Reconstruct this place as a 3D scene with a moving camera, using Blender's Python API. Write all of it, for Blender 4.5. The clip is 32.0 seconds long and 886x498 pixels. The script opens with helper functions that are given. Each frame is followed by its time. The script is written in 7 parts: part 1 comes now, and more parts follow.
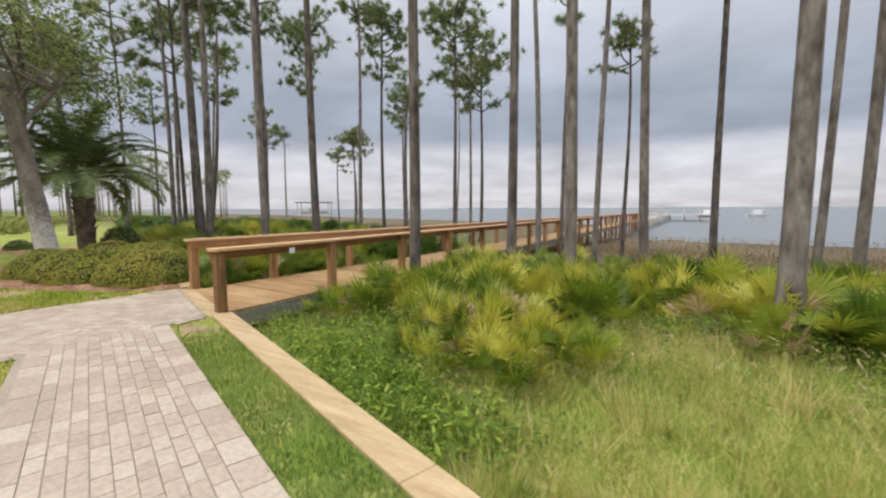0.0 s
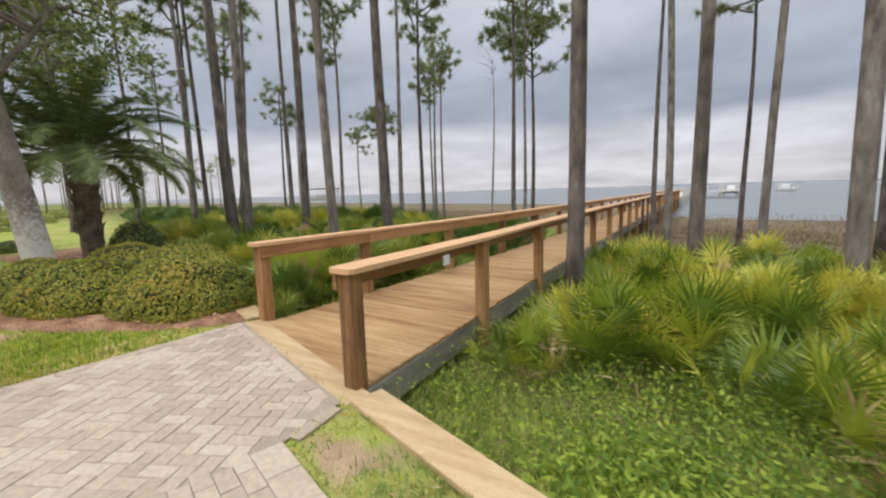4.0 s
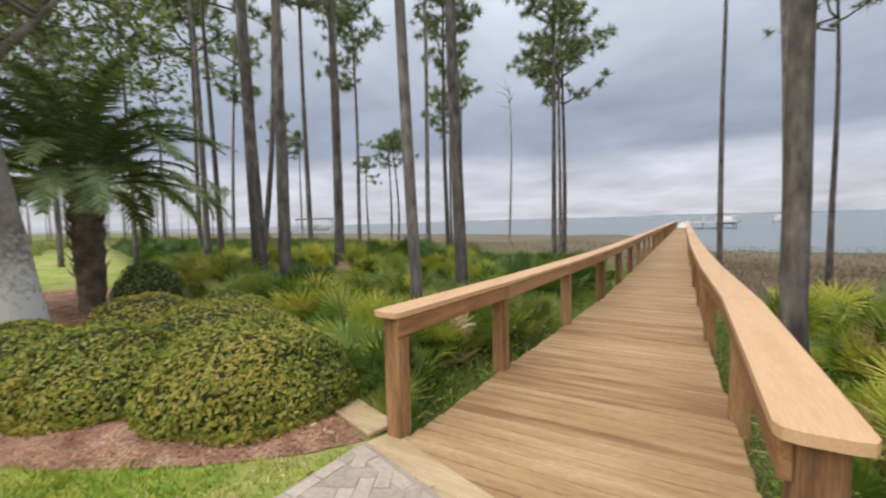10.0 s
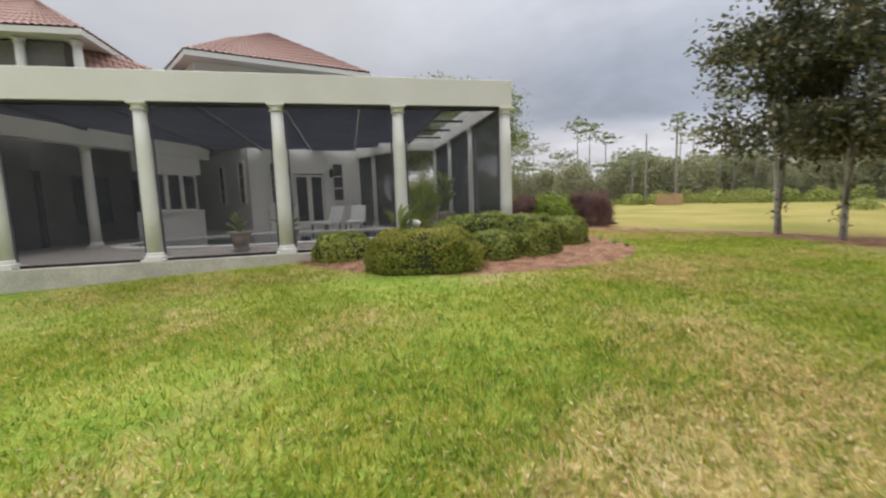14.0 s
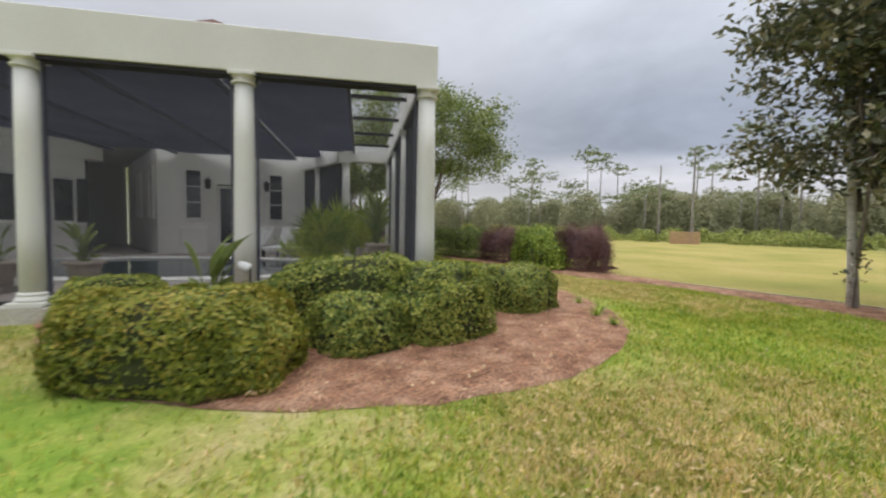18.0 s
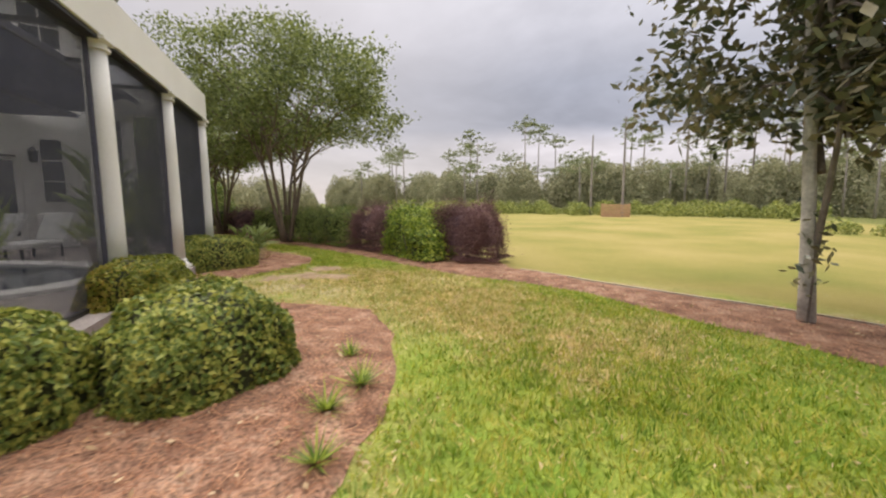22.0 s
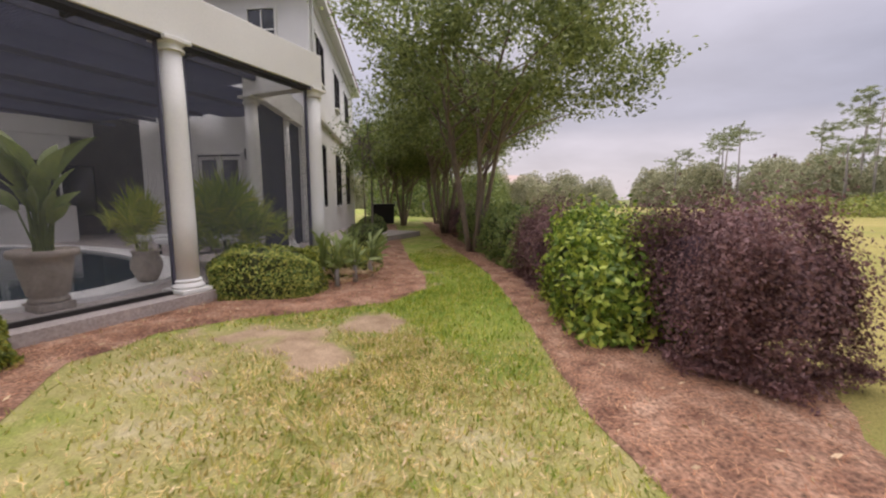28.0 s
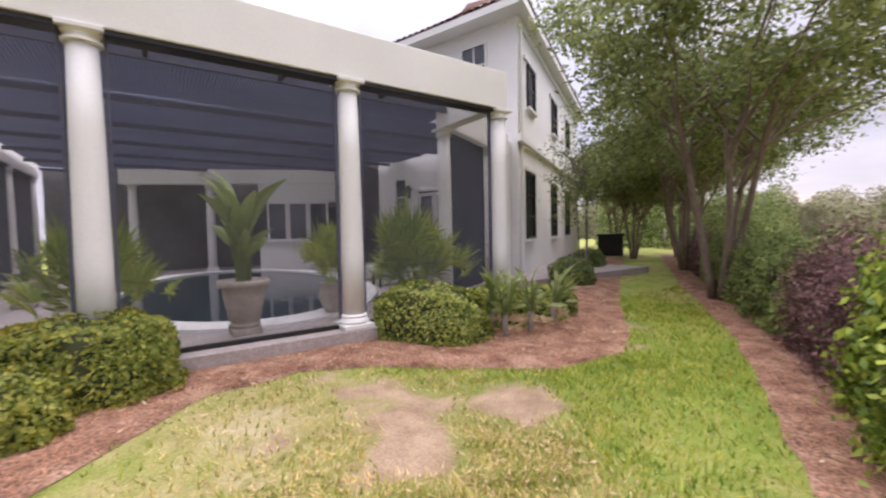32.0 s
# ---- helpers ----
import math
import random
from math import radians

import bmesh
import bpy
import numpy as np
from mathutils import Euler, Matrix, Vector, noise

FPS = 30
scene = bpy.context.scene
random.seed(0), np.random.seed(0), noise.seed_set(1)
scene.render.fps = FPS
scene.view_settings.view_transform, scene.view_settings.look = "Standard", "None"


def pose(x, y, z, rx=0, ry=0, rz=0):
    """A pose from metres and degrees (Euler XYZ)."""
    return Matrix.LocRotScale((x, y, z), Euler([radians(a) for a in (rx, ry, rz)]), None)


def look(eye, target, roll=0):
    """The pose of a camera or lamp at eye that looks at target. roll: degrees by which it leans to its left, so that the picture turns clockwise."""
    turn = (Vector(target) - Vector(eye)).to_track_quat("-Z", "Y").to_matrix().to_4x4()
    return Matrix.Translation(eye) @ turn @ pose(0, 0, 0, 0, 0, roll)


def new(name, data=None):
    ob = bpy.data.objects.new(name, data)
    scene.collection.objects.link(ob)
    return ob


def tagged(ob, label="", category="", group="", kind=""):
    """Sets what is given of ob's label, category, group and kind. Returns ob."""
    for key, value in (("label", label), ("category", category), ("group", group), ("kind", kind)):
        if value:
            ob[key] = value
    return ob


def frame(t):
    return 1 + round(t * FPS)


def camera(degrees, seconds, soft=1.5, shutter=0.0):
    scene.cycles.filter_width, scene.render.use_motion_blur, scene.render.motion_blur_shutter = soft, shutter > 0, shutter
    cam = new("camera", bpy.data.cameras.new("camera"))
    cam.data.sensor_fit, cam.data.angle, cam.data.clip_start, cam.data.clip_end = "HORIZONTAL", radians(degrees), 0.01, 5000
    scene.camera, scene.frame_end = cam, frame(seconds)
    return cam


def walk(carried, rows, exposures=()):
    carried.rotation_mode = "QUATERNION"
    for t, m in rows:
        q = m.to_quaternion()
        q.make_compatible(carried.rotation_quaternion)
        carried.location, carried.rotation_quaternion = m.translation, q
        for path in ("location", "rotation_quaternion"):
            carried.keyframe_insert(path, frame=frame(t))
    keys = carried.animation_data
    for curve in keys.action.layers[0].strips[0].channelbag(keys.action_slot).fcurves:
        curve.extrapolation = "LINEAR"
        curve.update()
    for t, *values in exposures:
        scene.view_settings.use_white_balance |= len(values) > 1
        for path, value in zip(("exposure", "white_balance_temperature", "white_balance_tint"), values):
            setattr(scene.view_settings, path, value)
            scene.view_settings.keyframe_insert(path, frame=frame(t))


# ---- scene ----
cam = camera(93.8, 32.0, soft=2.2, shutter=0.4)
PATH = [
    (0, (-0.093, 0.046, 1.582), (-1.132, 1.744, 1.388), -0.01),
    (0.5, (-0.600, 0.187, 1.603), (-1.650, 1.877, 1.396), -0.36),
    (1, (-1.066, 0.357, 1.606), (-2.136, 2.034, 1.399), -0.41),
    (1.5, (-1.527, 0.480, 1.625), (-2.607, 2.149, 1.403), -0.33),
    (2, (-2.003, 0.642, 1.599), (-3.098, 2.300, 1.368), -0.56),
    (2.5, (-2.530, 0.774, 1.587), (-3.617, 2.435, 1.345), -0.84),
    (3, (-3.017, 0.921, 1.564), (-4.086, 2.592, 1.311), -1.17),
    (3.5, (-3.489, 1.071, 1.568), (-4.541, 2.751, 1.300), -1.35),
    (4, (-3.956, 1.287, 1.537), (-5.004, 2.968, 1.265), -1.54),
    (4.5, (-4.461, 1.452, 1.525), (-5.487, 3.146, 1.249), -1.36),
    (6.5, (-6.048, 2.001, 1.558), (-6.786, 3.842, 1.303), -1.56),
    (7, (-6.310, 2.006, 1.589), (-6.911, 3.899, 1.356), -1.58),
    (7.5, (-6.515, 1.933, 1.625), (-7.009, 3.859, 1.414), -1.72),
    (8, (-6.569, 1.909, 1.643), (-7.026, 3.847, 1.463), -1.74),
    (8.5, (-6.588, 1.915, 1.643), (-7.101, 3.842, 1.492), -1.67),
    (9, (-6.599, 1.912, 1.643), (-7.244, 3.801, 1.515), -1.64),
    (9.5, (-6.618, 1.903, 1.647), (-7.431, 3.726, 1.525), -1.66),
    (10, (-6.623, 1.891, 1.644), (-7.635, 3.611, 1.514), -1.44),
    (10.5, (-6.654, 1.885, 1.621), (-7.882, 3.455, 1.467), -0.94),
    (11, (-6.710, 1.859, 1.606), (-8.180, 3.199, 1.404), -0.48),
    (11.5, (-6.838, 1.749, 1.571), (-8.552, 2.749, 1.319), 0.23),
    (12, (-7.057, 1.610, 1.550), (-8.963, 2.141, 1.259), -0.37),
    (12.5, (-7.417, 1.494, 1.537), (-9.395, 1.457, 1.238), -0.73),
    (13, (-7.795, 1.335, 1.560), (-9.680, 0.725, 1.285), -1.22),
    (13.5, (-8.167, 1.148, 1.518), (-9.808, 0.028, 1.284), -2.13),
    (14, (-8.568, 0.926, 1.463), (-9.920, -0.531, 1.237), -2.06),
    (14.5, (-8.997, 0.655, 1.486), (-10.294, -0.861, 1.357), -2.16),
    (16.5, (-11.130, -0.183, 1.486), (-12.344, -1.769, 1.382), -1.70),
    (17, (-11.654, -0.308, 1.505), (-12.901, -1.869, 1.403), 0.44),
    (17.5, (-12.168, -0.425, 1.543), (-13.350, -2.031, 1.388), 1.20),
    (18, (-12.739, -0.542, 1.592), (-14.061, -2.039, 1.480), 1.02),
    (18.5, (-13.330, -0.622, 1.604), (-14.709, -2.068, 1.509), 1.23),
    (19, (-13.895, -0.711, 1.619), (-15.317, -2.110, 1.470), 0.98),
    (19.5, (-14.376, -0.778, 1.652), (-15.799, -2.171, 1.464), 0.62),
    (20, (-14.890, -0.862, 1.670), (-16.320, -2.249, 1.502), 0.27),
    (20.5, (-15.411, -0.912, 1.685), (-16.880, -2.254, 1.480), 0.18),
    (21, (-15.935, -0.982, 1.699), (-17.441, -2.282, 1.492), -0.13),
    (21.5, (-16.484, -1.132, 1.684), (-18.021, -2.396, 1.481), 0.28),
    (22, (-17.063, -1.263, 1.678), (-18.544, -2.588, 1.453), -0.18),
    (22.5, (-17.653, -1.349, 1.671), (-19.164, -2.638, 1.434), -0.32),
    (23, (-18.179, -1.480, 1.666), (-19.710, -2.733, 1.375), 0.21),
    (23.5, (-18.823, -1.636, 1.681), (-20.372, -2.866, 1.386), -0.40),
    (24, (-19.342, -1.818, 1.673), (-20.904, -3.030, 1.377), 0.51),
    (24.5, (-19.801, -2.009, 1.671), (-21.344, -3.243, 1.360), 0.68),
    (25, (-20.286, -2.277, 1.674), (-21.742, -3.605, 1.330), 1.01),
    (25.5, (-20.737, -2.571, 1.668), (-22.039, -4.050, 1.325), 0.59),
    (26, (-21.158, -2.932, 1.652), (-22.213, -4.601, 1.337), -0.24),
    (26.5, (-21.480, -3.332, 1.658), (-22.192, -5.177, 1.358), -0.75),
    (28.5, (-22.482, -4.703, 1.680), (-22.647, -6.681, 1.438), 0.49),
    (29, (-22.609, -5.055, 1.668), (-22.702, -7.035, 1.405), 0.70),
    (29.5, (-22.729, -5.371, 1.662), (-22.738, -7.355, 1.409), -0.28),
    (30, (-22.899, -5.592, 1.691), (-22.790, -7.577, 1.472), -0.53),
    (30.5, (-23.018, -5.726, 1.689), (-22.773, -7.703, 1.511), -0.49),
    (31, (-23.047, -5.762, 1.698), (-22.631, -7.713, 1.555), -0.83),
    (31.5, (-23.003, -5.770, 1.708), (-22.379, -7.667, 1.597), -1.15),
    (32, (-22.937, -5.767, 1.686), (-22.082, -7.574, 1.602), -1.17),
]
walk(cam, [(t, look(eye, target, roll)) for t, eye, target, roll in PATH],
     [(0.0, 0.0, 6550, 10), (6.8, 0.0, 6550, 10), (8.5, -0.05, 6220, 9), (9.5, -0.05, 6220, 9), (11.0, 0.03, 6600, 10), (13.0, 0.13, 6900, 11), (14.5, 0.0, 6500, 9), (18.0, 0.03, 6480, 9), (20.0, 0.16, 6700, 12), (22.0, 0.15, 6950, 15), (24.0, 0.04, 7000, 17), (26.0, -0.08, 6950, 19), (28.0, 0.1, 6600, 22), (29.0, 0.22, 6500, 24), (30.0, 0.44, 6400, 25), (32.0, 0.55, 6320, 26)])

# ---- world and sun ----
world = bpy.data.worlds.new("overcast_sky")
scene.world = world
world.use_nodes = True
wn, wl = world.node_tree.nodes, world.node_tree.links
wn.clear()


def wnode(kind, **props):
    n = wn.new(kind)
    for k, v in props.items():
        n.inputs[k].default_value = v
    return n


w_out = wnode("ShaderNodeOutputWorld")
w_bg = wnode("ShaderNodeBackground")
w_tc = wnode("ShaderNodeTexCoord")
w_sep = wnode("ShaderNodeSeparateXYZ")
wl.new(w_tc.outputs["Generated"], w_sep.inputs[0])
# flat cloud layer: direction divided by height, so that bands crowd toward the horizon
w_add = wnode("ShaderNodeMath")
w_add.operation = "ADD"
w_add.inputs[1].default_value = 0.16
wl.new(w_sep.outputs["Z"], w_add.inputs[0])
w_max = wnode("ShaderNodeMath")
w_max.operation = "MAXIMUM"
w_max.inputs[1].default_value = 0.08
wl.new(w_add.outputs[0], w_max.inputs[0])
w_div = wn.new("ShaderNodeVectorMath")
w_div.operation = "DIVIDE"
w_cmb = wn.new("ShaderNodeCombineXYZ")
for k in range(3):
    wl.new(w_max.outputs[0], w_cmb.inputs[k])
wl.new(w_tc.outputs["Generated"], w_div.inputs[0])
wl.new(w_cmb.outputs[0], w_div.inputs[1])
w_n1 = wnode("ShaderNodeTexNoise", Scale=0.55, Detail=6.0, Roughness=0.5, Distortion=0.3)
wl.new(w_div.outputs[0], w_n1.inputs["Vector"])
w_n2 = wnode("ShaderNodeTexNoise", Scale=1.3, Detail=7.0, Roughness=0.55, Distortion=0.2)
wl.new(w_div.outputs[0], w_n2.inputs["Vector"])
# height bands of the storm: pale strip at the horizon, dark shelf, lighter broken deck above
w_wob = wnode("ShaderNodeMath")
w_wob.operation = "MULTIPLY_ADD"
w_wob.inputs[1].default_value = 0.10
wl.new(w_n1.outputs["Fac"], w_wob.inputs[0])
wl.new(w_sep.outputs["Z"], w_wob.inputs[2])
w_band = wn.new("ShaderNodeValToRGB")
wl.new(w_wob.outputs[0], w_band.inputs[0])
stops = [(0.0, (0.54, 0.55, 0.59)), (0.05, (0.62, 0.61, 0.655)), (0.165, (0.62, 0.615, 0.67)), (0.205, (0.36, 0.39, 0.475)), (0.29, (0.38, 0.415, 0.50)),
         (0.40, (0.56, 0.59, 0.67)), (0.6, (0.74, 0.77, 0.84)), (0.8, (1.8, 1.82, 1.86)), (1.0, (2.8, 2.8, 2.85))]
for n, (p, c) in enumerate(stops):
    e = w_band.color_ramp.elements[n] if n < 2 else w_band.color_ramp.elements.new(p)
    e.position, e.color = p, (*c, 1)
# broken texture
w_tex = wn.new("ShaderNodeMapRange")
for k, v in (("From Min", 0.3), ("From Max", 0.75), ("To Min", 0.76), ("To Max", 1.2)):
    w_tex.inputs[k].default_value = v
wl.new(w_n2.outputs["Fac"], w_tex.inputs["Value"])
w_mul = wn.new("ShaderNodeVectorMath")
w_mul.operation = "SCALE"
wl.new(w_band.outputs["Color"], w_mul.inputs[0])
wl.new(w_tex.outputs[0], w_mul.inputs["Scale"])
# the landward sky, where the sun stands behind thin cloud, is brighter and whiter
w_dot = wn.new("ShaderNodeVectorMath")
w_dot.operation = "DOT_PRODUCT"
w_dot.inputs[1].default_value = (-0.34, -0.92, 0.19)
wl.new(w_tc.outputs["Generated"], w_dot.inputs[0])
w_land = wn.new("ShaderNodeMapRange")
w_land.interpolation_type = "SMOOTHSTEP"
for k, v in (("From Min", 0.70), ("From Max", 1.0), ("To Min", 0.0), ("To Max", 0.55)):
    w_land.inputs[k].default_value = v
wl.new(w_dot.outputs["Value"], w_land.inputs["Value"])
w_bright = wn.new("ShaderNodeMix")
w_bright.data_type = "RGBA"
w_bright.inputs["B"].default_value = (0.45, 0.45, 0.47, 1)
wl.new(w_land.outputs[0], w_bright.inputs["Factor"])
wl.new(w_mul.outputs[0], w_bright.inputs["A"])
w_sky = wn.new("ShaderNodeTexSky")
w_sky.sky_type = "NISHITA"
w_sky.sun_disc = False
w_sky.sun_elevation, w_sky.sun_rotation = radians(38), radians(200)
w_sc = wn.new("ShaderNodeVectorMath")
w_sc.operation = "SCALE"
w_sc.inputs["Scale"].default_value = 0.10
wl.new(w_sky.outputs[0], w_sc.inputs[0])
w_mix = wn.new("ShaderNodeMix")
w_mix.data_type = "RGBA"
w_mix.inputs["Factor"].default_value = 0.93
wl.new(w_sc.outputs[0], w_mix.inputs["A"])
wl.new(w_bright.outputs["Result"], w_mix.inputs["B"])
wl.new(w_mix.outputs["Result"], w_bg.inputs["Color"])
w_bg.inputs["Strength"].default_value = 1.12
wl.new(w_bg.outputs[0], w_out.inputs[0])

sun = new("sun", bpy.data.lights.new("sun", "SUN"))
sun.data.energy, sun.data.angle, sun.data.color = 1.5, radians(35), (1.0, 0.95, 0.88)
sun.matrix_world = look((0, 0, 30), (0.33 * 20, 0.90 * 20, 30 - 18))

# ---- materials ----


def mat(name, cols, rough=0.8, scale=3.0, fine=40.0, bump=0.25, vary=0.0, island=0.0, stretch=(1, 1, 1), metal=0.0, trans=0.0, local=False, fleck=0.25, dist=0.02, spec=0.4):
    """Procedural surface: broad noise between the colours, fine noise as grain and relief, and a change from piece to piece."""
    m = bpy.data.materials.new(name)
    m.use_nodes = True
    nt = m.node_tree
    ns, ln = nt.nodes, nt.links
    b = ns["Principled BSDF"]
    b.inputs["Roughness"].default_value = rough
    b.inputs["Metallic"].default_value = metal
    b.inputs["Specular IOR Level"].default_value = spec
    mp = ns.new("ShaderNodeMapping")
    mp.inputs["Scale"].default_value = stretch
    if local:
        ln.new(ns.new("ShaderNodeTexCoord").outputs["Object"], mp.inputs[0])
    else:
        ln.new(ns.new("ShaderNodeNewGeometry").outputs["Position"], mp.inputs[0])
    n1, n2 = ns.new("ShaderNodeTexNoise"), ns.new("ShaderNodeTexNoise")
    n1.inputs["Scale"].default_value, n1.inputs["Detail"].default_value = scale, 5
    n2.inputs["Scale"].default_value, n2.inputs["Detail"].default_value = fine, 4
    ln.new(mp.outputs[0], n1.inputs["Vector"])
    ln.new(mp.outputs[0], n2.inputs["Vector"])
    drive = n1.outputs["Fac"]
    if island or vary:
        src = ns.new("ShaderNodeNewGeometry").outputs["Random Per Island"] if island else ns.new("ShaderNodeObjectInfo").outputs["Random"]
        amount = island or vary
        ma = ns.new("ShaderNodeMath")
        ma.operation = "MULTIPLY_ADD"
        ma.inputs[1].default_value = amount
        ln.new(src, ma.inputs[0])
        mb = ns.new("ShaderNodeMath")
        mb.operation = "MULTIPLY_ADD"
        mb.inputs[1].default_value, mb.inputs[2].default_value = 1 - amount * 0.6, -amount * 0.2
        ln.new(n1.outputs["Fac"], mb.inputs[0])
        ln.new(mb.outputs[0], ma.inputs[2])
        drive = ma.outputs[0]
    r = ns.new("ShaderNodeValToRGB")
    lo, hi = 0.3, 0.7
    for k, c in enumerate(cols):
        p = lo + (hi - lo) * k / max(1, len(cols) - 1)
        e = r.color_ramp.elements[k] if k < 2 else r.color_ramp.elements.new(p)
        e.position, e.color = p, (*c, 1)
    ln.new(drive, r.inputs[0])
    f = ns.new("ShaderNodeMapRange")
    for k, v in (("From Min", 0.25), ("From Max", 0.75), ("To Min", 1 - fleck), ("To Max", 1 + fleck)):
        f.inputs[k].default_value = v
    ln.new(n2.outputs["Fac"], f.inputs["Value"])
    s = ns.new("ShaderNodeVectorMath")
    s.operation = "SCALE"
    ln.new(r.outputs["Color"], s.inputs[0])
    ln.new(f.outputs[0], s.inputs["Scale"])
    ln.new(s.outputs[0], b.inputs["Base Color"])
    if bump:
        bp = ns.new("ShaderNodeBump")
        bp.inputs["Strength"].default_value, bp.inputs["Distance"].default_value = bump, dist
        ln.new(n2.outputs["Fac"], bp.inputs["Height"])
        ln.new(bp.outputs[0], b.inputs["Normal"])
    if trans:
        t = ns.new("ShaderNodeBsdfTranslucent")
        ln.new(s.outputs[0], t.inputs["Color"])
        mx = ns.new("ShaderNodeMixShader")
        mx.inputs[0].default_value = trans
        ln.new(b.outputs[0], mx.inputs[1])
        ln.new(t.outputs[0], mx.inputs[2])
        ln.new(mx.outputs[0], ns["Material Output"].inputs[0])
    return m


LEAF_GAIN = (1.62, 1.45, 1.2)


def leafmat(name, cols, rough=0.5, trans=0.3, scale=0.8, island=0.75, spec=0.35, vary=0.0):
    return mat(name, [(r * LEAF_GAIN[0], g * LEAF_GAIN[1], b * LEAF_GAIN[2]) for r, g, b in cols], rough, scale, 25, 0, vary, island, trans=trans, fleck=0.15, spec=spec)


M_WOOD = mat("pine_decking", [(0.25, 0.137, 0.055), (0.345, 0.205, 0.089), (0.405, 0.255, 0.118), (0.47, 0.32, 0.163)], 0.68, 1.3, 16, 0.35, vary=0.24, stretch=(0.9, 7, 4), fleck=0.26, dist=0.004)
M_POST = mat("treated_pine_post", [(0.14, 0.07, 0.03), (0.30, 0.16, 0.065), (0.42, 0.245, 0.11)], 0.72, 1.6, 16, 0.35, vary=0.3, stretch=(9, 9, 0.7), fleck=0.4, dist=0.004)
M_RAIL = mat("rail_board", [(0.26, 0.125, 0.05), (0.38, 0.20, 0.085), (0.45, 0.26, 0.12)], 0.72, 2.0, 18, 0.25, vary=0.35, stretch=(9, 0.8, 9), fleck=0.22, dist=0.004)
M_CAP = mat("rail_cap_board", [(0.56, 0.33, 0.165), (0.64, 0.40, 0.22)], 0.6, 1.5, 12, 0.12, vary=0.3, stretch=(9, 0.7, 6), fleck=0.10, dist=0.003)
M_TIMBER = mat("new_pine_timber", [(0.40, 0.28, 0.145), (0.56, 0.42, 0.25)], 0.65, 1.6, 16, 0.2, stretch=(1.0, 7, 5), fleck=0.15, dist=0.004)
M_GREYWOOD = mat("weathered_grey_wood", [(0.13, 0.12, 0.095), (0.24, 0.225, 0.19)], 0.85, 2.0, 22, 0.4, vary=0.3, stretch=(6, 0.8, 5), dist=0.006)
M_PIERWOOD = mat("bleached_pier_wood", [(0.42, 0.40, 0.37), (0.60, 0.58, 0.55)], 0.85, 1.0, 12, 0.2)
M_PAVER = mat("pinkish_paver", [(0.365, 0.293, 0.23), (0.425, 0.343, 0.275), (0.475, 0.395, 0.32)], 0.85, 1.2, 30, 0.35, vary=0.42, fleck=0.16, dist=0.004)
M_PAVERJ = mat("pinkish_paver_run", [(0.365, 0.293, 0.23), (0.425, 0.343, 0.275), (0.475, 0.395, 0.32)], 0.85, 1.2, 30, 0.35, island=0.42, fleck=0.16, dist=0.004)
M_JOINT = mat("joint_sand", [(0.30, 0.245, 0.195), (0.38, 0.315, 0.257)], 0.95, 3, 60, 0.3)
M_PATIO = mat("patio_pavers", [(0.31, 0.27, 0.245), (0.43, 0.375, 0.345)], 0.7, 2, 30, 0.3, island=0.4)
M_EDGE = mat("stained_concrete_edge", [(0.33, 0.29, 0.22), (0.50, 0.45, 0.36)], 0.9, 2.5, 40, 0.3)
M_CURB = mat("concrete_edge", [(0.45, 0.42, 0.37), (0.62, 0.59, 0.53)], 0.85, 2.5, 40, 0.3)
M_STUCCO = mat("white_stucco", [(0.74, 0.728, 0.69), (0.82, 0.81, 0.775)], 0.85, 0.7, 60, 0.25, fleck=0.05, dist=0.004)
M_TRIM = mat("white_trim", [(0.74, 0.73, 0.69), (0.80, 0.79, 0.76)], 0.6, 1.0, 30, 0.08, fleck=0.03)
M_TILE = mat("clay_roof_tile", [(0.19, 0.098, 0.082), (0.28, 0.15, 0.125), (0.34, 0.21, 0.18)], 0.8, 1.6, 20, 0.3, island=0.6)
M_BRONZE = mat("dark_bronze_metal", [(0.022, 0.02, 0.02), (0.035, 0.032, 0.03)], 0.45, 2, 30, 0.05, metal=0.3)
M_FABRIC = mat("dark_shade_fabric", [(0.12, 0.126, 0.185), (0.165, 0.17, 0.24)], 0.9, 0.6, 80, 0.1, trans=0.35)
M_NAVYMETAL = mat("navy_coated_metal", [(0.075, 0.075, 0.105), (0.095, 0.095, 0.13)], 0.5, 2, 30, 0.05, metal=0.1)
M_THREAD = mat("screen_threads", [(0.055, 0.058, 0.07), (0.075, 0.078, 0.092)], 0.7, 2, 30, 0)
M_GLASSDK = mat("dark_window_glass", [(0.02, 0.022, 0.026), (0.05, 0.052, 0.058)], 0.06, 0.7, 4, 0, spec=0.8)
# white stucco darkened: the porch's shade is put into this colour
M_STUCCO_SHADE = mat("stucco_painted_shade", [(0.13, 0.125, 0.12), (0.19, 0.18, 0.17)], 0.9, 0.8, 30, 0.1)
M_CLAYPOT = mat("stone_urn", [(0.32, 0.27, 0.225), (0.45, 0.39, 0.33)], 0.85, 4, 40, 0.3)
M_CUSHION = mat("white_cushion", [(0.6, 0.6, 0.58), (0.7, 0.7, 0.68)], 0.85, 3, 60, 0.1)
M_BARK = mat("pine_bark", [(0.08, 0.065, 0.058), (0.15, 0.128, 0.116), (0.235, 0.21, 0.195)], 0.92, 5.0, 9, 1.0, vary=0.3, stretch=(1, 1, 0.35), fleck=0.6, dist=0.05, local=True)
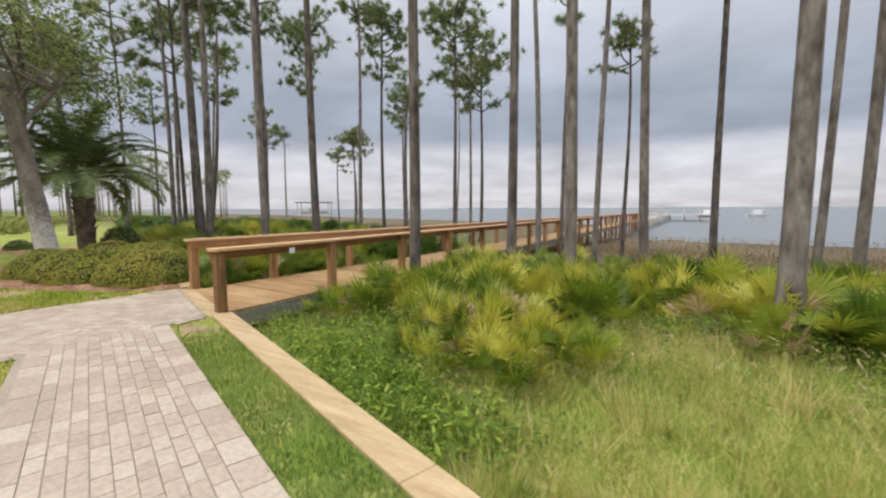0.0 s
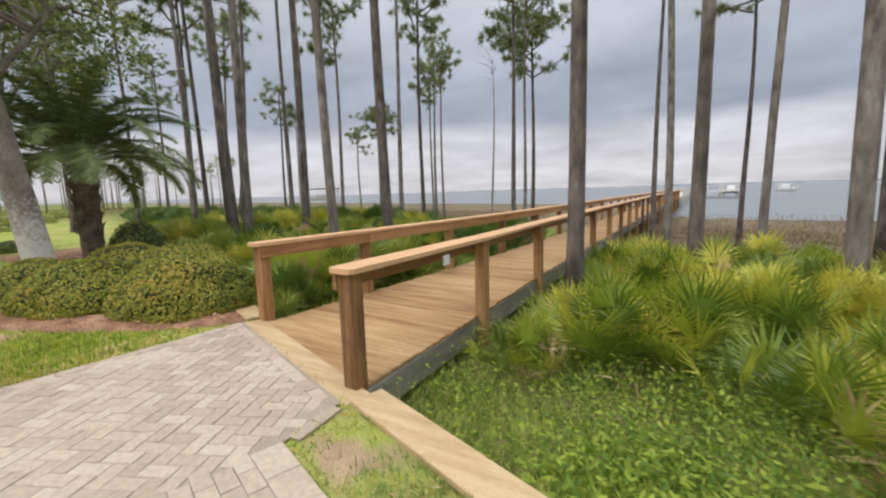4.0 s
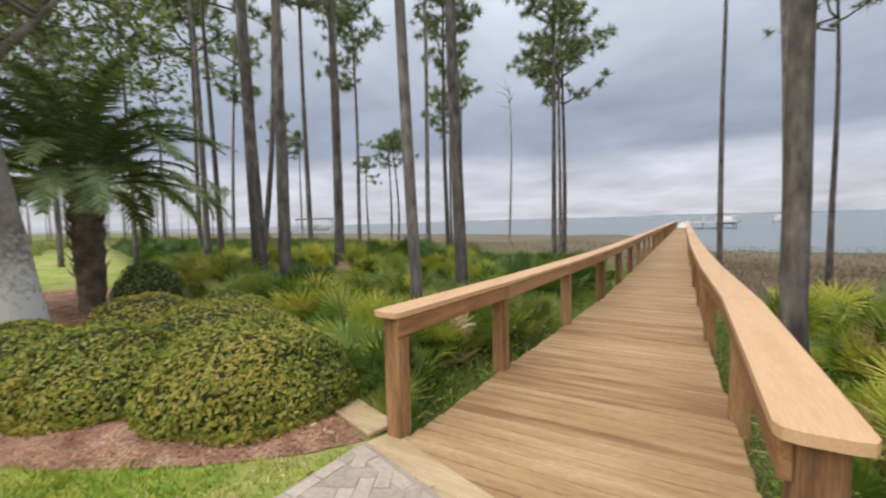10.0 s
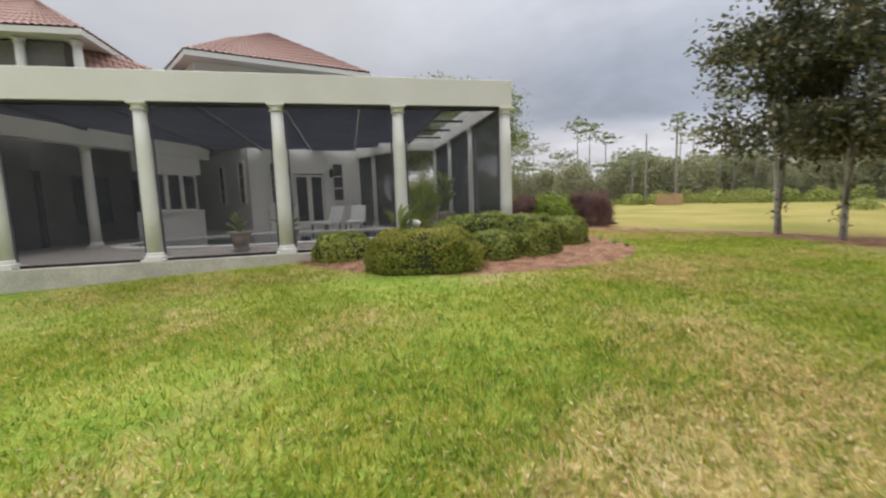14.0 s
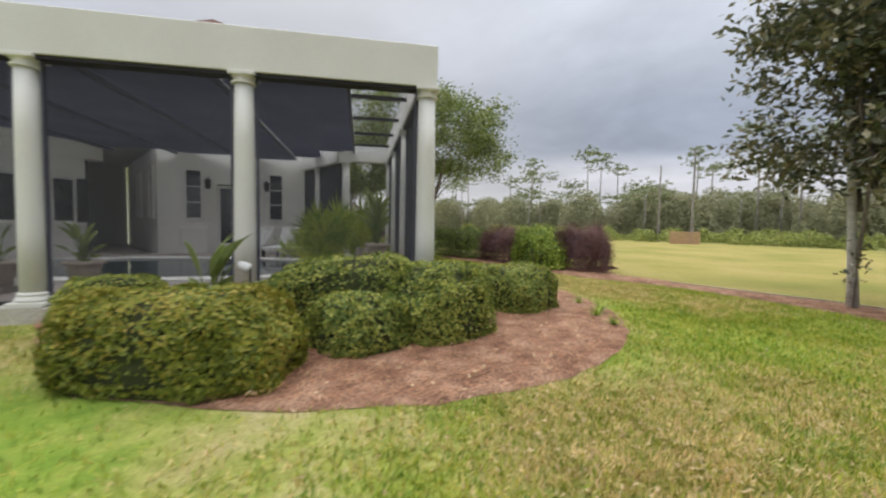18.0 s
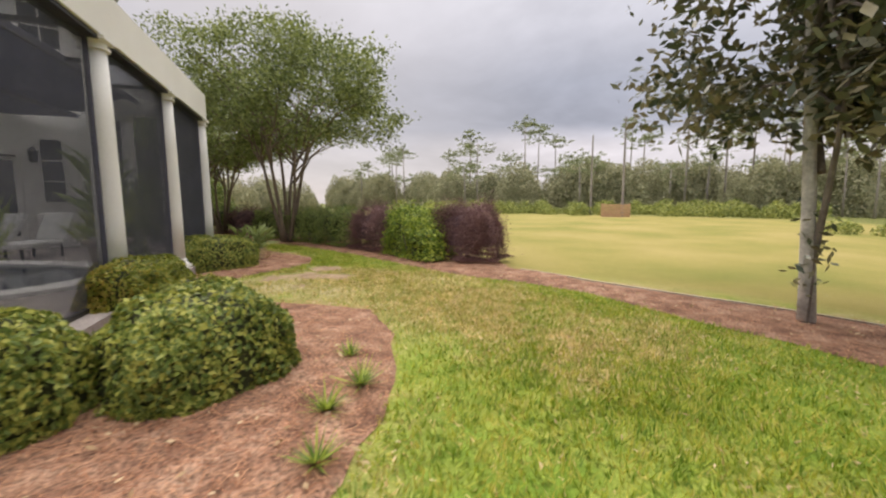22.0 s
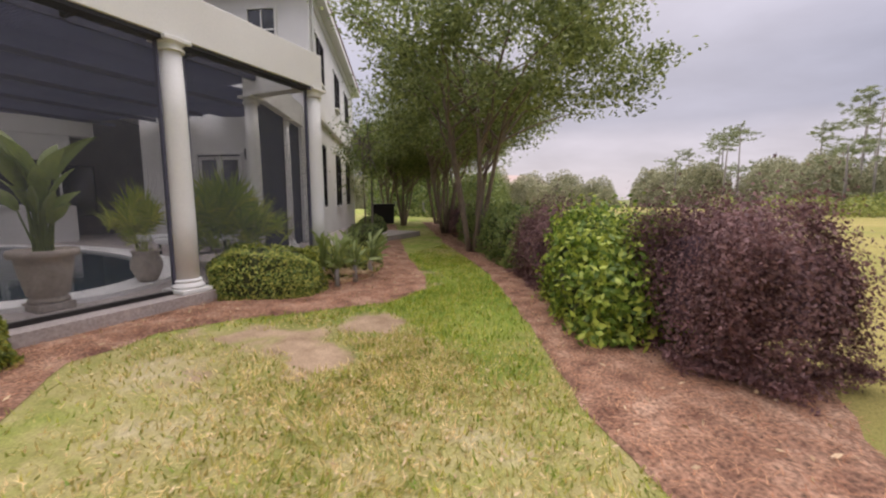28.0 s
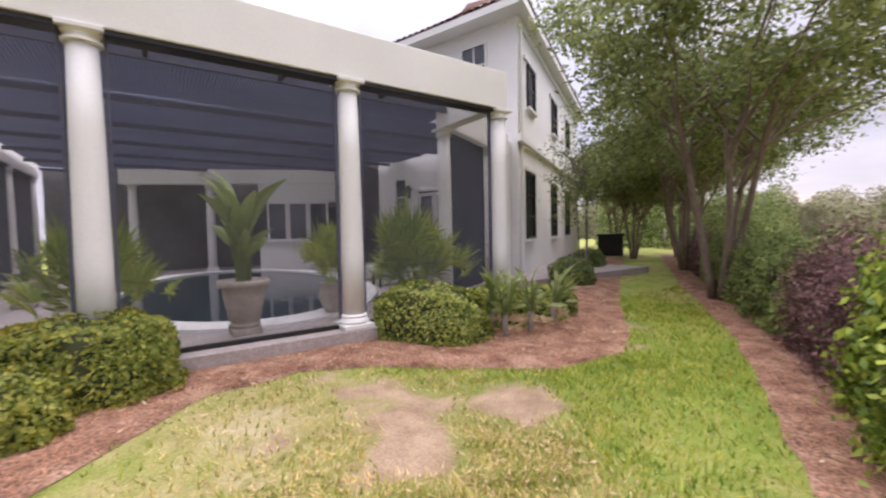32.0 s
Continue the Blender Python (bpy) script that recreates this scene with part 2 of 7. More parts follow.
# bark of far pines, with distance haze put into its paler colour
M_BARKFAR = mat("hazed_pine_bark", [(0.22, 0.195, 0.17), (0.36, 0.325, 0.295)], 0.92, 2.0, 9, 0.3, vary=0.4, stretch=(1, 1, 0.35))
M_DEADWOOD = mat("grey_dead_wood", [(0.20, 0.18, 0.165), (0.36, 0.33, 0.30)], 0.9, 3, 20, 0.4, stretch=(1, 1, 0.2))
M_OAKBARK = mat("lichen_grey_bark", [(0.095, 0.076, 0.062), (0.18, 0.15, 0.127), (0.27, 0.24, 0.21)], 0.9, 2.5, 22, 0.6, stretch=(1, 1, 0.6), fleck=0.3, dist=0.02)
M_WHITEBARK = mat("pale_lichen_bark", [(0.34, 0.33, 0.30), (0.52, 0.50, 0.46), (0.60, 0.58, 0.54)], 0.9, 3.5, 22, 0.5, fleck=0.25, dist=0.02)
# red tile of the distant house, haze mixed into it as pale pink
M_NEIGHROOF = mat("hazed_pink_tile", [(0.48, 0.36, 0.31), (0.56, 0.44, 0.38)], 0.85, 0.3, 4, 0)
M_NEIGHWALL = mat("tan_render", [(0.55, 0.46, 0.36), (0.62, 0.53, 0.43)], 0.85, 0.3, 4, 0)
M_SMOOTHBARK = mat("smooth_tan_bark", [(0.135, 0.098, 0.07), (0.24, 0.185, 0.138)], 0.8, 2.5, 18, 0.3, stretch=(1, 1, 0.5))
M_OAKTRUNK = M_OAKBARK.copy()
M_OAKTRUNK.name = "oak_bark_with_lichen"
ns_, ln_ = M_OAKTRUNK.node_tree.nodes, M_OAKTRUNK.node_tree.links
pb_ = ns_["Principled BSDF"]
old_ = pb_.inputs["Base Color"].links[0].from_socket
gp_, sz_, nz_, ad_, mr_, mc_ = (ns_.new("ShaderNode" + k) for k in ("NewGeometry", "SeparateXYZ", "TexNoise", "Math", "MapRange", "Mix"))
nz_.inputs["Scale"].default_value, nz_.inputs["Detail"].default_value = 16.0, 7.0
ln_.new(gp_.outputs["Position"], sz_.inputs[0])
ln_.new(gp_.outputs["Position"], nz_.inputs["Vector"])
ad_.operation = "MULTIPLY_ADD"
ad_.inputs[1].default_value = 2.2
ln_.new(nz_.outputs["Fac"], ad_.inputs[0])
ln_.new(sz_.outputs["Z"], ad_.inputs[2])
for k_, v_ in (("From Min", 1.9), ("From Max", 2.7), ("To Min", 0.85), ("To Max", 0.05)):
    mr_.inputs[k_].default_value = v_
ln_.new(ad_.outputs[0], mr_.inputs["Value"])
mc_.data_type = "RGBA"
mc_.inputs["B"].default_value = (0.56, 0.54, 0.50, 1)
ln_.new(mr_.outputs[0], mc_.inputs["Factor"])
ln_.new(old_, mc_.inputs["A"])
ln_.new(mc_.outputs["Result"], pb_.inputs["Base Color"])
M_PALMTRUNK = mat("fibrous_palm_trunk", [(0.12, 0.09, 0.07), (0.27, 0.215, 0.165)], 0.95, 5, 30, 0.8, dist=0.03)
M_NEEDLE = leafmat("pine_needles", [(0.07, 0.105, 0.05), (0.125, 0.175, 0.085), (0.19, 0.235, 0.115)], 0.6, 0.3)
# needles paled toward grey: the haze of distance is in the colour
M_NEEDLEFAR = leafmat("hazed_pine_needles", [(0.15, 0.195, 0.12), (0.22, 0.27, 0.17)], 0.7, 0.3)
M_OAKLEAF = leafmat("oak_leaves", [(0.075, 0.11, 0.045), (0.14, 0.19, 0.075), (0.215, 0.262, 0.11)], 0.5, 0.35)
M_MAGLEAF = leafmat("magnolia_leaves", [(0.042, 0.06, 0.036), (0.082, 0.10, 0.06), (0.135, 0.135, 0.088)], 0.32, 0.2, spec=0.6)
M_CRAPELEAF = leafmat("crape_myrtle_leaves", [(0.075, 0.108, 0.043), (0.125, 0.172, 0.066), (0.19, 0.24, 0.095)], 0.55, 0.35, island=0.5)
M_AZALEA = leafmat("azalea_leaves", [(0.085, 0.12, 0.022), (0.155, 0.20, 0.034), (0.225, 0.243, 0.045), (0.275, 0.235, 0.056)], 0.5, 0.3, island=0.42)
M_BOXLEAF = leafmat("clipped_shrub_leaves", [(0.08, 0.13, 0.032), (0.17, 0.225, 0.052), (0.28, 0.31, 0.08)], 0.5, 0.25)
M_PURPLE = leafmat("plum_purple_leaves", [(0.08, 0.046, 0.057), (0.13, 0.078, 0.092), (0.175, 0.108, 0.122)], 0.55, 0.3)
M_VIBURNUM = leafmat("bright_green_leaves", [(0.07, 0.13, 0.024), (0.155, 0.245, 0.042), (0.27, 0.35, 0.07)], 0.4, 0.3, island=0.9)
M_DARKHEDGE = leafmat("dark_hedge_leaves", [(0.06, 0.105, 0.035), (0.12, 0.175, 0.055), (0.17, 0.22, 0.075)], 0.5, 0.25)
M_PALMETTO = leafmat("palmetto_fronds", vary=0.55, island=0, cols=[(0.062, 0.11, 0.015), (0.14, 0.208, 0.025), (0.24, 0.292, 0.04), (0.345, 0.36, 0.07)], rough=0.38, trans=0.3, spec=0.5)
M_PALMETTODK = leafmat("dark_palmetto_fronds", vary=0.55, island=0, cols=[(0.052, 0.10, 0.022), (0.115, 0.18, 0.037), (0.22, 0.27, 0.062)], rough=0.38, trans=0.3, spec=0.5)
M_PINDO = leafmat("grey_green_palm_fronds", [(0.10, 0.15, 0.075), (0.20, 0.265, 0.14)], 0.5, 0.3)
M_WEED = leafmat("undergrowth_leaves", [(0.07, 0.14, 0.022), (0.14, 0.225, 0.036), (0.235, 0.32, 0.055)], 0.55, 0.4, scale=0.5)
M_BANANA = leafmat("broad_tropical_leaves", [(0.075, 0.115, 0.045), (0.14, 0.195, 0.075)], 0.4, 0.35)
M_FANPALM = leafmat("fan_palm_leaves", [(0.11, 0.175, 0.03), (0.19, 0.26, 0.048), (0.28, 0.32, 0.07)], 0.45, 0.35, island=0.4)
M_DEADLEAF = leafmat("dead_dry_fronds", [(0.26, 0.20, 0.13), (0.42, 0.36, 0.27)], 0.8, 0.2)
M_GRASS = leafmat("lawn_blades", [(0.085, 0.165, 0.016), (0.155, 0.24, 0.026), (0.245, 0.305, 0.042), (0.35, 0.35, 0.085)], 0.55, 0.35, scale=6.0, island=0.4)
M_DRYGRASS = leafmat("straw_lawn_blades", [(0.15, 0.19, 0.035), (0.26, 0.265, 0.075), (0.38, 0.33, 0.15), (0.50, 0.43, 0.26)], 0.65, 0.3, scale=6.0, island=0.45)
M_TURF = leafmat("bright_turf_blades", [(0.075, 0.145, 0.035), (0.125, 0.205, 0.045), (0.195, 0.255, 0.07)], 0.6, 0.3, scale=0.7, island=0.5)
M_BANKGRASS = leafmat("bank_grass_blades", [(0.15, 0.225, 0.05), (0.24, 0.315, 0.085), (0.37, 0.385, 0.17)], 0.6, 0.4, scale=0.6, island=0.6)
M_MARSH = leafmat("marsh_grass_blades", [(0.095, 0.076, 0.05), (0.13, 0.103, 0.066), (0.155, 0.132, 0.08)], 0.8, 0.2, scale=0.06, island=0.4)
M_STRAW = leafmat("pine_straw_needles", [(0.17, 0.075, 0.045), (0.29, 0.145, 0.09), (0.40, 0.24, 0.16)], 0.8, 0.1)
M_MULCH = mat("pine_straw_mulch", [(0.17, 0.082, 0.05), (0.32, 0.175, 0.11), (0.46, 0.29, 0.195)], 0.95, 3.5, 38, 1.0, fleck=0.75, dist=0.035)
# twig colour; on shrub cores it stands for the shade between leaves
M_TWIG_SHADE = mat("twig_and_gap_shade", [(0.03, 0.036, 0.012), (0.06, 0.066, 0.022)], 0.95, 5, 30, 0.3)
M_PLUM_SHADE = mat("plum_gap_shade", [(0.07, 0.04, 0.05), (0.11, 0.064, 0.078)], 0.95, 5, 30, 0.3)
M_WATER = mat("pool_water", [(0.012, 0.028, 0.035), (0.02, 0.045, 0.055)], 0.03, 0.6, 5, 0.15, dist=0.02, spec=0.6)
M_WHITEMETAL = mat("white_painted_metal", [(0.7, 0.7, 0.7), (0.78, 0.78, 0.78)], 0.5, 2, 30, 0.05)
M_FARLAND = mat("far_shore", [(0.16, 0.19, 0.21), (0.20, 0.23, 0.25)], 0.95, 0.01, 0.2, 0)
M_CRIB = mat("orange_pallet_wood", [(0.42, 0.26, 0.15), (0.56, 0.37, 0.23)], 0.8, 2, 20, 0.2, stretch=(1, 1, 6))

# insect screen: half open weave of dark threads
M_SCREEN = bpy.data.materials.new("insect_screen")
M_SCREEN.use_nodes = True
ns_, ln_ = M_SCREEN.node_tree.nodes, M_SCREEN.node_tree.links
ns_["Principled BSDF"].inputs["Base Color"].default_value = (0.12, 0.125, 0.15, 1)
ns_["Principled BSDF"].inputs["Roughness"].default_value = 0.6
tr_ = ns_.new("ShaderNodeBsdfTransparent")
mx_ = ns_.new("ShaderNodeMixShader")
no_ = ns_.new("ShaderNodeTexNoise")
no_.inputs["Scale"].default_value = 0.5
mr_ = ns_.new("ShaderNodeMapRange")
for k_, v_ in (("From Min", 0.3), ("From Max", 0.7), ("To Min", 0.15), ("To Max", 0.21)):
    mr_.inputs[k_].default_value = v_
ln_.new(ns_.new("ShaderNodeNewGeometry").outputs["Position"], no_.inputs["Vector"])
ln_.new(no_.outputs["Fac"], mr_.inputs["Value"])
ln_.new(mr_.outputs[0], mx_.inputs[0])
ln_.new(tr_.outputs[0], mx_.inputs[1])
ln_.new(ns_["Principled BSDF"].outputs[0], mx_.inputs[2])
ln_.new(mx_.outputs[0], ns_["Material Output"].inputs[0])

# open water of the bay
M_SEA = bpy.data.materials.new("bay_water")
M_SEA.use_nodes = True
ns_, ln_ = M_SEA.node_tree.nodes, M_SEA.node_tree.links
b_ = ns_["Principled BSDF"]
b_.inputs["Base Color"].default_value = (0.145, 0.162, 0.172, 1)
b_.inputs["Roughness"].default_value = 0.32
no_ = ns_.new("ShaderNodeTexNoise")
no_.inputs["Scale"].default_value, no_.inputs["Detail"].default_value = 0.35, 6
mp_ = ns_.new("ShaderNodeMapping")
mp_.inputs["Scale"].default_value = (0.25, 1, 1)
ln_.new(ns_.new("ShaderNodeNewGeometry").outputs["Position"], mp_.inputs[0])
ln_.new(mp_.outputs[0], no_.inputs["Vector"])
bp_ = ns_.new("ShaderNodeBump")
bp_.inputs["Strength"].default_value, bp_.inputs["Distance"].default_value = 0.5, 0.6
ln_.new(no_.outputs["Fac"], bp_.inputs["Height"])
ln_.new(bp_.outputs[0], b_.inputs["Normal"])

# the ground: zones (lawn, field, marsh, bare sand) blended by a colour attribute
M_GROUND = bpy.data.materials.new("ground")
M_GROUND.use_nodes = True
ns_, ln_ = M_GROUND.node_tree.nodes, M_GROUND.node_tree.links
b_ = ns_["Principled BSDF"]
b_.inputs["Roughness"].default_value = 0.95
b_.inputs["Specular IOR Level"].default_value = 0.15
geo_ = ns_.new("ShaderNodeNewGeometry")


def gnoise(scale, detail=5):
    n = ns_.new("ShaderNodeTexNoise")
    n.inputs["Scale"].default_value, n.inputs["Detail"].default_value = scale, detail
    ln_.new(geo_.outputs["Position"], n.inputs["Vector"])
    return n.outputs["Fac"]


def gramp(fac, *cols):
    r = ns_.new("ShaderNodeValToRGB")
    for k, c in enumerate(cols):
        p = 0.32 + 0.36 * k / max(1, len(cols) - 1)
        e = r.color_ramp.elements[k] if k < 2 else r.color_ramp.elements.new(p)
        e.position, e.color = p, (*c, 1)
    ln_.new(fac, r.inputs[0])
    return r.outputs["Color"]


def gmix(fac, a, b):
    m = ns_.new("ShaderNodeMix")
    m.data_type = "RGBA"
    ln_.new(fac, m.inputs["Factor"])
    ln_.new(a, m.inputs["A"])
    ln_.new(b, m.inputs["B"])
    return m.outputs["Result"]


big_, mid_, tiny_ = gnoise(0.7), gnoise(4.0), gnoise(70.0)
lm_ = ns_.new("ShaderNodeMath")
lm_.operation = "MULTIPLY_ADD"
lm_.inputs[1].default_value = 0.5
ln_.new(gnoise(4.5, 7), lm_.inputs[0])
lh_ = ns_.new("ShaderNodeMath")
lh_.operation = "MULTIPLY"
lh_.inputs[1].default_value = 0.5
ln_.new(big_, lh_.inputs[0])
ln_.new(lh_.outputs[0], lm_.inputs[2])
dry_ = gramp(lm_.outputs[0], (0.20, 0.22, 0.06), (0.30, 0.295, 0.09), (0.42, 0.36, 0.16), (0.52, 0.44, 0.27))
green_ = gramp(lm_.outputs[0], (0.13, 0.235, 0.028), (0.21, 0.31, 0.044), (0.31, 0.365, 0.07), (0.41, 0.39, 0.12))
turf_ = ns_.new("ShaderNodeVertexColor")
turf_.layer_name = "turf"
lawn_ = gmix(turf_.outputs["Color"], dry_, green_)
field_ = gramp(gnoise(0.28, 7), (0.235, 0.235, 0.062), (0.315, 0.275, 0.085), (0.375, 0.31, 0.115))
marsh_ = gramp(gnoise(0.09), (0.115, 0.088, 0.06), (0.155, 0.123, 0.08), (0.18, 0.158, 0.095))
sand_ = gramp(mid_, (0.29, 0.20, 0.125), (0.46, 0.335, 0.22))
litter_shade_ = gramp(mid_, (0.10, 0.13, 0.035), (0.16, 0.18, 0.05), (0.22, 0.19, 0.09))
at_ = ns_.new("ShaderNodeVertexColor")
at_.layer_name = "zone"
sp_ = ns_.new("ShaderNodeSeparateColor")
ln_.new(at_.outputs["Color"], sp_.inputs[0])
c_ = gmix(sp_.outputs[0], litter_shade_, lawn_)
c_ = gmix(sp_.outputs[1], c_, field_)
c_ = gmix(sp_.outputs[2], c_, marsh_)
ed_ = ns_.new("ShaderNodeMath")
ed_.operation = "MULTIPLY_ADD"
ed_.inputs[1].default_value, ed_.inputs[2].default_value = 1.5, -0.78
ln_.new(gnoise(2.2, 7), ed_.inputs[0])
ea_ = ns_.new("ShaderNodeMath")
ea_.operation = "ADD"
ea_.use_clamp = True
ln_.new(ed_.outputs[0], ea_.inputs[0])
ln_.new(at_.outputs["Alpha"], ea_.inputs[1])
es_ = ns_.new("ShaderNodeMapRange")
es_.interpolation_type = "SMOOTHSTEP"
es_.inputs["From Min"].default_value, es_.inputs["From Max"].default_value = 0.35, 0.65
ln_.new(ea_.outputs[0], es_.inputs["Value"])
c_ = gmix(es_.outputs[0], c_, sand_)
tf_ = ns_.new("ShaderNodeMapRange")
for k_, v_ in (("From Min", 0.3), ("From Max", 0.7), ("To Min", 0.7), ("To Max", 1.25)):
    tf_.inputs[k_].default_value = v_
ln_.new(tiny_, tf_.inputs["Value"])
sv_ = ns_.new("ShaderNodeVectorMath")
sv_.operation = "SCALE"
ln_.new(c_, sv_.inputs[0])
ln_.new(tf_.outputs[0], sv_.inputs["Scale"])
ln_.new(sv_.outputs[0], b_.inputs["Base Color"])
bp_ = ns_.new("ShaderNodeBump")
bp_.inputs["Strength"].default_value, bp_.inputs["Distance"].default_value = 0.6, 0.03
ln_.new(tiny_, bp_.inputs["Height"])
ln_.new(bp_.outputs[0], b_.inputs["Normal"])

# ---- mesh helpers ----


class Geo:
    """Collects vertices and faces, and makes one mesh of them."""

    def __init__(self):
        self.v, self.f, self.n = [], {}, 0

    def add(self, verts, faces):
        verts = np.asarray(verts, float).reshape(-1, 3)
        faces = np.asarray(faces, int)
        self.f.setdefault(faces.shape[1], []).append(faces + self.n)
        self.v.append(verts)
        self.n += len(verts)
        return self

    def quad(self, a, b, c, d):
        return self.add([a, b, c, d], [[0, 1, 2, 3]])

    def box(self, x0, y0, z0, x1, y1, z1, r=0.0, m=None):
        """A box; r chamfers all its edges."""
        x0, x1, y0, y1, z0, z1 = min(x0, x1), max(x0, x1), min(y0, y1), max(y0, y1), min(z0, z1), max(z0, z1)
        if not r:
            v = np.array([(x, y, z) for z in (z0, z1) for y in (y0, y1) for x in (x0, x1)])
            f = [[0, 2, 3, 1], [4, 5, 7, 6], [0, 1, 5, 4], [2, 6, 7, 3], [0, 4, 6, 2], [1, 3, 7, 5]]
            if m is not None:
                v = np.array([m @ Vector(p) for p in v])
            return self.add(v, f)
        v, key = [], {}
        lo, hi = (x0, y0, z0), (x1, y1, z1)
        for c in range(8):
            s = [(c >> k) & 1 for k in range(3)]
            for k in range(3):
                p = [hi[i] if s[i] else lo[i] for i in range(3)]
                for i in range(3):
                    if i != k:
                        p[i] += -r if s[i] else r
                key[c, k] = len(v)
                v.append(p)
        quads, tris = [], []
        for k in range(3):
            i, j = (k + 1) % 3, (k + 2) % 3
            for side in (0, 1):
                ring = [(side << k) | (a << i) | (b << j) for a, b in ((0, 0), (1, 0), (1, 1), (0, 1))]
                q = [key[c, k] for c in ring]
                quads.append(q if side else q[::-1])
            for a in (0, 1):
                for b in (0, 1):
                    c0 = (a << i) | (b << j)
                    c1 = c0 | (1 << k)
                    q = [key[c0, i], key[c1, i], key[c1, j], key[c0, j]]
                    quads.append(q[::-1] if a == b else q)
        for c in range(8):
            q = [key[c, 0], key[c, 1], key[c, 2]]
            tris.append(q if bin(c).count("1") % 2 else q[::-1])
        v = np.array(v)
        if m is not None:
            v = np.array([m @ Vector(p) for p in v])
        n = self.n
        self.add(v, quads)
        self.f.setdefault(3, []).append(np.array(tris) + n)
        return self

    def tube(self, pts, radii, seg=10, caps=True, rough=0.0, rng=None):
        pts = np.asarray(pts, float)
        n = len(pts)
        tan = np.gradient(pts, axis=0)
        tan /= np.linalg.norm(tan, axis=1)[:, None] + 1e-9
        ref = np.array([1.0, 0, 0]) if abs(tan[0][0]) < 0.9 else np.array([0, 1.0, 0])
        rings = []
        a = np.linspace(0, 2 * np.pi, seg, endpoint=False)
        for i in range(n):
            u = np.cross(tan[i], ref)
            u /= np.linalg.norm(u) + 1e-9
            w = np.cross(tan[i], u)
            rr = radii[i] * (1 + (rng.uniform(-rough, rough, seg) if rough else 0))
            rings.append(pts[i] + (np.cos(a) * rr)[:, None] * u + (np.sin(a) * rr)[:, None] * w)
        v = np.concatenate(rings)
        k = np.arange(seg)
        f = np.concatenate([np.stack([i * seg + k, i * seg + (k + 1) % seg, (i + 1) * seg + (k + 1) % seg, (i + 1) * seg + k], 1) for i in range(n - 1)])
        b = self.n
        self.add(v, f)
        if caps:
            self.f.setdefault(seg, []).append(np.array([k[::-1] + b, k + b + (n - 1) * seg]))
        return self

    def lathe(self, profile, seg=24, at=(0, 0, 0)):
        a = np.linspace(0, 2 * np.pi, seg, endpoint=False)
        v = np.concatenate([np.stack([r * np.cos(a), r * np.sin(a), np.full(seg, z)], 1) for r, z in profile]) + np.array(at)
        k = np.arange(seg)
        f = np.concatenate([np.stack([i * seg + k, i * seg + (k + 1) % seg, (i + 1) * seg + (k + 1) % seg, (i + 1) * seg + k], 1) for i in range(len(profile) - 1)])
        b = self.n
        self.add(v, f)
        self.f.setdefault(seg, []).append(np.array([k[::-1] + b, k + b + (len(profile) - 1) * seg]))
        return self

    def leaves(self, c, u, w):
        """Diamond leaves: centres, half length vectors, half width vectors."""
        n = len(c)
        v = np.stack([c - u, c + w, c + u, c - w], 1).reshape(-1, 3)
        return self.add(v, np.arange(4 * n).reshape(n, 4))

    def blades(self, root, tip, w):
        n = len(root)
        v = np.stack([root - w, root + w, tip], 1).reshape(-1, 3)
        return self.add(v, np.arange(3 * n).reshape(n, 3))

    def mesh(self, name, material, smooth=False):
        me = bpy.data.meshes.new(name)
        v = np.concatenate(self.v)
        me.vertices.add(len(v))
        me.vertices.foreach_set("co", v.astype(np.float32).ravel())
        starts, loops, at = [], [], 0
        for k, parts_ in self.f.items():
            f = np.concatenate(parts_)
            loops.append(f.ravel())
            starts.append(at + k * np.arange(len(f)))
            at += f.size
        loops, starts = np.concatenate(loops), np.concatenate(starts)
        me.loops.add(len(loops))
        me.loops.foreach_set("vertex_index", loops.astype(np.int32))
        me.polygons.add(len(starts))
        me.polygons.foreach_set("loop_start", starts.astype(np.int32))
        me.polygons.foreach_set("use_smooth", np.full(len(starts), smooth, bool))
        me.update(calc_edges=True)
        me.validate()
        me.materials.append(material)
        return me


def part(name, g, material, parent=None, label="", smooth=False, m=None):
    """One mesh object from a Geo (or a ready mesh), under a thing or a part."""
    me = g if isinstance(g, bpy.types.Mesh) else g.mesh(name, material, smooth)
    ob = new(name, me)
    if parent is not None:
        ob.parent = parent
    if m is not None:
        ob.matrix_basis = m
    if label:
        tagged(ob, label)
    return ob


def thing(name, label, category, group="", kind="", m=None):
    ob = new(name)
    ob.empty_display_size = 0.1
    if m is not None:
        ob.matrix_basis = m
    return tagged(ob, label, category, group, kind)


def unit(v):
    return v / (np.linalg.norm(v, axis=-1, keepdims=True) + 1e-9)


def smooth01(x, a, b):
    t = np.clip((np.asarray(x, float) - a) / (b - a), 0, 1)
    return t * t * (3 - 2 * t)


def inside(poly, x, y):
    x, y = np.asarray(x, float), np.asarray(y, float)
    r = np.zeros(np.broadcast(x, y).shape, bool)
    for (x0, y0), (x1, y1) in zip(poly, poly[1:] + poly[:1]):
        if y0 != y1:
            r ^= ((y0 > y) != (y1 > y)) & (x < (x1 - x0) * (y - y0) / (y1 - y0) + x0)
    return r

# ---- the lie of the land ----
WALL_AT, WALL_ALONG, WALL_OUT = np.array((-6.1, 3.38)), np.array((0.948, -0.318)), np.array((0.318, 0.948))


def seaward(x, y):
    """Metres beyond the retaining board."""
    return (np.asarray(x, float) - WALL_AT[0]) * WALL_OUT[0] + (np.asarray(y, float) - WALL_AT[1]) * WALL_OUT[1]


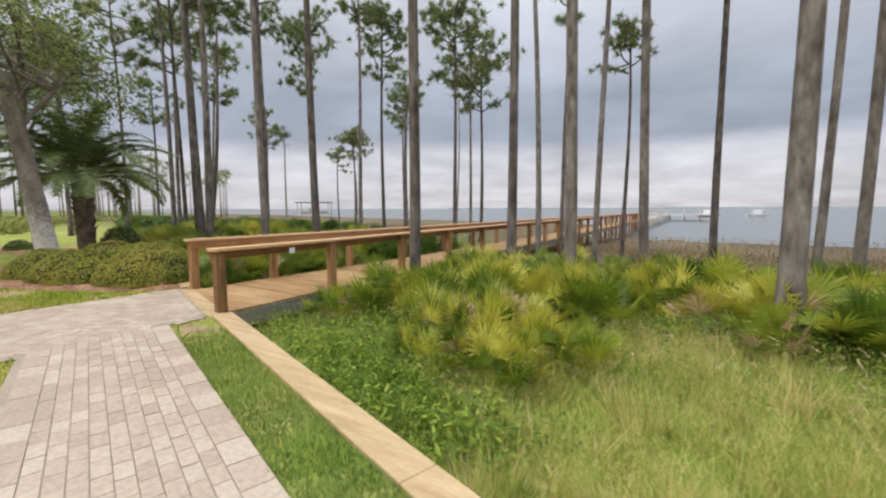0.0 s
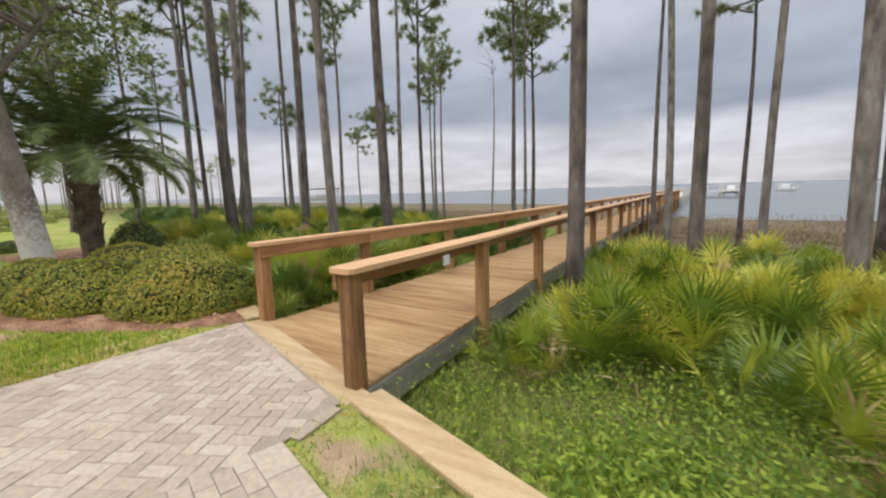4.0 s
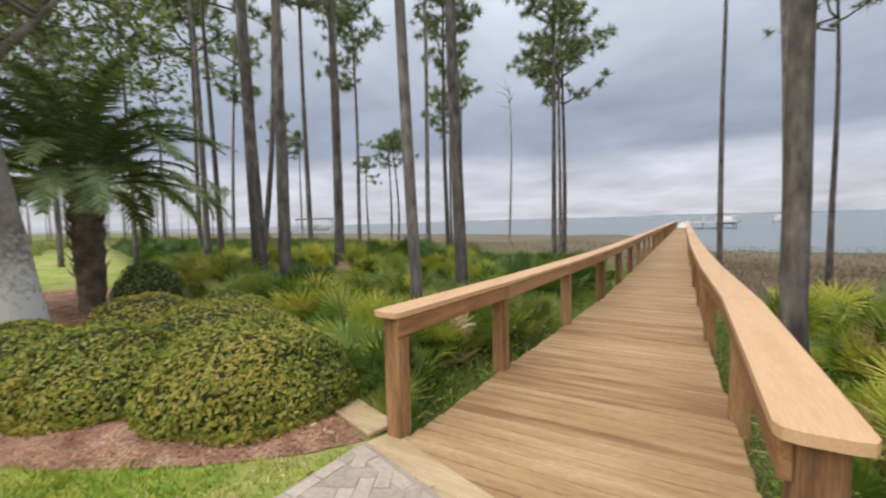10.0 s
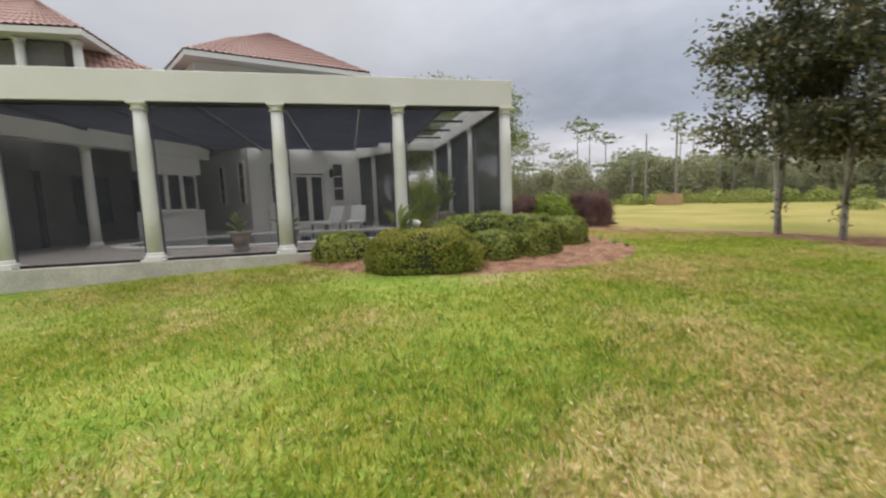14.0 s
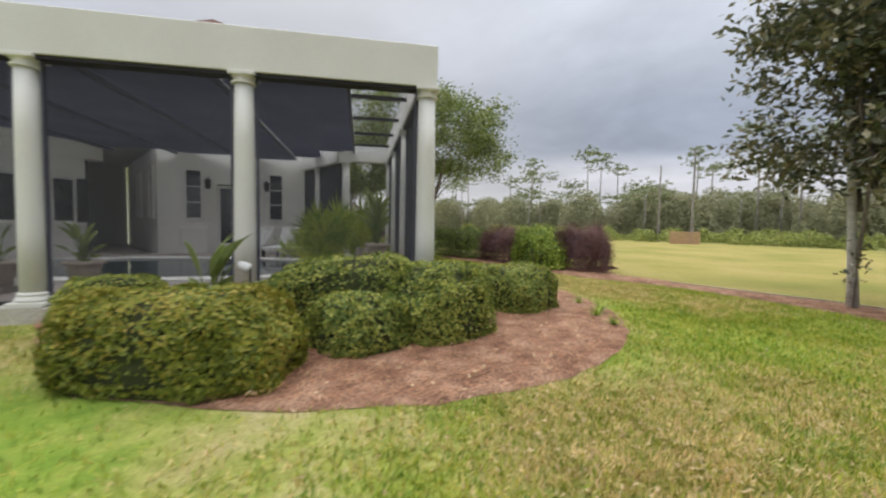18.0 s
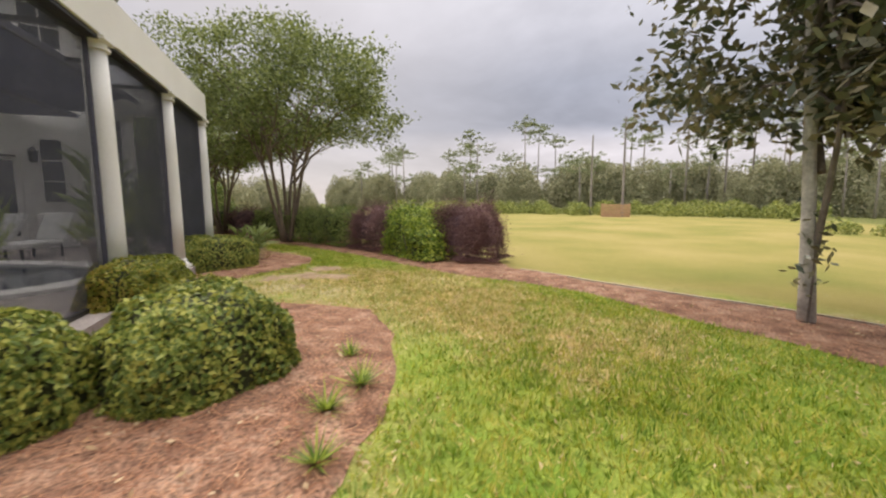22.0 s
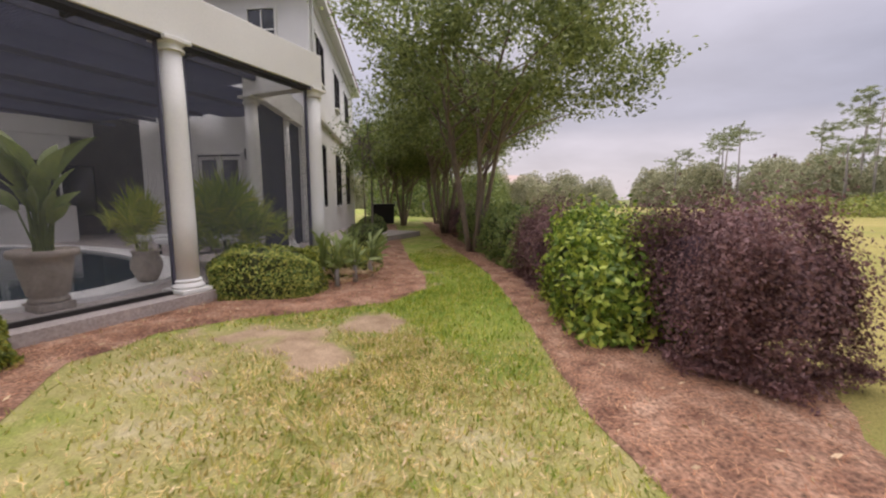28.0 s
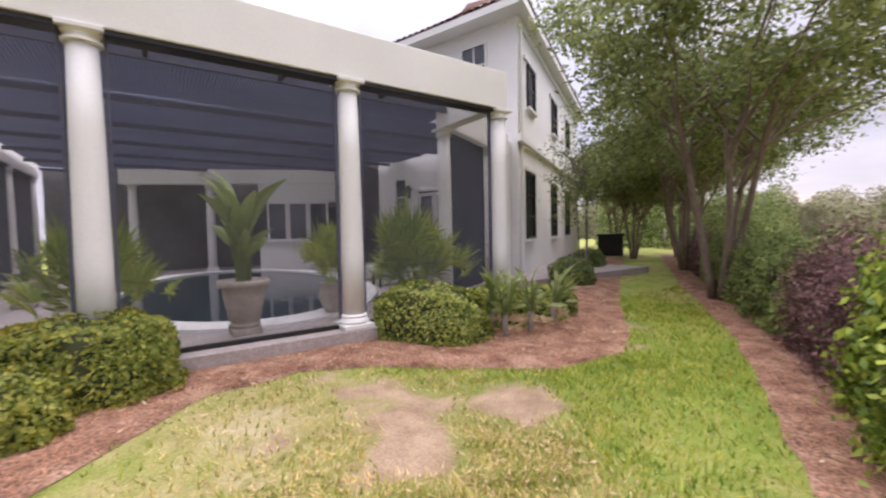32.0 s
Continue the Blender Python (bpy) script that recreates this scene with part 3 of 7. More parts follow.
def ground_z(x, y):
    x, y = np.asarray(x, float), np.asarray(y, float)
    s = seaward(x, y)
    lawn = 0.25 * smooth01(-x, 7, 13) * smooth01(-y, -3.5, 2.5) - 0.10 * smooth01(-x, 21.5, 24) * smooth01(y, -14, -5)
    drop = 0.42 * smooth01(s, 0.12, 0.55) * smooth01(x, -17, -9.5)
    slope = -1.15 * smooth01(s, 0.5, 48) - 1.0 * smooth01(s, 62, 85)
    bumps = 0.05 * np.sin(1.3 * x + 0.7 * y) * np.sin(0.9 * y - 0.4 * x) * smooth01(s, 0.5, 3)
    return lawn - drop + slope + bumps


HOUSE = pose(-16.806, -5.582, 0.073, 0, 0, -30.14) @ Matrix.Diagonal((1.003, 1.003, 0.977, 1))
HOUSE_BED = [(-12.2, -9.5), (-12.35, -6.9), (-12.45, -5.7), (-12.9, -4.45), (-13.6, -3.6), (-14.75, -2.8), (-16.0, -2.46), (-17.2, -2.6), (-18.2, -2.95), (-19.2, -3.65), (-19.95, -4.6),
             (-20.43, -5.6), (-20.1, -6.4), (-19.7, -7.2), (-19.45, -8.2), (-19.75, -9.0), (-20.5, -9.45), (-21.5, -9.75), (-22.2, -10.05), (-22.75, -10.9), (-22.85, -12.0), (-22.6, -14.0),
             (-22.4, -20.0), (-22.3, -28.0), (-20.0, -28.0), (-19.5, -14.0), (-20.7, -12.5), (-16.7, -5.7), (-12.5, -8.2)]
HEDGE_BED = [(-21.2, 4.6), (-21.9, 2.0), (-22.25, 0.2), (-22.45, -0.7), (-22.95, -2.4), (-23.75, -4.0), (-23.85, -5.2), (-23.6, -6.8), (-23.85, -9.0), (-24.05, -12.0), (-23.85, -17.0), (-23.9, -30.0),
             (-26.1, -30.0), (-26.0, -7.5), (-25.05, -6.2), (-25.0, -5.4), (-24.75, -4.3), (-24.55, -2.5), (-24.6, -0.4), (-26.2, 1.5), (-29.0, 3.2), (-29.0, 5.2), (-25.0, 5.2)]
OAK_BED = [(-8.72, 4.18), (-8.95, 3.86), (-9.5, 3.4), (-10.2, 2.95), (-11.1, 2.55), (-12.2, 2.25), (-13.4, 2.2), (-14.3, 2.4), (-15.6, 3.1), (-18.0, 4.4), (-21.5, 4.5), (-21.5, 7.2), (-17.0, 7.4), (-12.0, 5.65),
           (-9.0, 4.42)]
PAVED = [(-8.68, 4.17), (-6.15, 3.32), (-6.1, 2.78), (2.5, -0.02), (2.0, -1.4), (-6.1, 1.30), (-6.2, -0.2), (-8.85, -0.4), (-8.85, 2.1)]

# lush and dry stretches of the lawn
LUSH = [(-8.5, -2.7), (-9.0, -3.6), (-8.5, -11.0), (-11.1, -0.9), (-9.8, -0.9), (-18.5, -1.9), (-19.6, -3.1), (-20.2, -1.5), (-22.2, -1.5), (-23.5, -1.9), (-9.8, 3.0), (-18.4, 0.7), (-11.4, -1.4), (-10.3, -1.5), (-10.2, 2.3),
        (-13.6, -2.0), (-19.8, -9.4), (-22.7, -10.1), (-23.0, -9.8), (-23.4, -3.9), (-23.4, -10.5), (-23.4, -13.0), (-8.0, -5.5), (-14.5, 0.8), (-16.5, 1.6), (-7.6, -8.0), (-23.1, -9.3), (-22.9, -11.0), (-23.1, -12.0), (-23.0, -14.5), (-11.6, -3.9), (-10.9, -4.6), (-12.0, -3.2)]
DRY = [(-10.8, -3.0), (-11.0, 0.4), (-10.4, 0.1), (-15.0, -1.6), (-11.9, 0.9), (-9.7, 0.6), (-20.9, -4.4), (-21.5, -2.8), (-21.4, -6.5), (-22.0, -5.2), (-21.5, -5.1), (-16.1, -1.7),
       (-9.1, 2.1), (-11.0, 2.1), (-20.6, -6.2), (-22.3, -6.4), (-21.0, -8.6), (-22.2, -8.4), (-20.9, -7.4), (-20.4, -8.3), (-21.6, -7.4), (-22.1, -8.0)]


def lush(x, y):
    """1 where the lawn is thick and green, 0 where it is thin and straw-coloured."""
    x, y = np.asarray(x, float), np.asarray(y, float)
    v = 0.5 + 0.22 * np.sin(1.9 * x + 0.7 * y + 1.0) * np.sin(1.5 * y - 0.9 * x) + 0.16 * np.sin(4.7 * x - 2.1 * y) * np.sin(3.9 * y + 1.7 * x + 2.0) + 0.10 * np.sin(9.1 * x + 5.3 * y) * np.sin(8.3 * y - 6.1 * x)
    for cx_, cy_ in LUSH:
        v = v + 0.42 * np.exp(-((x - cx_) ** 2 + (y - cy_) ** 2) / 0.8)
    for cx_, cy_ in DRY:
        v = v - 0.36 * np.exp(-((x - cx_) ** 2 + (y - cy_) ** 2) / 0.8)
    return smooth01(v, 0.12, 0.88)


xs = np.concatenate([np.linspace(-420, -140, 15), np.linspace(-130, -34, 40), np.arange(-33, 9, 0.3), np.linspace(10, 60, 26), np.linspace(75, 420, 12)])
ys = np.concatenate([np.linspace(-420, -120, 12), np.linspace(-110, -32, 30), np.arange(-31, 14, 0.3), np.linspace(15, 90, 50), np.linspace(100, 140, 4)])
gx, gy = np.meshgrid(xs, ys, indexing="ij")
gzz = ground_z(gx, gy)
nx, ny = gx.shape
ii, jj = np.meshgrid(np.arange(nx - 1), np.arange(ny - 1), indexing="ij")
quad_ix = np.stack([ii * ny + jj, (ii + 1) * ny + jj, (ii + 1) * ny + jj + 1, ii * ny + jj + 1], -1).reshape(-1, 4)
me_ground = Geo().add(np.stack([gx, gy, gzz], -1), quad_ix).mesh("ground", M_GROUND, True)
s_ = seaward(gx, gy)
lawn_w = smooth01(-s_, -0.4, 0.1) * smooth01(gx, -60, -40)
lawn_w = np.maximum(lawn_w, smooth01(-s_, -6.0, -2.0) * smooth01(gx, -4.5, -1.5) * 0.95)
field_w = smooth01(-gx, 24.6, 25.6) * smooth01(gx, -64, -60) * smooth01(-s_, -1.5, 0.5) * smooth01(-gy, -3.5, -1.5)
marsh_w = np.maximum(smooth01(s_, 17, 24), smooth01(s_, 9.5, 12.5) * smooth01(gx, -6.6, -5.4))
bare = [(-21.2, -8.65, 0.5, 1.0), (-21.6, -8.1, 0.42, 0.95), (-20.7, -8.75, 0.42, 0.85), (-22.0, -9.1, 0.5, 0.9), (-20.5, -7.9, 0.45, 0.5), (-20.15, -9.0, 0.45, 0.6), (-5.62, 2.95, 0.32, 1.0), (-5.35, 3.02, 0.25, 0.85), (-22.9, -11.3, 0.6, 0.5), (-10.75, 2.3, 0.55, 0.75),
        (-22.9, -12.4, 0.35, 0.6), (-11.4, 2.2, 0.4, 0.5), (-8.6, 1.2, 0.3, 0.5), (-9.6, 2.4, 0.35, 0.45)]
sand_w = np.zeros_like(gx)
for bx, by, br, ba in bare:
    sand_w = np.maximum(sand_w, ba * np.exp(-(((gx - bx) ** 2 + (gy - by) ** 2) / br ** 2)))
sand_w = np.maximum(sand_w, 0.75 * smooth01(s_, 60, 64) * (1 - smooth01(s_, 74, 80)) * smooth01(gx, -20, 5))
# tree shade put into the lawn's colour here by mixing toward the litter tone
lawn_w = lawn_w * (1 - 0.4 * np.exp(-((gx + 22.0) ** 2 / 4.5 + (gy + 9.6) ** 2 / 12.0)))
col = np.stack([lawn_w, field_w, marsh_w, sand_w], -1).reshape(-1, 4)
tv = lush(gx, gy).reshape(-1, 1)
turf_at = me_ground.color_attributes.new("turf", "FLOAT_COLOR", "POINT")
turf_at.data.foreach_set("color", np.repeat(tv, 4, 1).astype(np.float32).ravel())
ca = me_ground.color_attributes.new("zone", "FLOAT_COLOR", "POINT")
ca.data.foreach_set("color", col.astype(np.float32).ravel())
tagged(part("ground", me_ground, None), "lawn, meadow, palmetto scrub and brown marsh sloping to the bay", "ground", kind="structure")

sea_g = Geo()
sx, sy = np.linspace(-3500, 3500, 36), np.concatenate([np.linspace(45, 200, 12), np.linspace(260, 4500, 24)])
ax_, ay_ = np.meshgrid(sx, sy, indexing="ij")
ii, jj = np.meshgrid(np.arange(len(sx) - 1), np.arange(len(sy) - 1), indexing="ij")
sea_g.add(np.stack([ax_, ay_, np.full_like(ax_, -1.5)], -1), np.stack([ii * len(sy) + jj, (ii + 1) * len(sy) + jj, (ii + 1) * len(sy) + jj + 1, ii * len(sy) + jj + 1], -1).reshape(-1, 4))
tagged(part("water", sea_g, M_SEA, smooth=True), "grey-blue rippled water of the open bay", "water", kind="structure")
shore = Geo()
rs = np.random.RandomState(4)
px = np.linspace(-3400, 3400, 120)
top = 6 + 5 * rs.rand(120) + 7 * (px > -300)
for k in range(119):
    shore.quad((px[k], 4300, -1.5), (px[k + 1], 4300, -1.5), (px[k + 1], 4340, top[k + 1]), (px[k], 4340, top[k]))
tagged(part("backdrop", shore, M_FARLAND), "low hazy far shore along the horizon", "shore", kind="structure")


def sheet(name, poly, lift, material, label, category, step=0.3, thick=0.03, wobble=0.0, seed=0):
    """A thin bed that follows the ground, cut to a polygon, with a soft edge."""
    rng = np.random.RandomState(seed)
    bm = bmesh.new()
    pts = []
    for (x0, y0), (x1, y1) in zip(poly, poly[1:] + poly[:1]):
        n = max(1, int(math.hypot(x1 - x0, y1 - y0) / step))
        for k in range(n):
            t = k / n
            pts.append((x0 + (x1 - x0) * t + rng.uniform(-wobble, wobble), y0 + (y1 - y0) * t + rng.uniform(-wobble, wobble)))
    ring = [bm.verts.new((x, y, 0)) for x, y in pts]
    bm.faces.new(ring)
    lo = np.min(pts, 0)
    hi = np.max(pts, 0)
    for ax, n in ((0, Vector((1, 0, 0))), (1, Vector((0, 1, 0)))):
        for c in np.arange(lo[ax] + 0.37, hi[ax], 0.75):
            bmesh.ops.bisect_plane(bm, geom=bm.verts[:] + bm.edges[:] + bm.faces[:], plane_co=n * c, plane_no=n)
    rim = {v for e in bm.edges if e.is_boundary for v in e.verts}
    for v in bm.verts:
        v.co.z = float(ground_z(v.co.x, v.co.y)) + (0.008 if v in rim else lift + thick * float(noise.noise((v.co.x * 1.5, v.co.y * 1.5, 3))))
    bmesh.ops.recalc_face_normals(bm, faces=bm.faces)
    me = bpy.data.meshes.new(name)
    bm.to_mesh(me)
    bm.free()
    if sum(p.normal.z for p in me.polygons) < 0:
        me.flip_normals()
    me.materials.append(material)
    for p in me.polygons:
        p.use_smooth = True
    return tagged(new(name, me), label, category, kind="structure")


def ribbon(name, pts, width, height, material, label, category):
    """A narrow edging that follows the ground along a line."""
    g = Geo()
    p = np.array(pts, float)
    d = unit(np.gradient(p, axis=0))
    nrm = np.stack([-d[:, 1], d[:, 0]], 1) * width / 2
    z = ground_z(p[:, 0], p[:, 1])
    rows = []
    for off, h in ((-1, -0.05), (-1, height), (1, height), (1, -0.05)):
        rows.append(np.column_stack([p + nrm * off, z + h]))
    v = np.concatenate(rows)
    n = len(p)
    f = [[a * n + k, a * n + k + 1, (a + 1) * n + k + 1, (a + 1) * n + k] for a in range(3) for k in range(n - 1)]
    g.add(v, f)
    return tagged(part(name, g, material), label, category, kind="structure")


def dense(pts, step=0.4):
    out = []
    for (x0, y0), (x1, y1) in zip(pts, pts[1:]):
        n = max(1, int(math.hypot(x1 - x0, y1 - y0) / step))
        out += [(x0 + (x1 - x0) * k / n, y0 + (y1 - y0) * k / n) for k in range(n)]
    return out + [pts[-1]]


sheet("mulch_bed_house", HOUSE_BED, 0.05, M_MULCH, "reddish pine straw bed curving round the house", "mulch bed", wobble=0.04, seed=1)
sheet("mulch_bed_hedge", HEDGE_BED, 0.045, M_MULCH, "reddish pine straw strip under the hedge and magnolias", "mulch bed", wobble=0.04, seed=2)
sheet("mulch_bed_oak", OAK_BED, 0.045, M_MULCH, "reddish pine straw bed under the azalea mounds", "mulch bed", wobble=0.03, seed=3)
ribbon("edging_field", dense([(-24.6, -0.2), (-24.58, -2.5), (-24.8, -4.3), (-25.05, -5.4), (-25.1, -6.1)]), 0.055, 0.03, M_EDGE, "pale concrete mowing edge beside the meadow", "edging")

# ---- boardwalk ----
DECK_L = [(3.9, -8.44), (4.4, -8.42), (6.0, -8.34), (8.4, -8.19), (11.0, -8.07), (14.0, -8.03), (30.0, -7.98), (70.0, -7.75)]
DECK_R = [(3.2, -6.2), (4.3, -6.25), (5.4, -6.28), (7.6, -6.38), (12.0, -6.47), (22.0, -6.54), (70.0, -6.68)]


def lerp(table, y):
    return float(np.interp(y, [a for a, _ in table], [b for _, b in table]))


boardwalk = thing("boardwalk", "long straight wooden boardwalk of new brown pine over palmetto scrub", "boardwalk")
rng = np.random.RandomState(7)
# front edge follows the retaining board: skewed first boards
front = lambda x: WALL_AT[1] - (x - WALL_AT[0]) * WALL_ALONG[1] / -WALL_ALONG[0] * -1
plank_me = Geo().box(-0.5, -0.066, -0.038, 0.5, 0.066, 0, 0.005).mesh("plank", M_WOOD)
rest = Geo()
count = 0
y = 4.50
while y < 69.5:
    x0, x1 = lerp(DECK_L, y) - 0.03 + rng.uniform(-0.012, 0.012), lerp(DECK_R, y) + 0.03 + rng.uniform(-0.012, 0.012)
    dz = rng.uniform(-0.003, 0.003)
    m = pose((x0 + x1) / 2, y, dz, rng.uniform(-0.4, 0.4), 0, rng.uniform(-0.15, 0.15)) @ Matrix.Diagonal((x1 - x0, 1, 1, 1))
    if count < 280:
        part("plank", plank_me, None, boardwalk, m=m)
    else:
        rest.box(x0, y - 0.0675, dz - 0.038, x1, y + 0.0675, dz)
    count += 1
    y += 0.142
tagged(part("far_planks", rest, M_WOOD, boardwalk), kind="stuff")
# wedge of shortened boards at the skewed entrance
for k in range(7):
    yy = 4.50 - 0.142 * (k + 1)
    xl = max(-8.5, -6.1 - (yy + 0.0 - 3.38) / 0.3354 + 0.08)
    x1 = lerp(DECK_R, yy) + 0.03
    if x1 - xl < 0.25:
        break
    part("plank", plank_me, None, boardwalk, m=pose((xl + x1) / 2, yy, 0, 0, 0, 0) @ Matrix.Diagonal((x1 - xl, 1, 1, 1)))
ang = math.degrees(math.atan2(WALL_ALONG[1], WALL_ALONG[0]))
part("threshold_board", Geo().box(-1.36, -0.12, -0.05, 1.36, 0.12, 0.006, 0.004).mesh("threshold_board", M_TIMBER), None, boardwalk, "yellow pine board across the entrance",
     m=pose(-7.36, 3.86, 0, 0, 0, ang))
for side, table, off in (("l", DECK_L, -0.02), ("r", DECK_R, 0.02)):
    g = Geo()
    for a in np.arange(4.3 if side == "l" else 3.5, 69, 4.0):
        b = min(a + 4.0, 69.3)
        xa, xb = lerp(table, a) + off, lerp(table, b) + off
        m = Matrix.Translation(((xa + xb) / 2, (a + b) / 2, -0.17)) @ Matrix.Rotation(math.atan2(-(xb - xa), b - a), 4, "Z")
        part("stringer", Geo().box(-0.022, -(b - a) / 2, -0.13, 0.022, (b - a) / 2, 0.125, 0.004), M_GREYWOOD, boardwalk, "weathered grey side beam", m=m)
post_me = Geo().box(-0.07, -0.07, 0, 0.07, 0.07, 1, 0.008).mesh("post", M_POST)


def rail(side):
    """Posts with a flat board on their inner face and a wide cap."""
    table, sgn = (DECK_L, -1) if side == "left" else (DECK_R, 1)
    first = [4.41, 6.1, 8.42] if side == "left" else [3.60, 5.86, 8.3]
    post_y = first + list(np.arange(first[-1] + 2.37, 69.5, 2.37))
    at = []
    for k, py in enumerate(post_y):
        x = lerp(table, py) + sgn * 0.055
        if side == "right" and k == 0:
            x = -6.255
        if side == "left" and k == 0:
            x = -8.545
        at.append((x, py))
        zf = min(-0.3, float(ground_z(x, py)) - 0.3)
        part("post", post_me, None, boardwalk, m=pose(x, py, zf, rng.uniform(-0.5, 0.5), rng.uniform(-0.5, 0.5), rng.uniform(-2, 2)) @ Matrix.Diagonal((1, 1, 0.945 - zf, 1)))
    for k, ((xa, ya), (xb, yb)) in enumerate(zip(at, at[1:])):
        d = math.hypot(xb - xa, yb - ya)
        turn = Matrix.Rotation(math.atan2(-(xb - xa), yb - ya), 4, "Z")
        mid = Matrix.Translation(((xa + xb) / 2, (ya + yb) / 2, 0)) @ turn
        o = 0.092 * -sgn
        ext0 = 0.09 if k == 0 else 0
        part("rail_board", Geo().box(o - 0.02, -d / 2 - ext0, 0.80, o + 0.02, d / 2 - 0.006, 0.94, 0.006), M_RAIL, boardwalk, "brown rail board", m=mid)
        if k == 0:
            g = Geo()
            r = 0.05
            e = -d / 2 - 0.13
            prof = [(-0.125, d / 2 - 0.003), (-0.125, e + r), (-0.105, e + 0.012), (-0.06, e), (0.06, e), (0.105, e + 0.012), (0.125, e + r), (0.125, d / 2 - 0.003)]
            n = len(prof)
            g.add([(px_, py_, 0.945) for px_, py_ in prof] + [(px_, py_, 0.987) for px_, py_ in prof], [[i, (i + 1) % n, n + (i + 1) % n, n + i] for i in range(n)])
            g.f.setdefault(n, []).append(np.array([list(range(n - 1, -1, -1)), list(range(n, 2 * n))]))
            part("rail_cap", g, M_CAP, boardwalk, "light orange-brown cap board with a rounded end", m=mid)
        else:
            part("rail_cap", Geo().box(-0.125, -d / 2, 0.945, 0.125, d / 2 - 0.004, 0.987, 0.006), M_CAP, boardwalk, "light orange-brown cap board", m=mid)


rail("left")
rail("right")
part("rail_plaque", Geo().box(-6.145, 4.79, 0.80, -6.13, 4.90, 0.90, 0.004), M_WHITEMETAL, boardwalk, "small white plaque")
pier = thing("pier", "bleached low pier running out over the bay", "pier")
g = Geo()
for y in np.arange(70.2, 128, 0.3):
    g.box(-7.9, y, -0.06, -6.4, y + 0.27, 0)
for y in np.arange(118, 128, 0.3):
    g.box(-6.3, y, -0.06, 3.5, y + 0.27, 0)
tagged(part("decking", g, M_PIERWOOD, pier, "sun-bleached grey boards"), kind="stuff")
pile_me = Geo().tube([(0, 0, -3), (0, 0, 1.0)], [0.14, 0.13], 10).mesh("pile", M_PIERWOOD)
pile_cap = Geo().lathe([(0.15, 0), (0.15, 0.06), (0.02, 0.22)], 10).mesh("pile_cap", M_WHITEMETAL)
for y in list(np.arange(72, 127, 6)):
    for x in (-8.0, -6.3):
        part("support_post", pile_me, None, pier, m=pose(x, y, 0))
for x in (-3, 0, 3.4):
    for y in (118, 128):
        p = part("support_post", pile_me, None, pier, m=pose(x, y, 0.4))
        part("pile_cap", pile_cap, None, p, "white cone cap", m=pose(0, 0, 1.0))

# neighbouring docks out in the water
dock = thing("dock", "distant private dock on thin piles with a railing", "dock")
d0 = np.array((33.0, 84.0))
g = Geo()
g.box(33, 84, -0.3, 58, 87, -0.1)
part("platform", g, M_PIERWOOD, dock)
for k in range(9):
    for y in (84.1, 86.9):
        part("support_post", pile_me, None, dock, m=pose(33.2 + k * 3.0, y, 0.2 + 0.5 * (k % 3 == 1)) @ Matrix.Diagonal((0.9, 0.9, 1.2, 1)))
for k in range(3):
    part("pole", Geo().tube([(39 + 3.5 * k, 85, -0.2), (39 + 3.5 * k, 85, 4.2)], [0.08, 0.07], 8), M_GREYWOOD, dock)
part("rail", Geo().box(33, 84.0, 0.8, 58, 84.08, 0.9).box(33, 86.9, 0.8, 58, 86.98, 0.9), M_GREYWOOD, dock)
lift = thing("boat_lift", "distant covered boat lift with a white boat under a dark canopy", "boat lift")
lm = pose(-118, 104, 0, 0, 0, 35)
lift.matrix_basis = lm
part("canopy", Geo().box(-6, -3, 3.6, 6, 3, 3.9, 0.1), M_BRONZE, lift)
for x in (-5.4, 5.4):
    for y in (-2.6, 2.6):
        part("dock_post", Geo().tube([(x, y, -3), (x, y, 3.6)], [0.16, 0.16], 8), M_PIERWOOD, lift)
part("hull", Geo().add([(-4.5, -1.2, 0.6), (4, -1.2, 0.6), (5.4, 0, 1.0), (4, 1.2, 0.6), (-4.5, 1.2, 0.6), (-4.2, -0.8, -0.4), (3.5, -0.7, -0.4), (4.6, 0, -0.2), (3.5, 0.7, -0.4), (-4.2, 0.8, -0.4)],
                       [[0, 1, 6, 5], [1, 2, 7, 6], [2, 3, 8, 7], [3, 4, 9, 8], [4, 0, 5, 9]]).box(-2, -0.9, 0.6, 1.5, 0.9, 1.7, 0.1), M_WHITEMETAL, lift, "white hull and cabin")
part("long_dock", Geo().box(-60, -0.8, -0.4, -6, 0.8, -0.15), M_PIERWOOD, lift)
for k in range(2):
    boat = thing("boat", "small white motorboat on a distant lift", "boat", m=pose(2 + 10 * k, 124, -0.6, 0, 0, 20 * k))
    part("hull", Geo().add([(-2.2, -0.9, 0.8), (2, -0.9, 0.8), (3, 0, 1.0), (2, 0.9, 0.8), (-2.2, 0.9, 0.8), (-2, -0.5, 0), (1.8, -0.4, 0), (2.4, 0, 0.1), (1.8, 0.4, 0), (-2, 0.5, 0)],
                           [[0, 1, 6, 5], [1, 2, 7, 6], [2, 3, 8, 7], [3, 4, 9, 8], [4, 0, 5, 9], [5, 6, 8, 9]]), M_WHITEMETAL, boat)
    part("cabin", Geo().box(-0.8, -0.6, 0.7, 0.8, 0.6, 1.9, 0.08), M_WHITEMETAL, boat)
    for x in (-1.5, 1.5):
        part("dock_post", Geo().tube([(x, -1.4, -3), (x, -1.4, 2.2)], [0.12, 0.11], 8), M_PIERWOOD, boat)

# ---- retaining board ----
bank = thing("retaining_wall", "low timber retaining wall with a wide yellow pine cap board", "retaining wall")


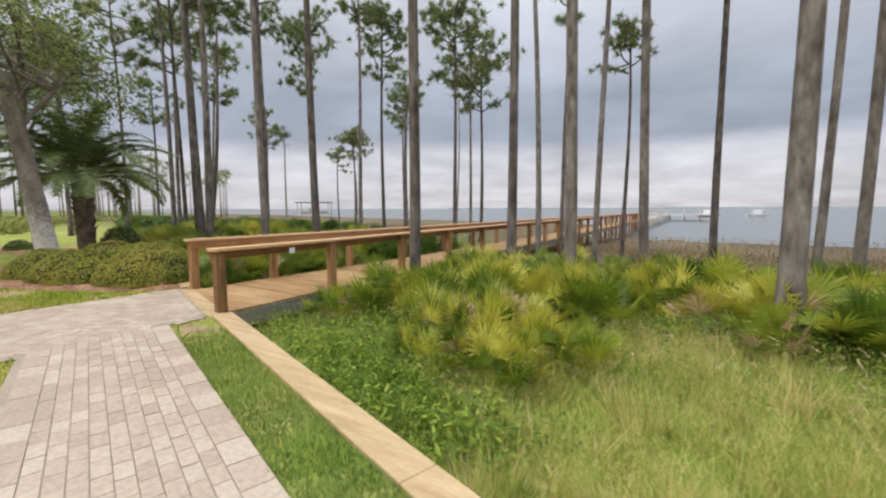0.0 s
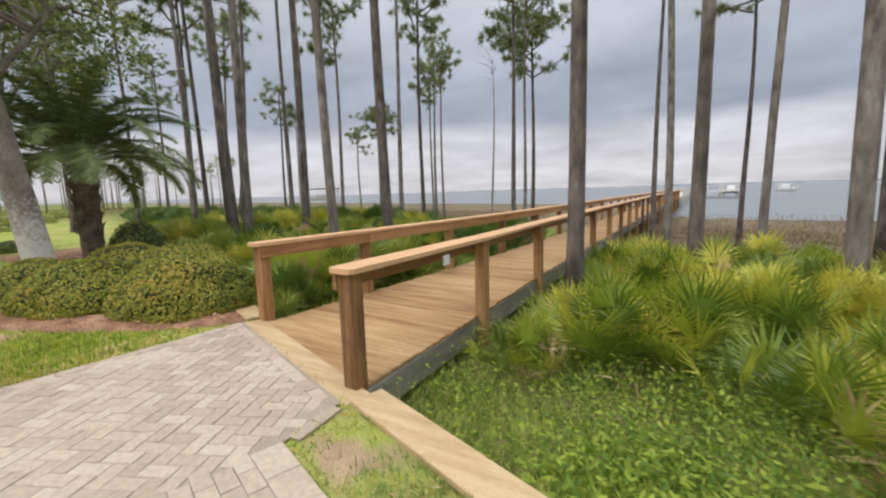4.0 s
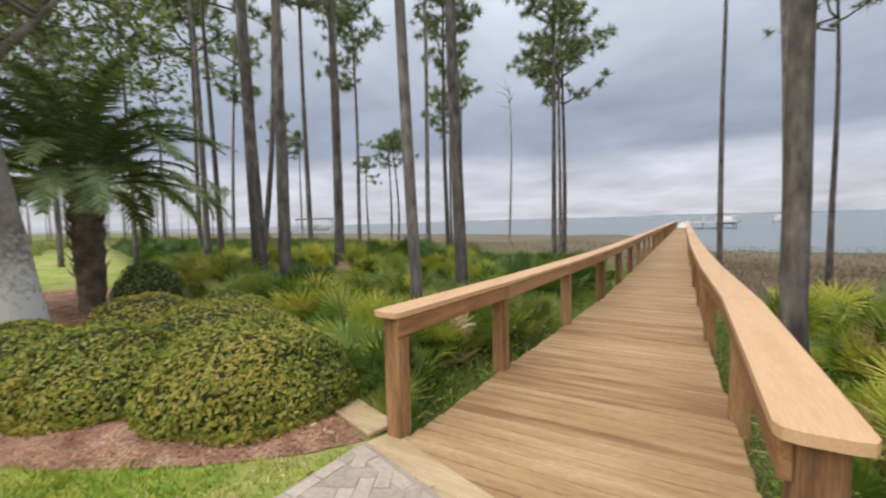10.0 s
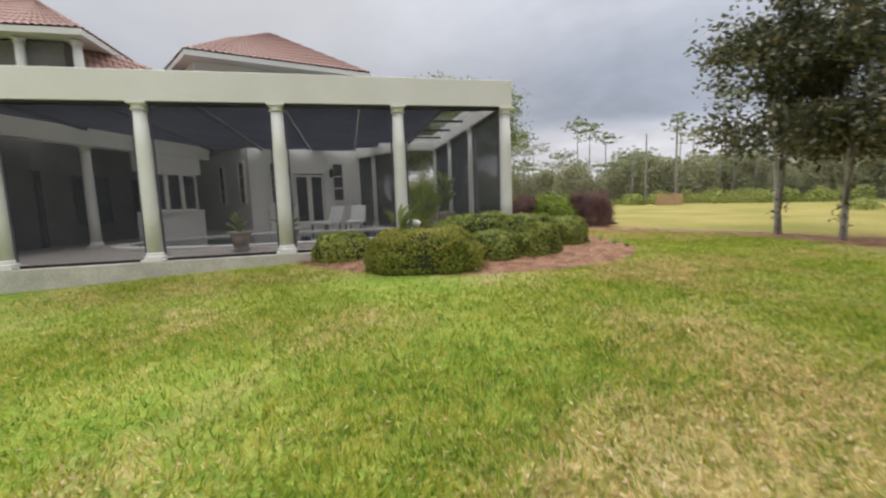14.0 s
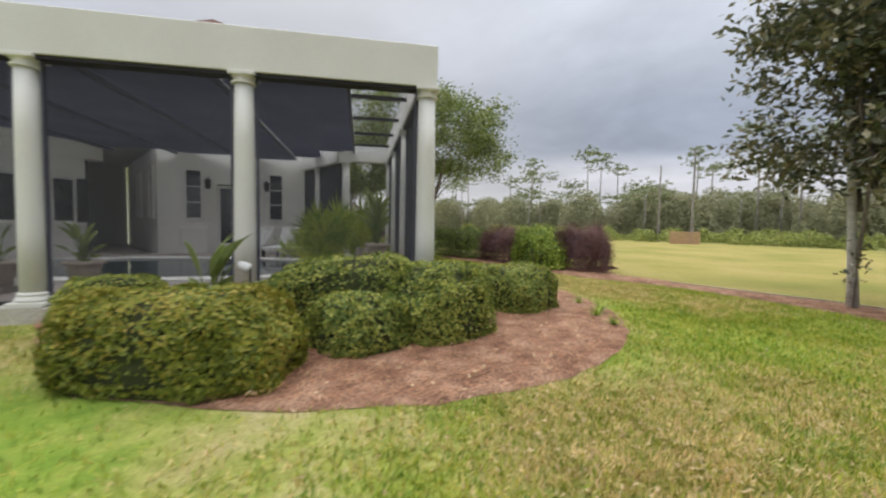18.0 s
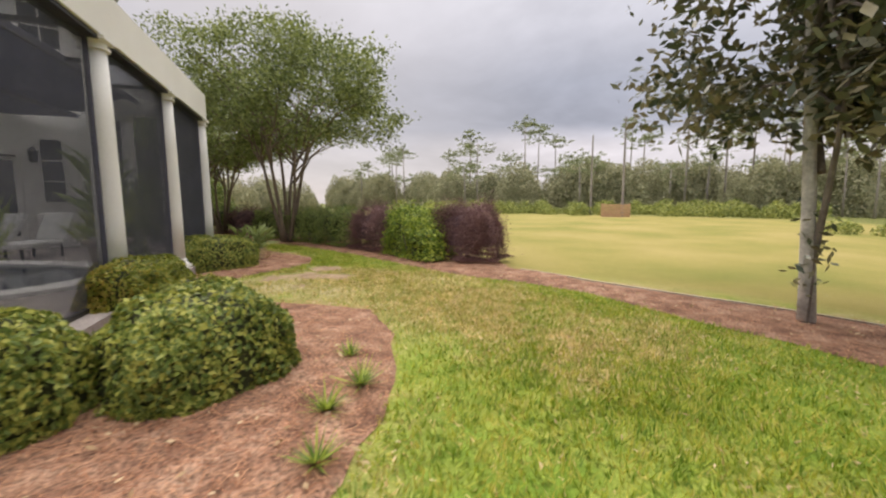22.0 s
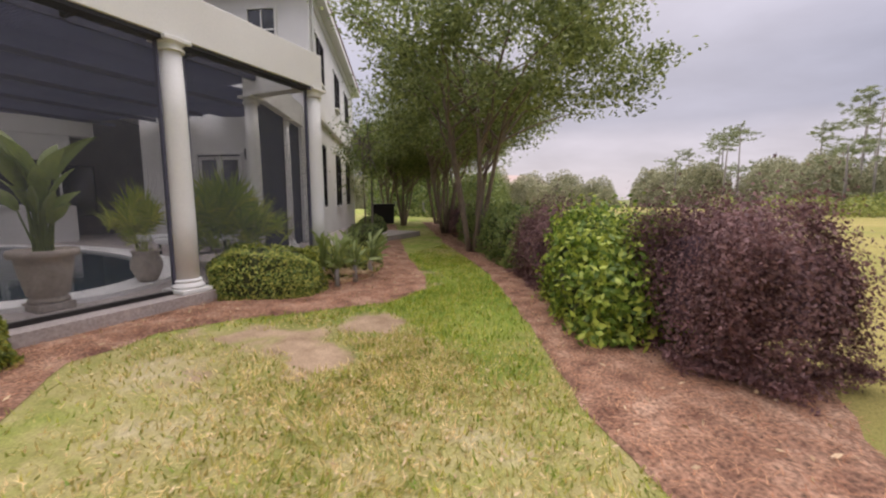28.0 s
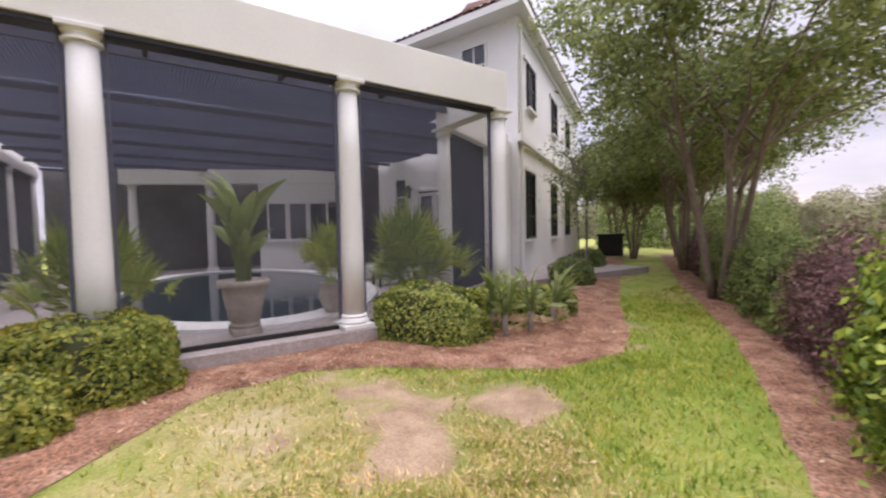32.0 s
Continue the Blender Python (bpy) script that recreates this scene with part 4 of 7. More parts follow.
def along(a, b, z0, z1, w0, w1, material, name, label=""):
    """A board on the wall line from a to b metres along it."""
    m = Matrix.Translation((WALL_AT[0], WALL_AT[1], 0)) @ Matrix.Rotation(radians(ang), 4, "Z")
    return part(name, Geo().box(a, w0, z0, b, w1, z1, 0.006), material, bank, label, m=m)


along(0.02, 4.9, -0.01, 0.035, -0.02, 0.255, M_TIMBER, "cap_board")
along(4.905, 9.8, -0.01, 0.034, -0.02, 0.255, M_TIMBER, "cap_board")
along(-4.6, -2.75, 0.0, 0.04, -0.02, 0.255, M_TIMBER, "cap_board", "brown cap board")
for k in range(4):
    along(0.05 + 2.45 * k, 2.48 + 2.45 * k, -0.62, -0.012, 0.16, 0.21, M_GREYWOOD, "face_board", "grey face board")
along(-4.55, -2.8, -0.62, -0.002, 0.16, 0.21, M_GREYWOOD, "face_board", "grey face board")
along(-2.75, 0.05, -0.62, -0.06, 0.16, 0.21, M_GREYWOOD, "face_board", "grey face board")

# ---- paved path ----
path_ob = thing("pavement", "path of worn pinkish concrete pavers with sanded joints", "pavement", kind="structure")
bm = bmesh.new()
bm.faces.new([bm.verts.new((x, y_, 0.019)) for x, y_ in PAVED])
bmesh.ops.recalc_face_normals(bm, faces=bm.faces)
me = bpy.data.meshes.new("joint_sand")
bm.to_mesh(me)
bm.free()
me.materials.append(M_JOINT)
if me.polygons[0].normal.z < 0:
    me.flip_normals()
part("joint_sand", me, None, path_ob)
brick_me = Geo().box(-0.5, -0.5, -0.02, 0.5, 0.5, 0, 0.008).mesh("paver", M_PAVER)
placed, brick_rest = 0, Geo()


def paver(cx, cy, lx, ly, turn):
    global placed
    z = 0.026 + rng.uniform(-0.0025, 0.0025)
    m = pose(cx, cy, z, rng.uniform(-0.35, 0.35), rng.uniform(-0.35, 0.35), turn + rng.uniform(-0.5, 0.5))
    if placed < 300:
        part("paver", brick_me, None, path_ob, m=m @ Matrix.Diagonal((lx - 0.006, ly - 0.006, 1, 1)))
    else:
        brick_rest.box(-lx / 2 + 0.003, -ly / 2 + 0.003, -0.02, lx / 2 - 0.003, ly / 2 - 0.003, 0, 0.004, m)
    placed += 1


edge_a, edge_dir = np.array((-6.1, 2.78)), unit(np.array((8.6, -2.8)))
edge_n = np.array((edge_dir[1], -edge_dir[0]))
pturn = math.degrees(math.atan2(edge_dir[1], edge_dir[0]))
WID = 1.34
for k in range(29):
    for w in (0.1, WID - 0.1):
        c = edge_a + edge_dir * (0.15 + 0.3 * k) + edge_n * w
        if c[0] < 1.9:
            paver(c[0], c[1], 0.3, 0.2, pturn)
for row in range(9):
    for k in range(43):
        c = edge_a + edge_dir * (0.05 + 0.205 * k + (0.1 if row % 2 else 0.0)) + edge_n * (0.2 + 0.1045 * (row + 0.5))
        if c[0] < 1.6:
            paver(c[0], c[1], 0.205, 0.1045, pturn)
# herringbone landing
LAND = [(-8.57, 4.0), (-6.27, 3.22), (-6.2, 2.75), (-6.2, 1.5), (-6.3, -0.3), (-8.72, -0.45), (-8.72, 2.1)]
su, sv = np.array((math.cos(radians(26)), math.sin(radians(26)))), np.array((-math.sin(radians(26)), math.cos(radians(26))))
for i in range(-34, 34):
    for j in range(-34, 34):
        k = (i - j) % 4
        if k in (0, 3):
            horizontal = k == 0
            c = np.array((-7.4, 1.5)) + su * 0.105 * (i + (1 if horizontal else 0.5)) + sv * 0.105 * (j + (0.5 if horizontal else 1))
            if inside(LAND, c[0], c[1]):
                paver(c[0], c[1], 0.21, 0.105, 26 if horizontal else 116)
for (bx0, by0), (bx1, by1) in (((-8.66, 4.12), (-6.2, 3.30)), ((-8.68, 4.1), (-8.80, 2.1)), ((-8.80, 2.1), (-8.80, -0.4)), ((-6.17, 3.25), (-6.12, 2.8))):
    ln_ = math.hypot(bx1 - bx0, by1 - by0)
    for k in range(int(ln_ / 0.21)):
        t = (k + 0.5) * 0.21 / ln_
        d_ = np.array((bx1 - bx0, by1 - by0)) / ln_
        n_ = np.array((d_[1], -d_[0])) * (0.05 if by0 == 4.12 else -0.05)
        paver(bx0 + (bx1 - bx0) * t + n_[0], by0 + (by1 - by0) * t + n_[1], 0.208, 0.104, math.degrees(math.atan2(d_[1], d_[0])))
tagged(part("far_pavers", brick_rest, M_PAVERJ, path_ob), kind="stuff")

# ---- house ----
house = thing("house", "white stucco house with a columned, screened pool porch", "house", m=HOUSE)
Z0, ZC, ZB = 0.38, 3.68, 4.30


def column(x, y, parent, z0=Z0, z1=ZC, r=0.15, material=None):
    material = material or M_TRIM
    h = z1 - z0
    p = part("column", Geo().lathe([(r, 0.19), (r * 0.99, 0.3 * h), (r * 0.92, 0.7 * h), (r * 0.83, h - 0.16)], 28), material, parent, "round white tapered column", True, pose(x, y, z0))
    part("base", Geo().lathe([(r + 0.035, 0.06), (r + 0.055, 0.09), (r + 0.035, 0.125), (r + 0.015, 0.14), (r + 0.03, 0.165), (r + 0.005, 0.19)], 28).box(-r - 0.06, -r - 0.06, 0, r + 0.06, r + 0.06, 0.06, 0.008),
         material, p)
    part("capital", Geo().lathe([(r * 0.83, h - 0.16), (r + 0.012, h - 0.15), (r + 0.012, h - 0.125), (r * 0.86, h - 0.115), (r * 0.9, h - 0.075), (r + 0.015, h - 0.05)], 28)
         .box(-r - 0.025, -r - 0.025, h - 0.05, r + 0.025, r + 0.025, h, 0.006), material, p)
    return p


front_x = [0, 2.6, 5.2, 7.8, 10.4, 13.0]
side_y = [-2.72, -5.34, -7.95]
for x in front_x:
    column(x, 0, house)
for y in side_y:
    column(0, y, house)
part("porch_beam", Geo().box(-0.14, -0.14, ZC, 13.4, 0.14, ZB, 0.01), M_STUCCO, house, "deep white stucco beam")
part("porch_beam", Geo().box(-0.137, -8.06, ZC, 0.137, -0.145, ZB - 0.003, 0.01), M_STUCCO, house, "deep white stucco beam")
part("soffit_trim", Geo().box(-0.11, -0.11, ZC - 0.05, 13.2, 0.11, ZC - 0.003).box(-0.11, -8.0, ZC - 0.05, 0.11, -0.115, ZC - 0.004), M_BRONZE, house, "dark screen track under the beam")
part("patio_floor", Geo().box(0.12, -9.6, -0.3, 13.6, -0.12, Z0).box(1.9, -16.0, -0.3, 13.6, -9.6, Z0), M_PATIO, house, "brown-grey patio pavers")
part("patio_edge", Geo().box(-0.25, -8.4, -0.3, 0.12, -0.245, Z0 - 0.004), M_PATIO, house, "brown-grey porch edge")
part("patio_edge", Geo().box(-0.25, -0.24, -0.3, 0.12, 0.24, Z0 - 0.004).box(0.12, -0.12, -0.3, 13.6, 0.24, Z0 - 0.006), M_CURB, house, "pale concrete porch edge")
# screens with bronze mullions
cols_f = list(zip(front_x, front_x[1:]))
for a, b in cols_f:
    sc = part("screen_panel", Geo().quad((a + 0.1, -0.02, Z0 + 0.03), (b - 0.1, -0.02, Z0 + 0.03), (b - 0.1, -0.02, ZC - 0.05), (a + 0.1, -0.02, ZC - 0.05)), M_SCREEN, house, "dark insect screen")
    weave = Geo()
    for q in np.arange(a + 0.2, b - 0.2, 0.007):
        weave.box(q, -0.0209, Z0 + 0.05, q + 0.0003, -0.0191, ZC - 0.05)
    part("screen_weave", weave, M_THREAD, sc)
    part("screen_rail", Geo().box(a + 0.12, -0.05, Z0, b - 0.12, 0.01, Z0 + 0.05), M_BRONZE, sc)
    part("mullion", Geo().box(b - 0.185, -0.045, Z0 + 0.05, b - 0.157, 0.005, ZC - 0.05), M_NAVYMETAL, sc)
    part("mullion", Geo().box(a + 0.157, -0.045, Z0 + 0.05, a + 0.185, 0.005, ZC - 0.05), M_NAVYMETAL, sc)
ss = [0] + side_y
for a, b in zip(ss, ss[1:]):
    sc = part("screen_panel", Geo().quad((0.02, a - 0.1, Z0 + 0.03), (0.02, b + 0.1, Z0 + 0.03), (0.02, b + 0.1, ZC - 0.05), (0.02, a - 0.1, ZC - 0.05)), M_SCREEN, house, "dark insect screen")
    weave = Geo()
    for q in np.arange(b + 0.2, a - 0.2, 0.007):
        weave.box(0.0191, q, Z0 + 0.05, 0.0209, q + 0.0003, ZC - 0.05)
    part("screen_weave", weave, M_THREAD, sc)
    part("screen_rail", Geo().box(-0.01, b + 0.12, Z0, 0.05, a - 0.12, Z0 + 0.05), M_BRONZE, sc)
    part("mullion", Geo().box(-0.005, b + 0.157, Z0 + 0.05, 0.045, b + 0.185, ZC - 0.05), M_NAVYMETAL, sc)
    part("mullion", Geo().box(-0.005, a - 0.185, Z0 + 0.05, 0.045, a - 0.157, ZC - 0.05), M_NAVYMETAL, sc)
# shade cloth over the pool with a bare strip along the side beam
ZM = 4.02
part("roof_screen", Geo().quad((0.14, -7.75, ZM + 0.02), (1.16, -7.75, ZM + 0.02), (1.16, -0.15, ZM + 0.02), (0.14, -0.15, ZM + 0.02)), M_SCREEN, house, "fine insect screen open to the sky")
CLOTH = [(1.24, 2.35, 0.05, -8.05), (2.37, 3.31, 0.045, -9.6)] + [(3.39 + 1.95 * k, 5.26 + 1.95 * k, 0.042, (-10.5, -9.9, -9.3, -9.0, -8.6)[k]) for k in range(5)]
for x0, x1, gap, yend in CLOTH:
    louvre = Geo()
    for yb in np.arange(yend, -0.25, gap):
        louvre.box(x0, yb, ZM, x1, yb + 0.004, ZM + 0.028)
    for xb in np.arange(x0, x1, gap):
        louvre.box(xb, yend, ZM + 0.029, xb + 0.004, -0.25, ZM + 0.057)
    part("shade_panel", louvre, M_FABRIC, house, "dark blue-black woven shade cloth")
for k in range(7):
    x0 = 1.2 if k == 0 else 1.40 + 1.95 * k
    part("roof_purlin", Geo().box(x0 - 0.03, -7.76 if k == 0 else -9.7, ZM - 0.10, x0 + 0.03, -0.21, ZM - 0.003), M_NAVYMETAL, house, "dark bronze purlin")
for yb in (-1.6, -3.2, -4.8, -6.4):
    part("roof_rafter", Geo().box(0.14, yb - 0.03, ZM - 0.075, 1.165, yb + 0.03, ZM - 0.007), M_BRONZE, house, "dark bronze rafter")
# inner porch return beside the last side column
part("inner_beam", Geo().box(0.140, -8.04, ZC, 1.55, -7.77, ZB - 0.02, 0.008), M_STUCCO, house)
column(1.46, -7.87, house, r=0.14)
column(2.53, -9.83, house, r=0.13)
IB = pose(1.46, -7.87, 0, 0, 0, math.degrees(math.atan2(-1.96, 1.07)))
part("inner_beam", Geo().box(0.23, -0.18, ZC, 3.5, 0.18, ZB - 0.024, 0.008), M_STUCCO, house, m=IB)
for q0, q1 in ((0.16, 2.06), (2.4, 3.5)):
    sc = part("screen_panel", Geo().quad((q0, 0, Z0), (q1, 0, Z0), (q1, 0, ZC), (q0, 0, ZC)), M_SCREEN, house, "dark insect screen", m=IB)
    weave = Geo()
    for q in np.arange(q0 + 0.05, q1 - 0.05, 0.012):
        weave.box(q, -0.003, Z0, q + 0.0006, 0.003, ZC)
    part("screen_weave", weave, M_THREAD, sc)
    part("mullion", Geo().box(q0, -0.03, Z0, q0 + 0.045, 0.03, ZC).box(q1 - 0.045, -0.03, Z0, q1, 0.03, ZC), M_BRONZE, sc)


def window(parent, m, w, h, name="window", sill=True, mullions=1, cross=1, material=None):
    """A framed window in local x (across) and z (up), facing -y; it is set in a reveal."""
    o = part(name, Geo().box(-w / 2, -0.022, 0, w / 2, -0.008, h), M_GLASSDK, parent, "dark reflecting glass", m=m)
    fr = Geo()
    t = 0.06
    fr.box(-w / 2 - t, -0.08, -t, -w / 2, 0.02, h + t, 0.005).box(w / 2, -0.08, -t, w / 2 + t, 0.02, h + t, 0.005)
    fr.box(-w / 2, -0.08, h, w / 2, 0.02, h + t, 0.005).box(-w / 2, -0.08, -t, w / 2, 0.02, 0, 0.005)
    part("window_frame", fr, material or M_TRIM, o)
    mu = Geo()
    for k in range(mullions):
        x = -w / 2 + w * (k + 1) / (mullions + 1)
        mu.box(x - 0.02, -0.045, 0, x + 0.02, -0.024, h)
    for k in range(cross):
        z = h * (k + 1) / (cross + 1)
        mu.box(-w / 2, -0.043, z - 0.018, w / 2, -0.025, z + 0.018)
    if mullions + cross:
        part("glazing_bar", mu, material or M_TRIM, o)
    if sill:
        part("window_sill", Geo().box(-w / 2 - 0.14, -0.13, -0.14, w / 2 + 0.14, 0.04, -0.062, 0.012), M_TRIM, o)
    return o


# porch wall with glass doors, set at an angle, and its side wall
PW = pose(3.2, -11.03, 0, 0, 0, 17.354)
part("wall", Geo().box(-0.1, -0.25, Z0, 4.86, 0, 4.12), M_STUCCO, house, "white stucco wall", m=PW)
SW = pose(7.84, -9.58, 0, 0, 0, -57)
part("wall", Geo().box(0, -0.25, Z0, 5.2, 0.0, 4.115), M_STUCCO, house, "white stucco wall", m=SW)
face = lambda s, z: PW @ pose(s, 0.002, z, 0, 0, 180)
door = window(house, face(2.39, Z0 + 0.02), 1.3, 2.55, "door", False, 1, 0)
for sx_ in (-0.33, 0.33):
    part("door_leaf", Geo().box(sx_ - 0.31, -0.024, 0.02, sx_ - 0.23, 0.015, 2.5).box(sx_ + 0.23, -0.024, 0.02, sx_ + 0.31, 0.015, 2.5).box(sx_ - 0.23, -0.024, 0.02, sx_ + 0.23, 0.015, 0.35)
         .box(sx_ - 0.23, -0.024, 2.4, sx_ + 0.23, 0.015, 2.5), M_TRIM, door, "white glazed door leaf")
for s in (3.78, 1.05):
    window(house, face(s, 1.68), 0.44, 1.72, mullions=0, cross=2, sill=False)
    part("stone_planter_ledge", Geo().box(s - 0.42, 0.004, Z0, s + 0.42, 0.2, 1.35, 0.02), M_STUCCO, house, m=PW)
window(house, SW @ pose(0.75, 0.002, 1.68, 0, 0, 180), 0.6, 1.8, mullions=0, cross=2, sill=False)
window(house, SW @ pose(3.2, 0.002, 1.68, 0, 0, 180), 0.6, 1.8, mullions=0, cross=2, sill=False)


def lantern(x, y, z, turn):
    ln = part("wall_lantern", Geo().lathe([(0.05, 0.0), (0.09, 0.05), (0.10, 0.28), (0.12, 0.30), (0.02, 0.42)], 8), M_BRONZE, house, "black wall lantern", m=pose(x, y, z, 0, 0, turn))
    part("bracket", Geo().tube([(0, 0.0, 0.35), (0, 0.1, 0.45), (0, 0.2, 0.3)], [0.012] * 3, 6), M_BRONZE, ln)


for s in (3.33, 1.4):
    q = PW @ Vector((s, 0.2, 2.75))
    lantern(q.x, q.y, q.z, 197)
# far loggia across the pool
for x, y in ((12.3, -2.6), (11.3, -4.8)):
    column(x, y, house, z1=3.5, r=0.14)
lm_ = Matrix.Translation((10.95, -5.6, 0)) @ Matrix.Rotation(math.atan2(6.0, 2.7), 4, "Z")
part("loggia_beam", Geo().box(-3.9, -0.2, 3.5, 3.6, 0.2, 4.0, 0.008), M_STUCCO, house, "white loggia beam", m=lm_)
part("wall", Geo().box(-3.35, -0.19, Z0, -0.75, 0.19, 1.45), M_STUCCO, house, "low white stucco wall across the pool", m=lm_)
part("wall_ledge", Geo().box(-3.33, 0.192, 1.38, -0.77, 0.26, 1.46, 0.01), M_STUCCO, house, m=lm_)
part("wall", Geo().box(-3.35, -0.18, 2.85, -0.75, 0.18, 3.497), M_STUCCO, house, "white stucco head over the windows", m=lm_)
for s in (-1.35, -2.05, -2.75):
    window(house, lm_ @ pose(s, 0.1, 1.5, 0, 0, 180), 0.56, 1.28, mullions=0, cross=0, sill=False)
# these walls and the ceiling carry the roof's shade in their dark colour
part("wall", Geo().box(13.42, -6.0, Z0, 13.6, -0.22, 4.0), M_STUCCO_SHADE, house, "stucco end wall of the porch, shade in its colour")
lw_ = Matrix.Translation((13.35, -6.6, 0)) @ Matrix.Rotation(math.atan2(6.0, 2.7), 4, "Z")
part("wall", Geo().box(-5.5, -0.15, Z0, 5.5, 0.15, 4.6), M_STUCCO_SHADE, house, "stucco wall of the loggia, shade in its colour", m=lw_)
for k in range(4):
    window(house, lw_ @ pose(-3.4 + 2.2 * k, 0.16, Z0 + (0.05 if k == 2 else 0.75), 0, 0, 180), 1.1, 2.4 if k == 2 else 1.6, mullions=1, cross=1, sill=False, material=M_BRONZE)
part("loggia_ceiling", Geo().add([(14.2, -2.2, 4.05), (11.5, -9.9, 4.05), (9.6, -9.2, 4.05), (12.4, -2.2, 4.05)], [[0, 1, 2, 3]]), M_STUCCO_SHADE, house)
# pool
pool = thing("swimming_pool", "kidney-shaped pool with dark still water and pale coping", "pool", m=HOUSE)
a = np.linspace(0, 2 * np.pi, 56, endpoint=False)
pr = 1 + 0.10 * np.cos(2 * a + 0.6) - 0.10 * np.cos(a - 1.8)
pool_x, pool_y = 5.6 + 4.3 * pr * np.cos(a), -4.6 + 2.5 * pr * np.sin(a)
out_x, out_y = 5.6 + (4.3 * pr + 0.5) * np.cos(a), -4.6 + (2.5 * pr + 0.5) * np.sin(a)
g = Geo()
n = len(a)
rows = [np.column_stack([out_x, out_y, np.full(n, Z0)]), np.column_stack([out_x, out_y, np.full(n, Z0 + 0.06)]), np.column_stack([pool_x, pool_y, np.full(n, Z0 + 0.06)]), np.column_stack([pool_x, pool_y, np.full(n, Z0)])]
g.add(np.concatenate(rows), [[r * n + k, r * n + (k + 1) % n, (r + 1) * n + (k + 1) % n, (r + 1) * n + k] for r in range(3) for k in range(n)])
part("coping", g, M_TRIM, pool, "pale stone coping")
g = Geo()
g.v, g.n = [np.column_stack([pool_x, pool_y, np.full(n, Z0 + 0.015)])], n
g.f = {n: [np.arange(n).reshape(1, -1)]}
part("pool_water", g, M_WATER, pool, "dark still water")


# two-storey wing, its side wall along the garden walk
def prism(name, pts, z0, z1, material, parent, label=""):
    g = Geo()
    n = len(pts)
    g.add([(x, y, z0) for x, y in pts] + [(x, y, z1) for x, y in pts], [[k, (k + 1) % n, n + (k + 1) % n, n + k] for k in range(n)])
    g.f.setdefault(n, []).append(np.array([list(range(n))[::-1], list(range(n, 2 * n))]))
    return part(name, g, material, parent, label)


def tiled_face(p0, p1, apex0, apex1, parent, rows=9):
    """A roof slope of barrel-tile ribs between an eave and a ridge line."""
    p0, p1, q0, q1 = (np.array(p, float) for p in (p0, p1, apex0, apex1))
    n = max(4, int(np.linalg.norm(p1 - p0) / 0.24))
    nrm = unit(np.cross(p1 - p0, q0 - p0 + (q1 - p1) * 0.5))
    if nrm[2] < 0:
        nrm = -nrm
    us = np.linspace(0, 1, n * 4 + 1)
    vs = np.repeat(np.linspace(0, 1, rows + 1), 2)[1:-1]
    grid = np.zeros((len(us), len(vs), 3))
    for i, u in enumerate(us):
        lo_, hi_ = p0 + (p1 - p0) * u, q0 + (q1 - q0) * u
        lift = 0.055 * abs(math.sin(math.pi * n * u))
        for j, v in enumerate(vs):
            grid[i, j] = lo_ + (hi_ - lo_) * v + nrm * (lift + (0.03 if j % 2 == 0 else 0.0))
    k, l = len(us), len(vs)
    ii, jj = np.meshgrid(np.arange(k - 1), np.arange(l - 1), indexing="ij")
    part("roof_tiles", Geo().add(grid, np.stack([ii * l + jj, (ii + 1) * l + jj, (ii + 1) * l + jj + 1, ii * l + jj + 1], -1).reshape(-1, 4)), M_TILE, parent, "red-brown barrel tiles")


def hip_roof(pts, z, apex0, apex1, parent, over=0.55):
    """Overhanging fascia and four tiled slopes up to a ridge."""
    c = np.mean(pts, 0)
    e = [np.array(p) + unit(np.array(p) - c) * over * 1.35 for p in pts]
    prism("roof_fascia", [tuple(p) for p in e], z, z + 0.2, M_TRIM, parent, "white eave fascia")
    n = len(e)
    ap = [apex0, apex1]
    for k in range(n):
        a, b = e[k], e[(k + 1) % n]
        qa = min(ap, key=lambda q: np.hypot(q[0] - a[0], q[1] - a[1]))
        qb = min(ap, key=lambda q: np.hypot(q[0] - b[0], q[1] - b[1]))
        tiled_face((*a, z + 0.205), (*b, z + 0.205), qa, qb, parent)


wing = thing("house_wing", "two-storey white stucco wing with a red tile hip roof", "house")
WING = [(-19.95, -17.0), (-19.95, -29.0), (-14.75, -29.0), (-14.95, -18.15), (-19.4, -17.15)]
UPPER = [(-19.95, -17.0), (-19.95, -29.0), (-13.0, -29.0), (-13.3, -18.6)]
prism("wall", WING, 0.0, 4.3, M_STUCCO, wing, "white stucco walls")
prism("upper_wall", UPPER, 4.302, 7.5, M_STUCCO, wing, "white stucco upper walls")
hip_roof(UPPER, 7.48, (-17.2, -20.4, 10.0), (-15.9, -21.8, 9.9), wing)
part("belt_course", Geo().box(-20.09, -29.05, 4.08, -19.95, -16.9, 4.3, 0.02), M_TRIM, wing, "white moulded belt course")
part("downspout", Geo().tube([(-20.0, -17.25, 0.1), (-20.0, -17.25, 7.4)], [0.045, 0.045], 8), M_TRIM, wing)
sidef = lambda y, z: pose(-19.95, y, z, 0, 0, -90)
for y in (-18.3, -22.1, -25.4):
    window(wing, sidef(y, 1.48), 0.85, 1.85, mullions=1, cross=2, material=M_BRONZE)
    window(wing, sidef(y - 0.2, 5.35), 0.8, 1.15, mullions=1, cross=1, material=M_BRONZE)
    for q in (1.48, 5.35):
        part("window_surround", Geo().box(-20.02, y - 0.62, q + 1.93 if q < 2 else q + 1.23, -19.95, y + 0.62, q + 2.05 if q < 2 else q + 1.34, 0.01), M_TRIM, wing)
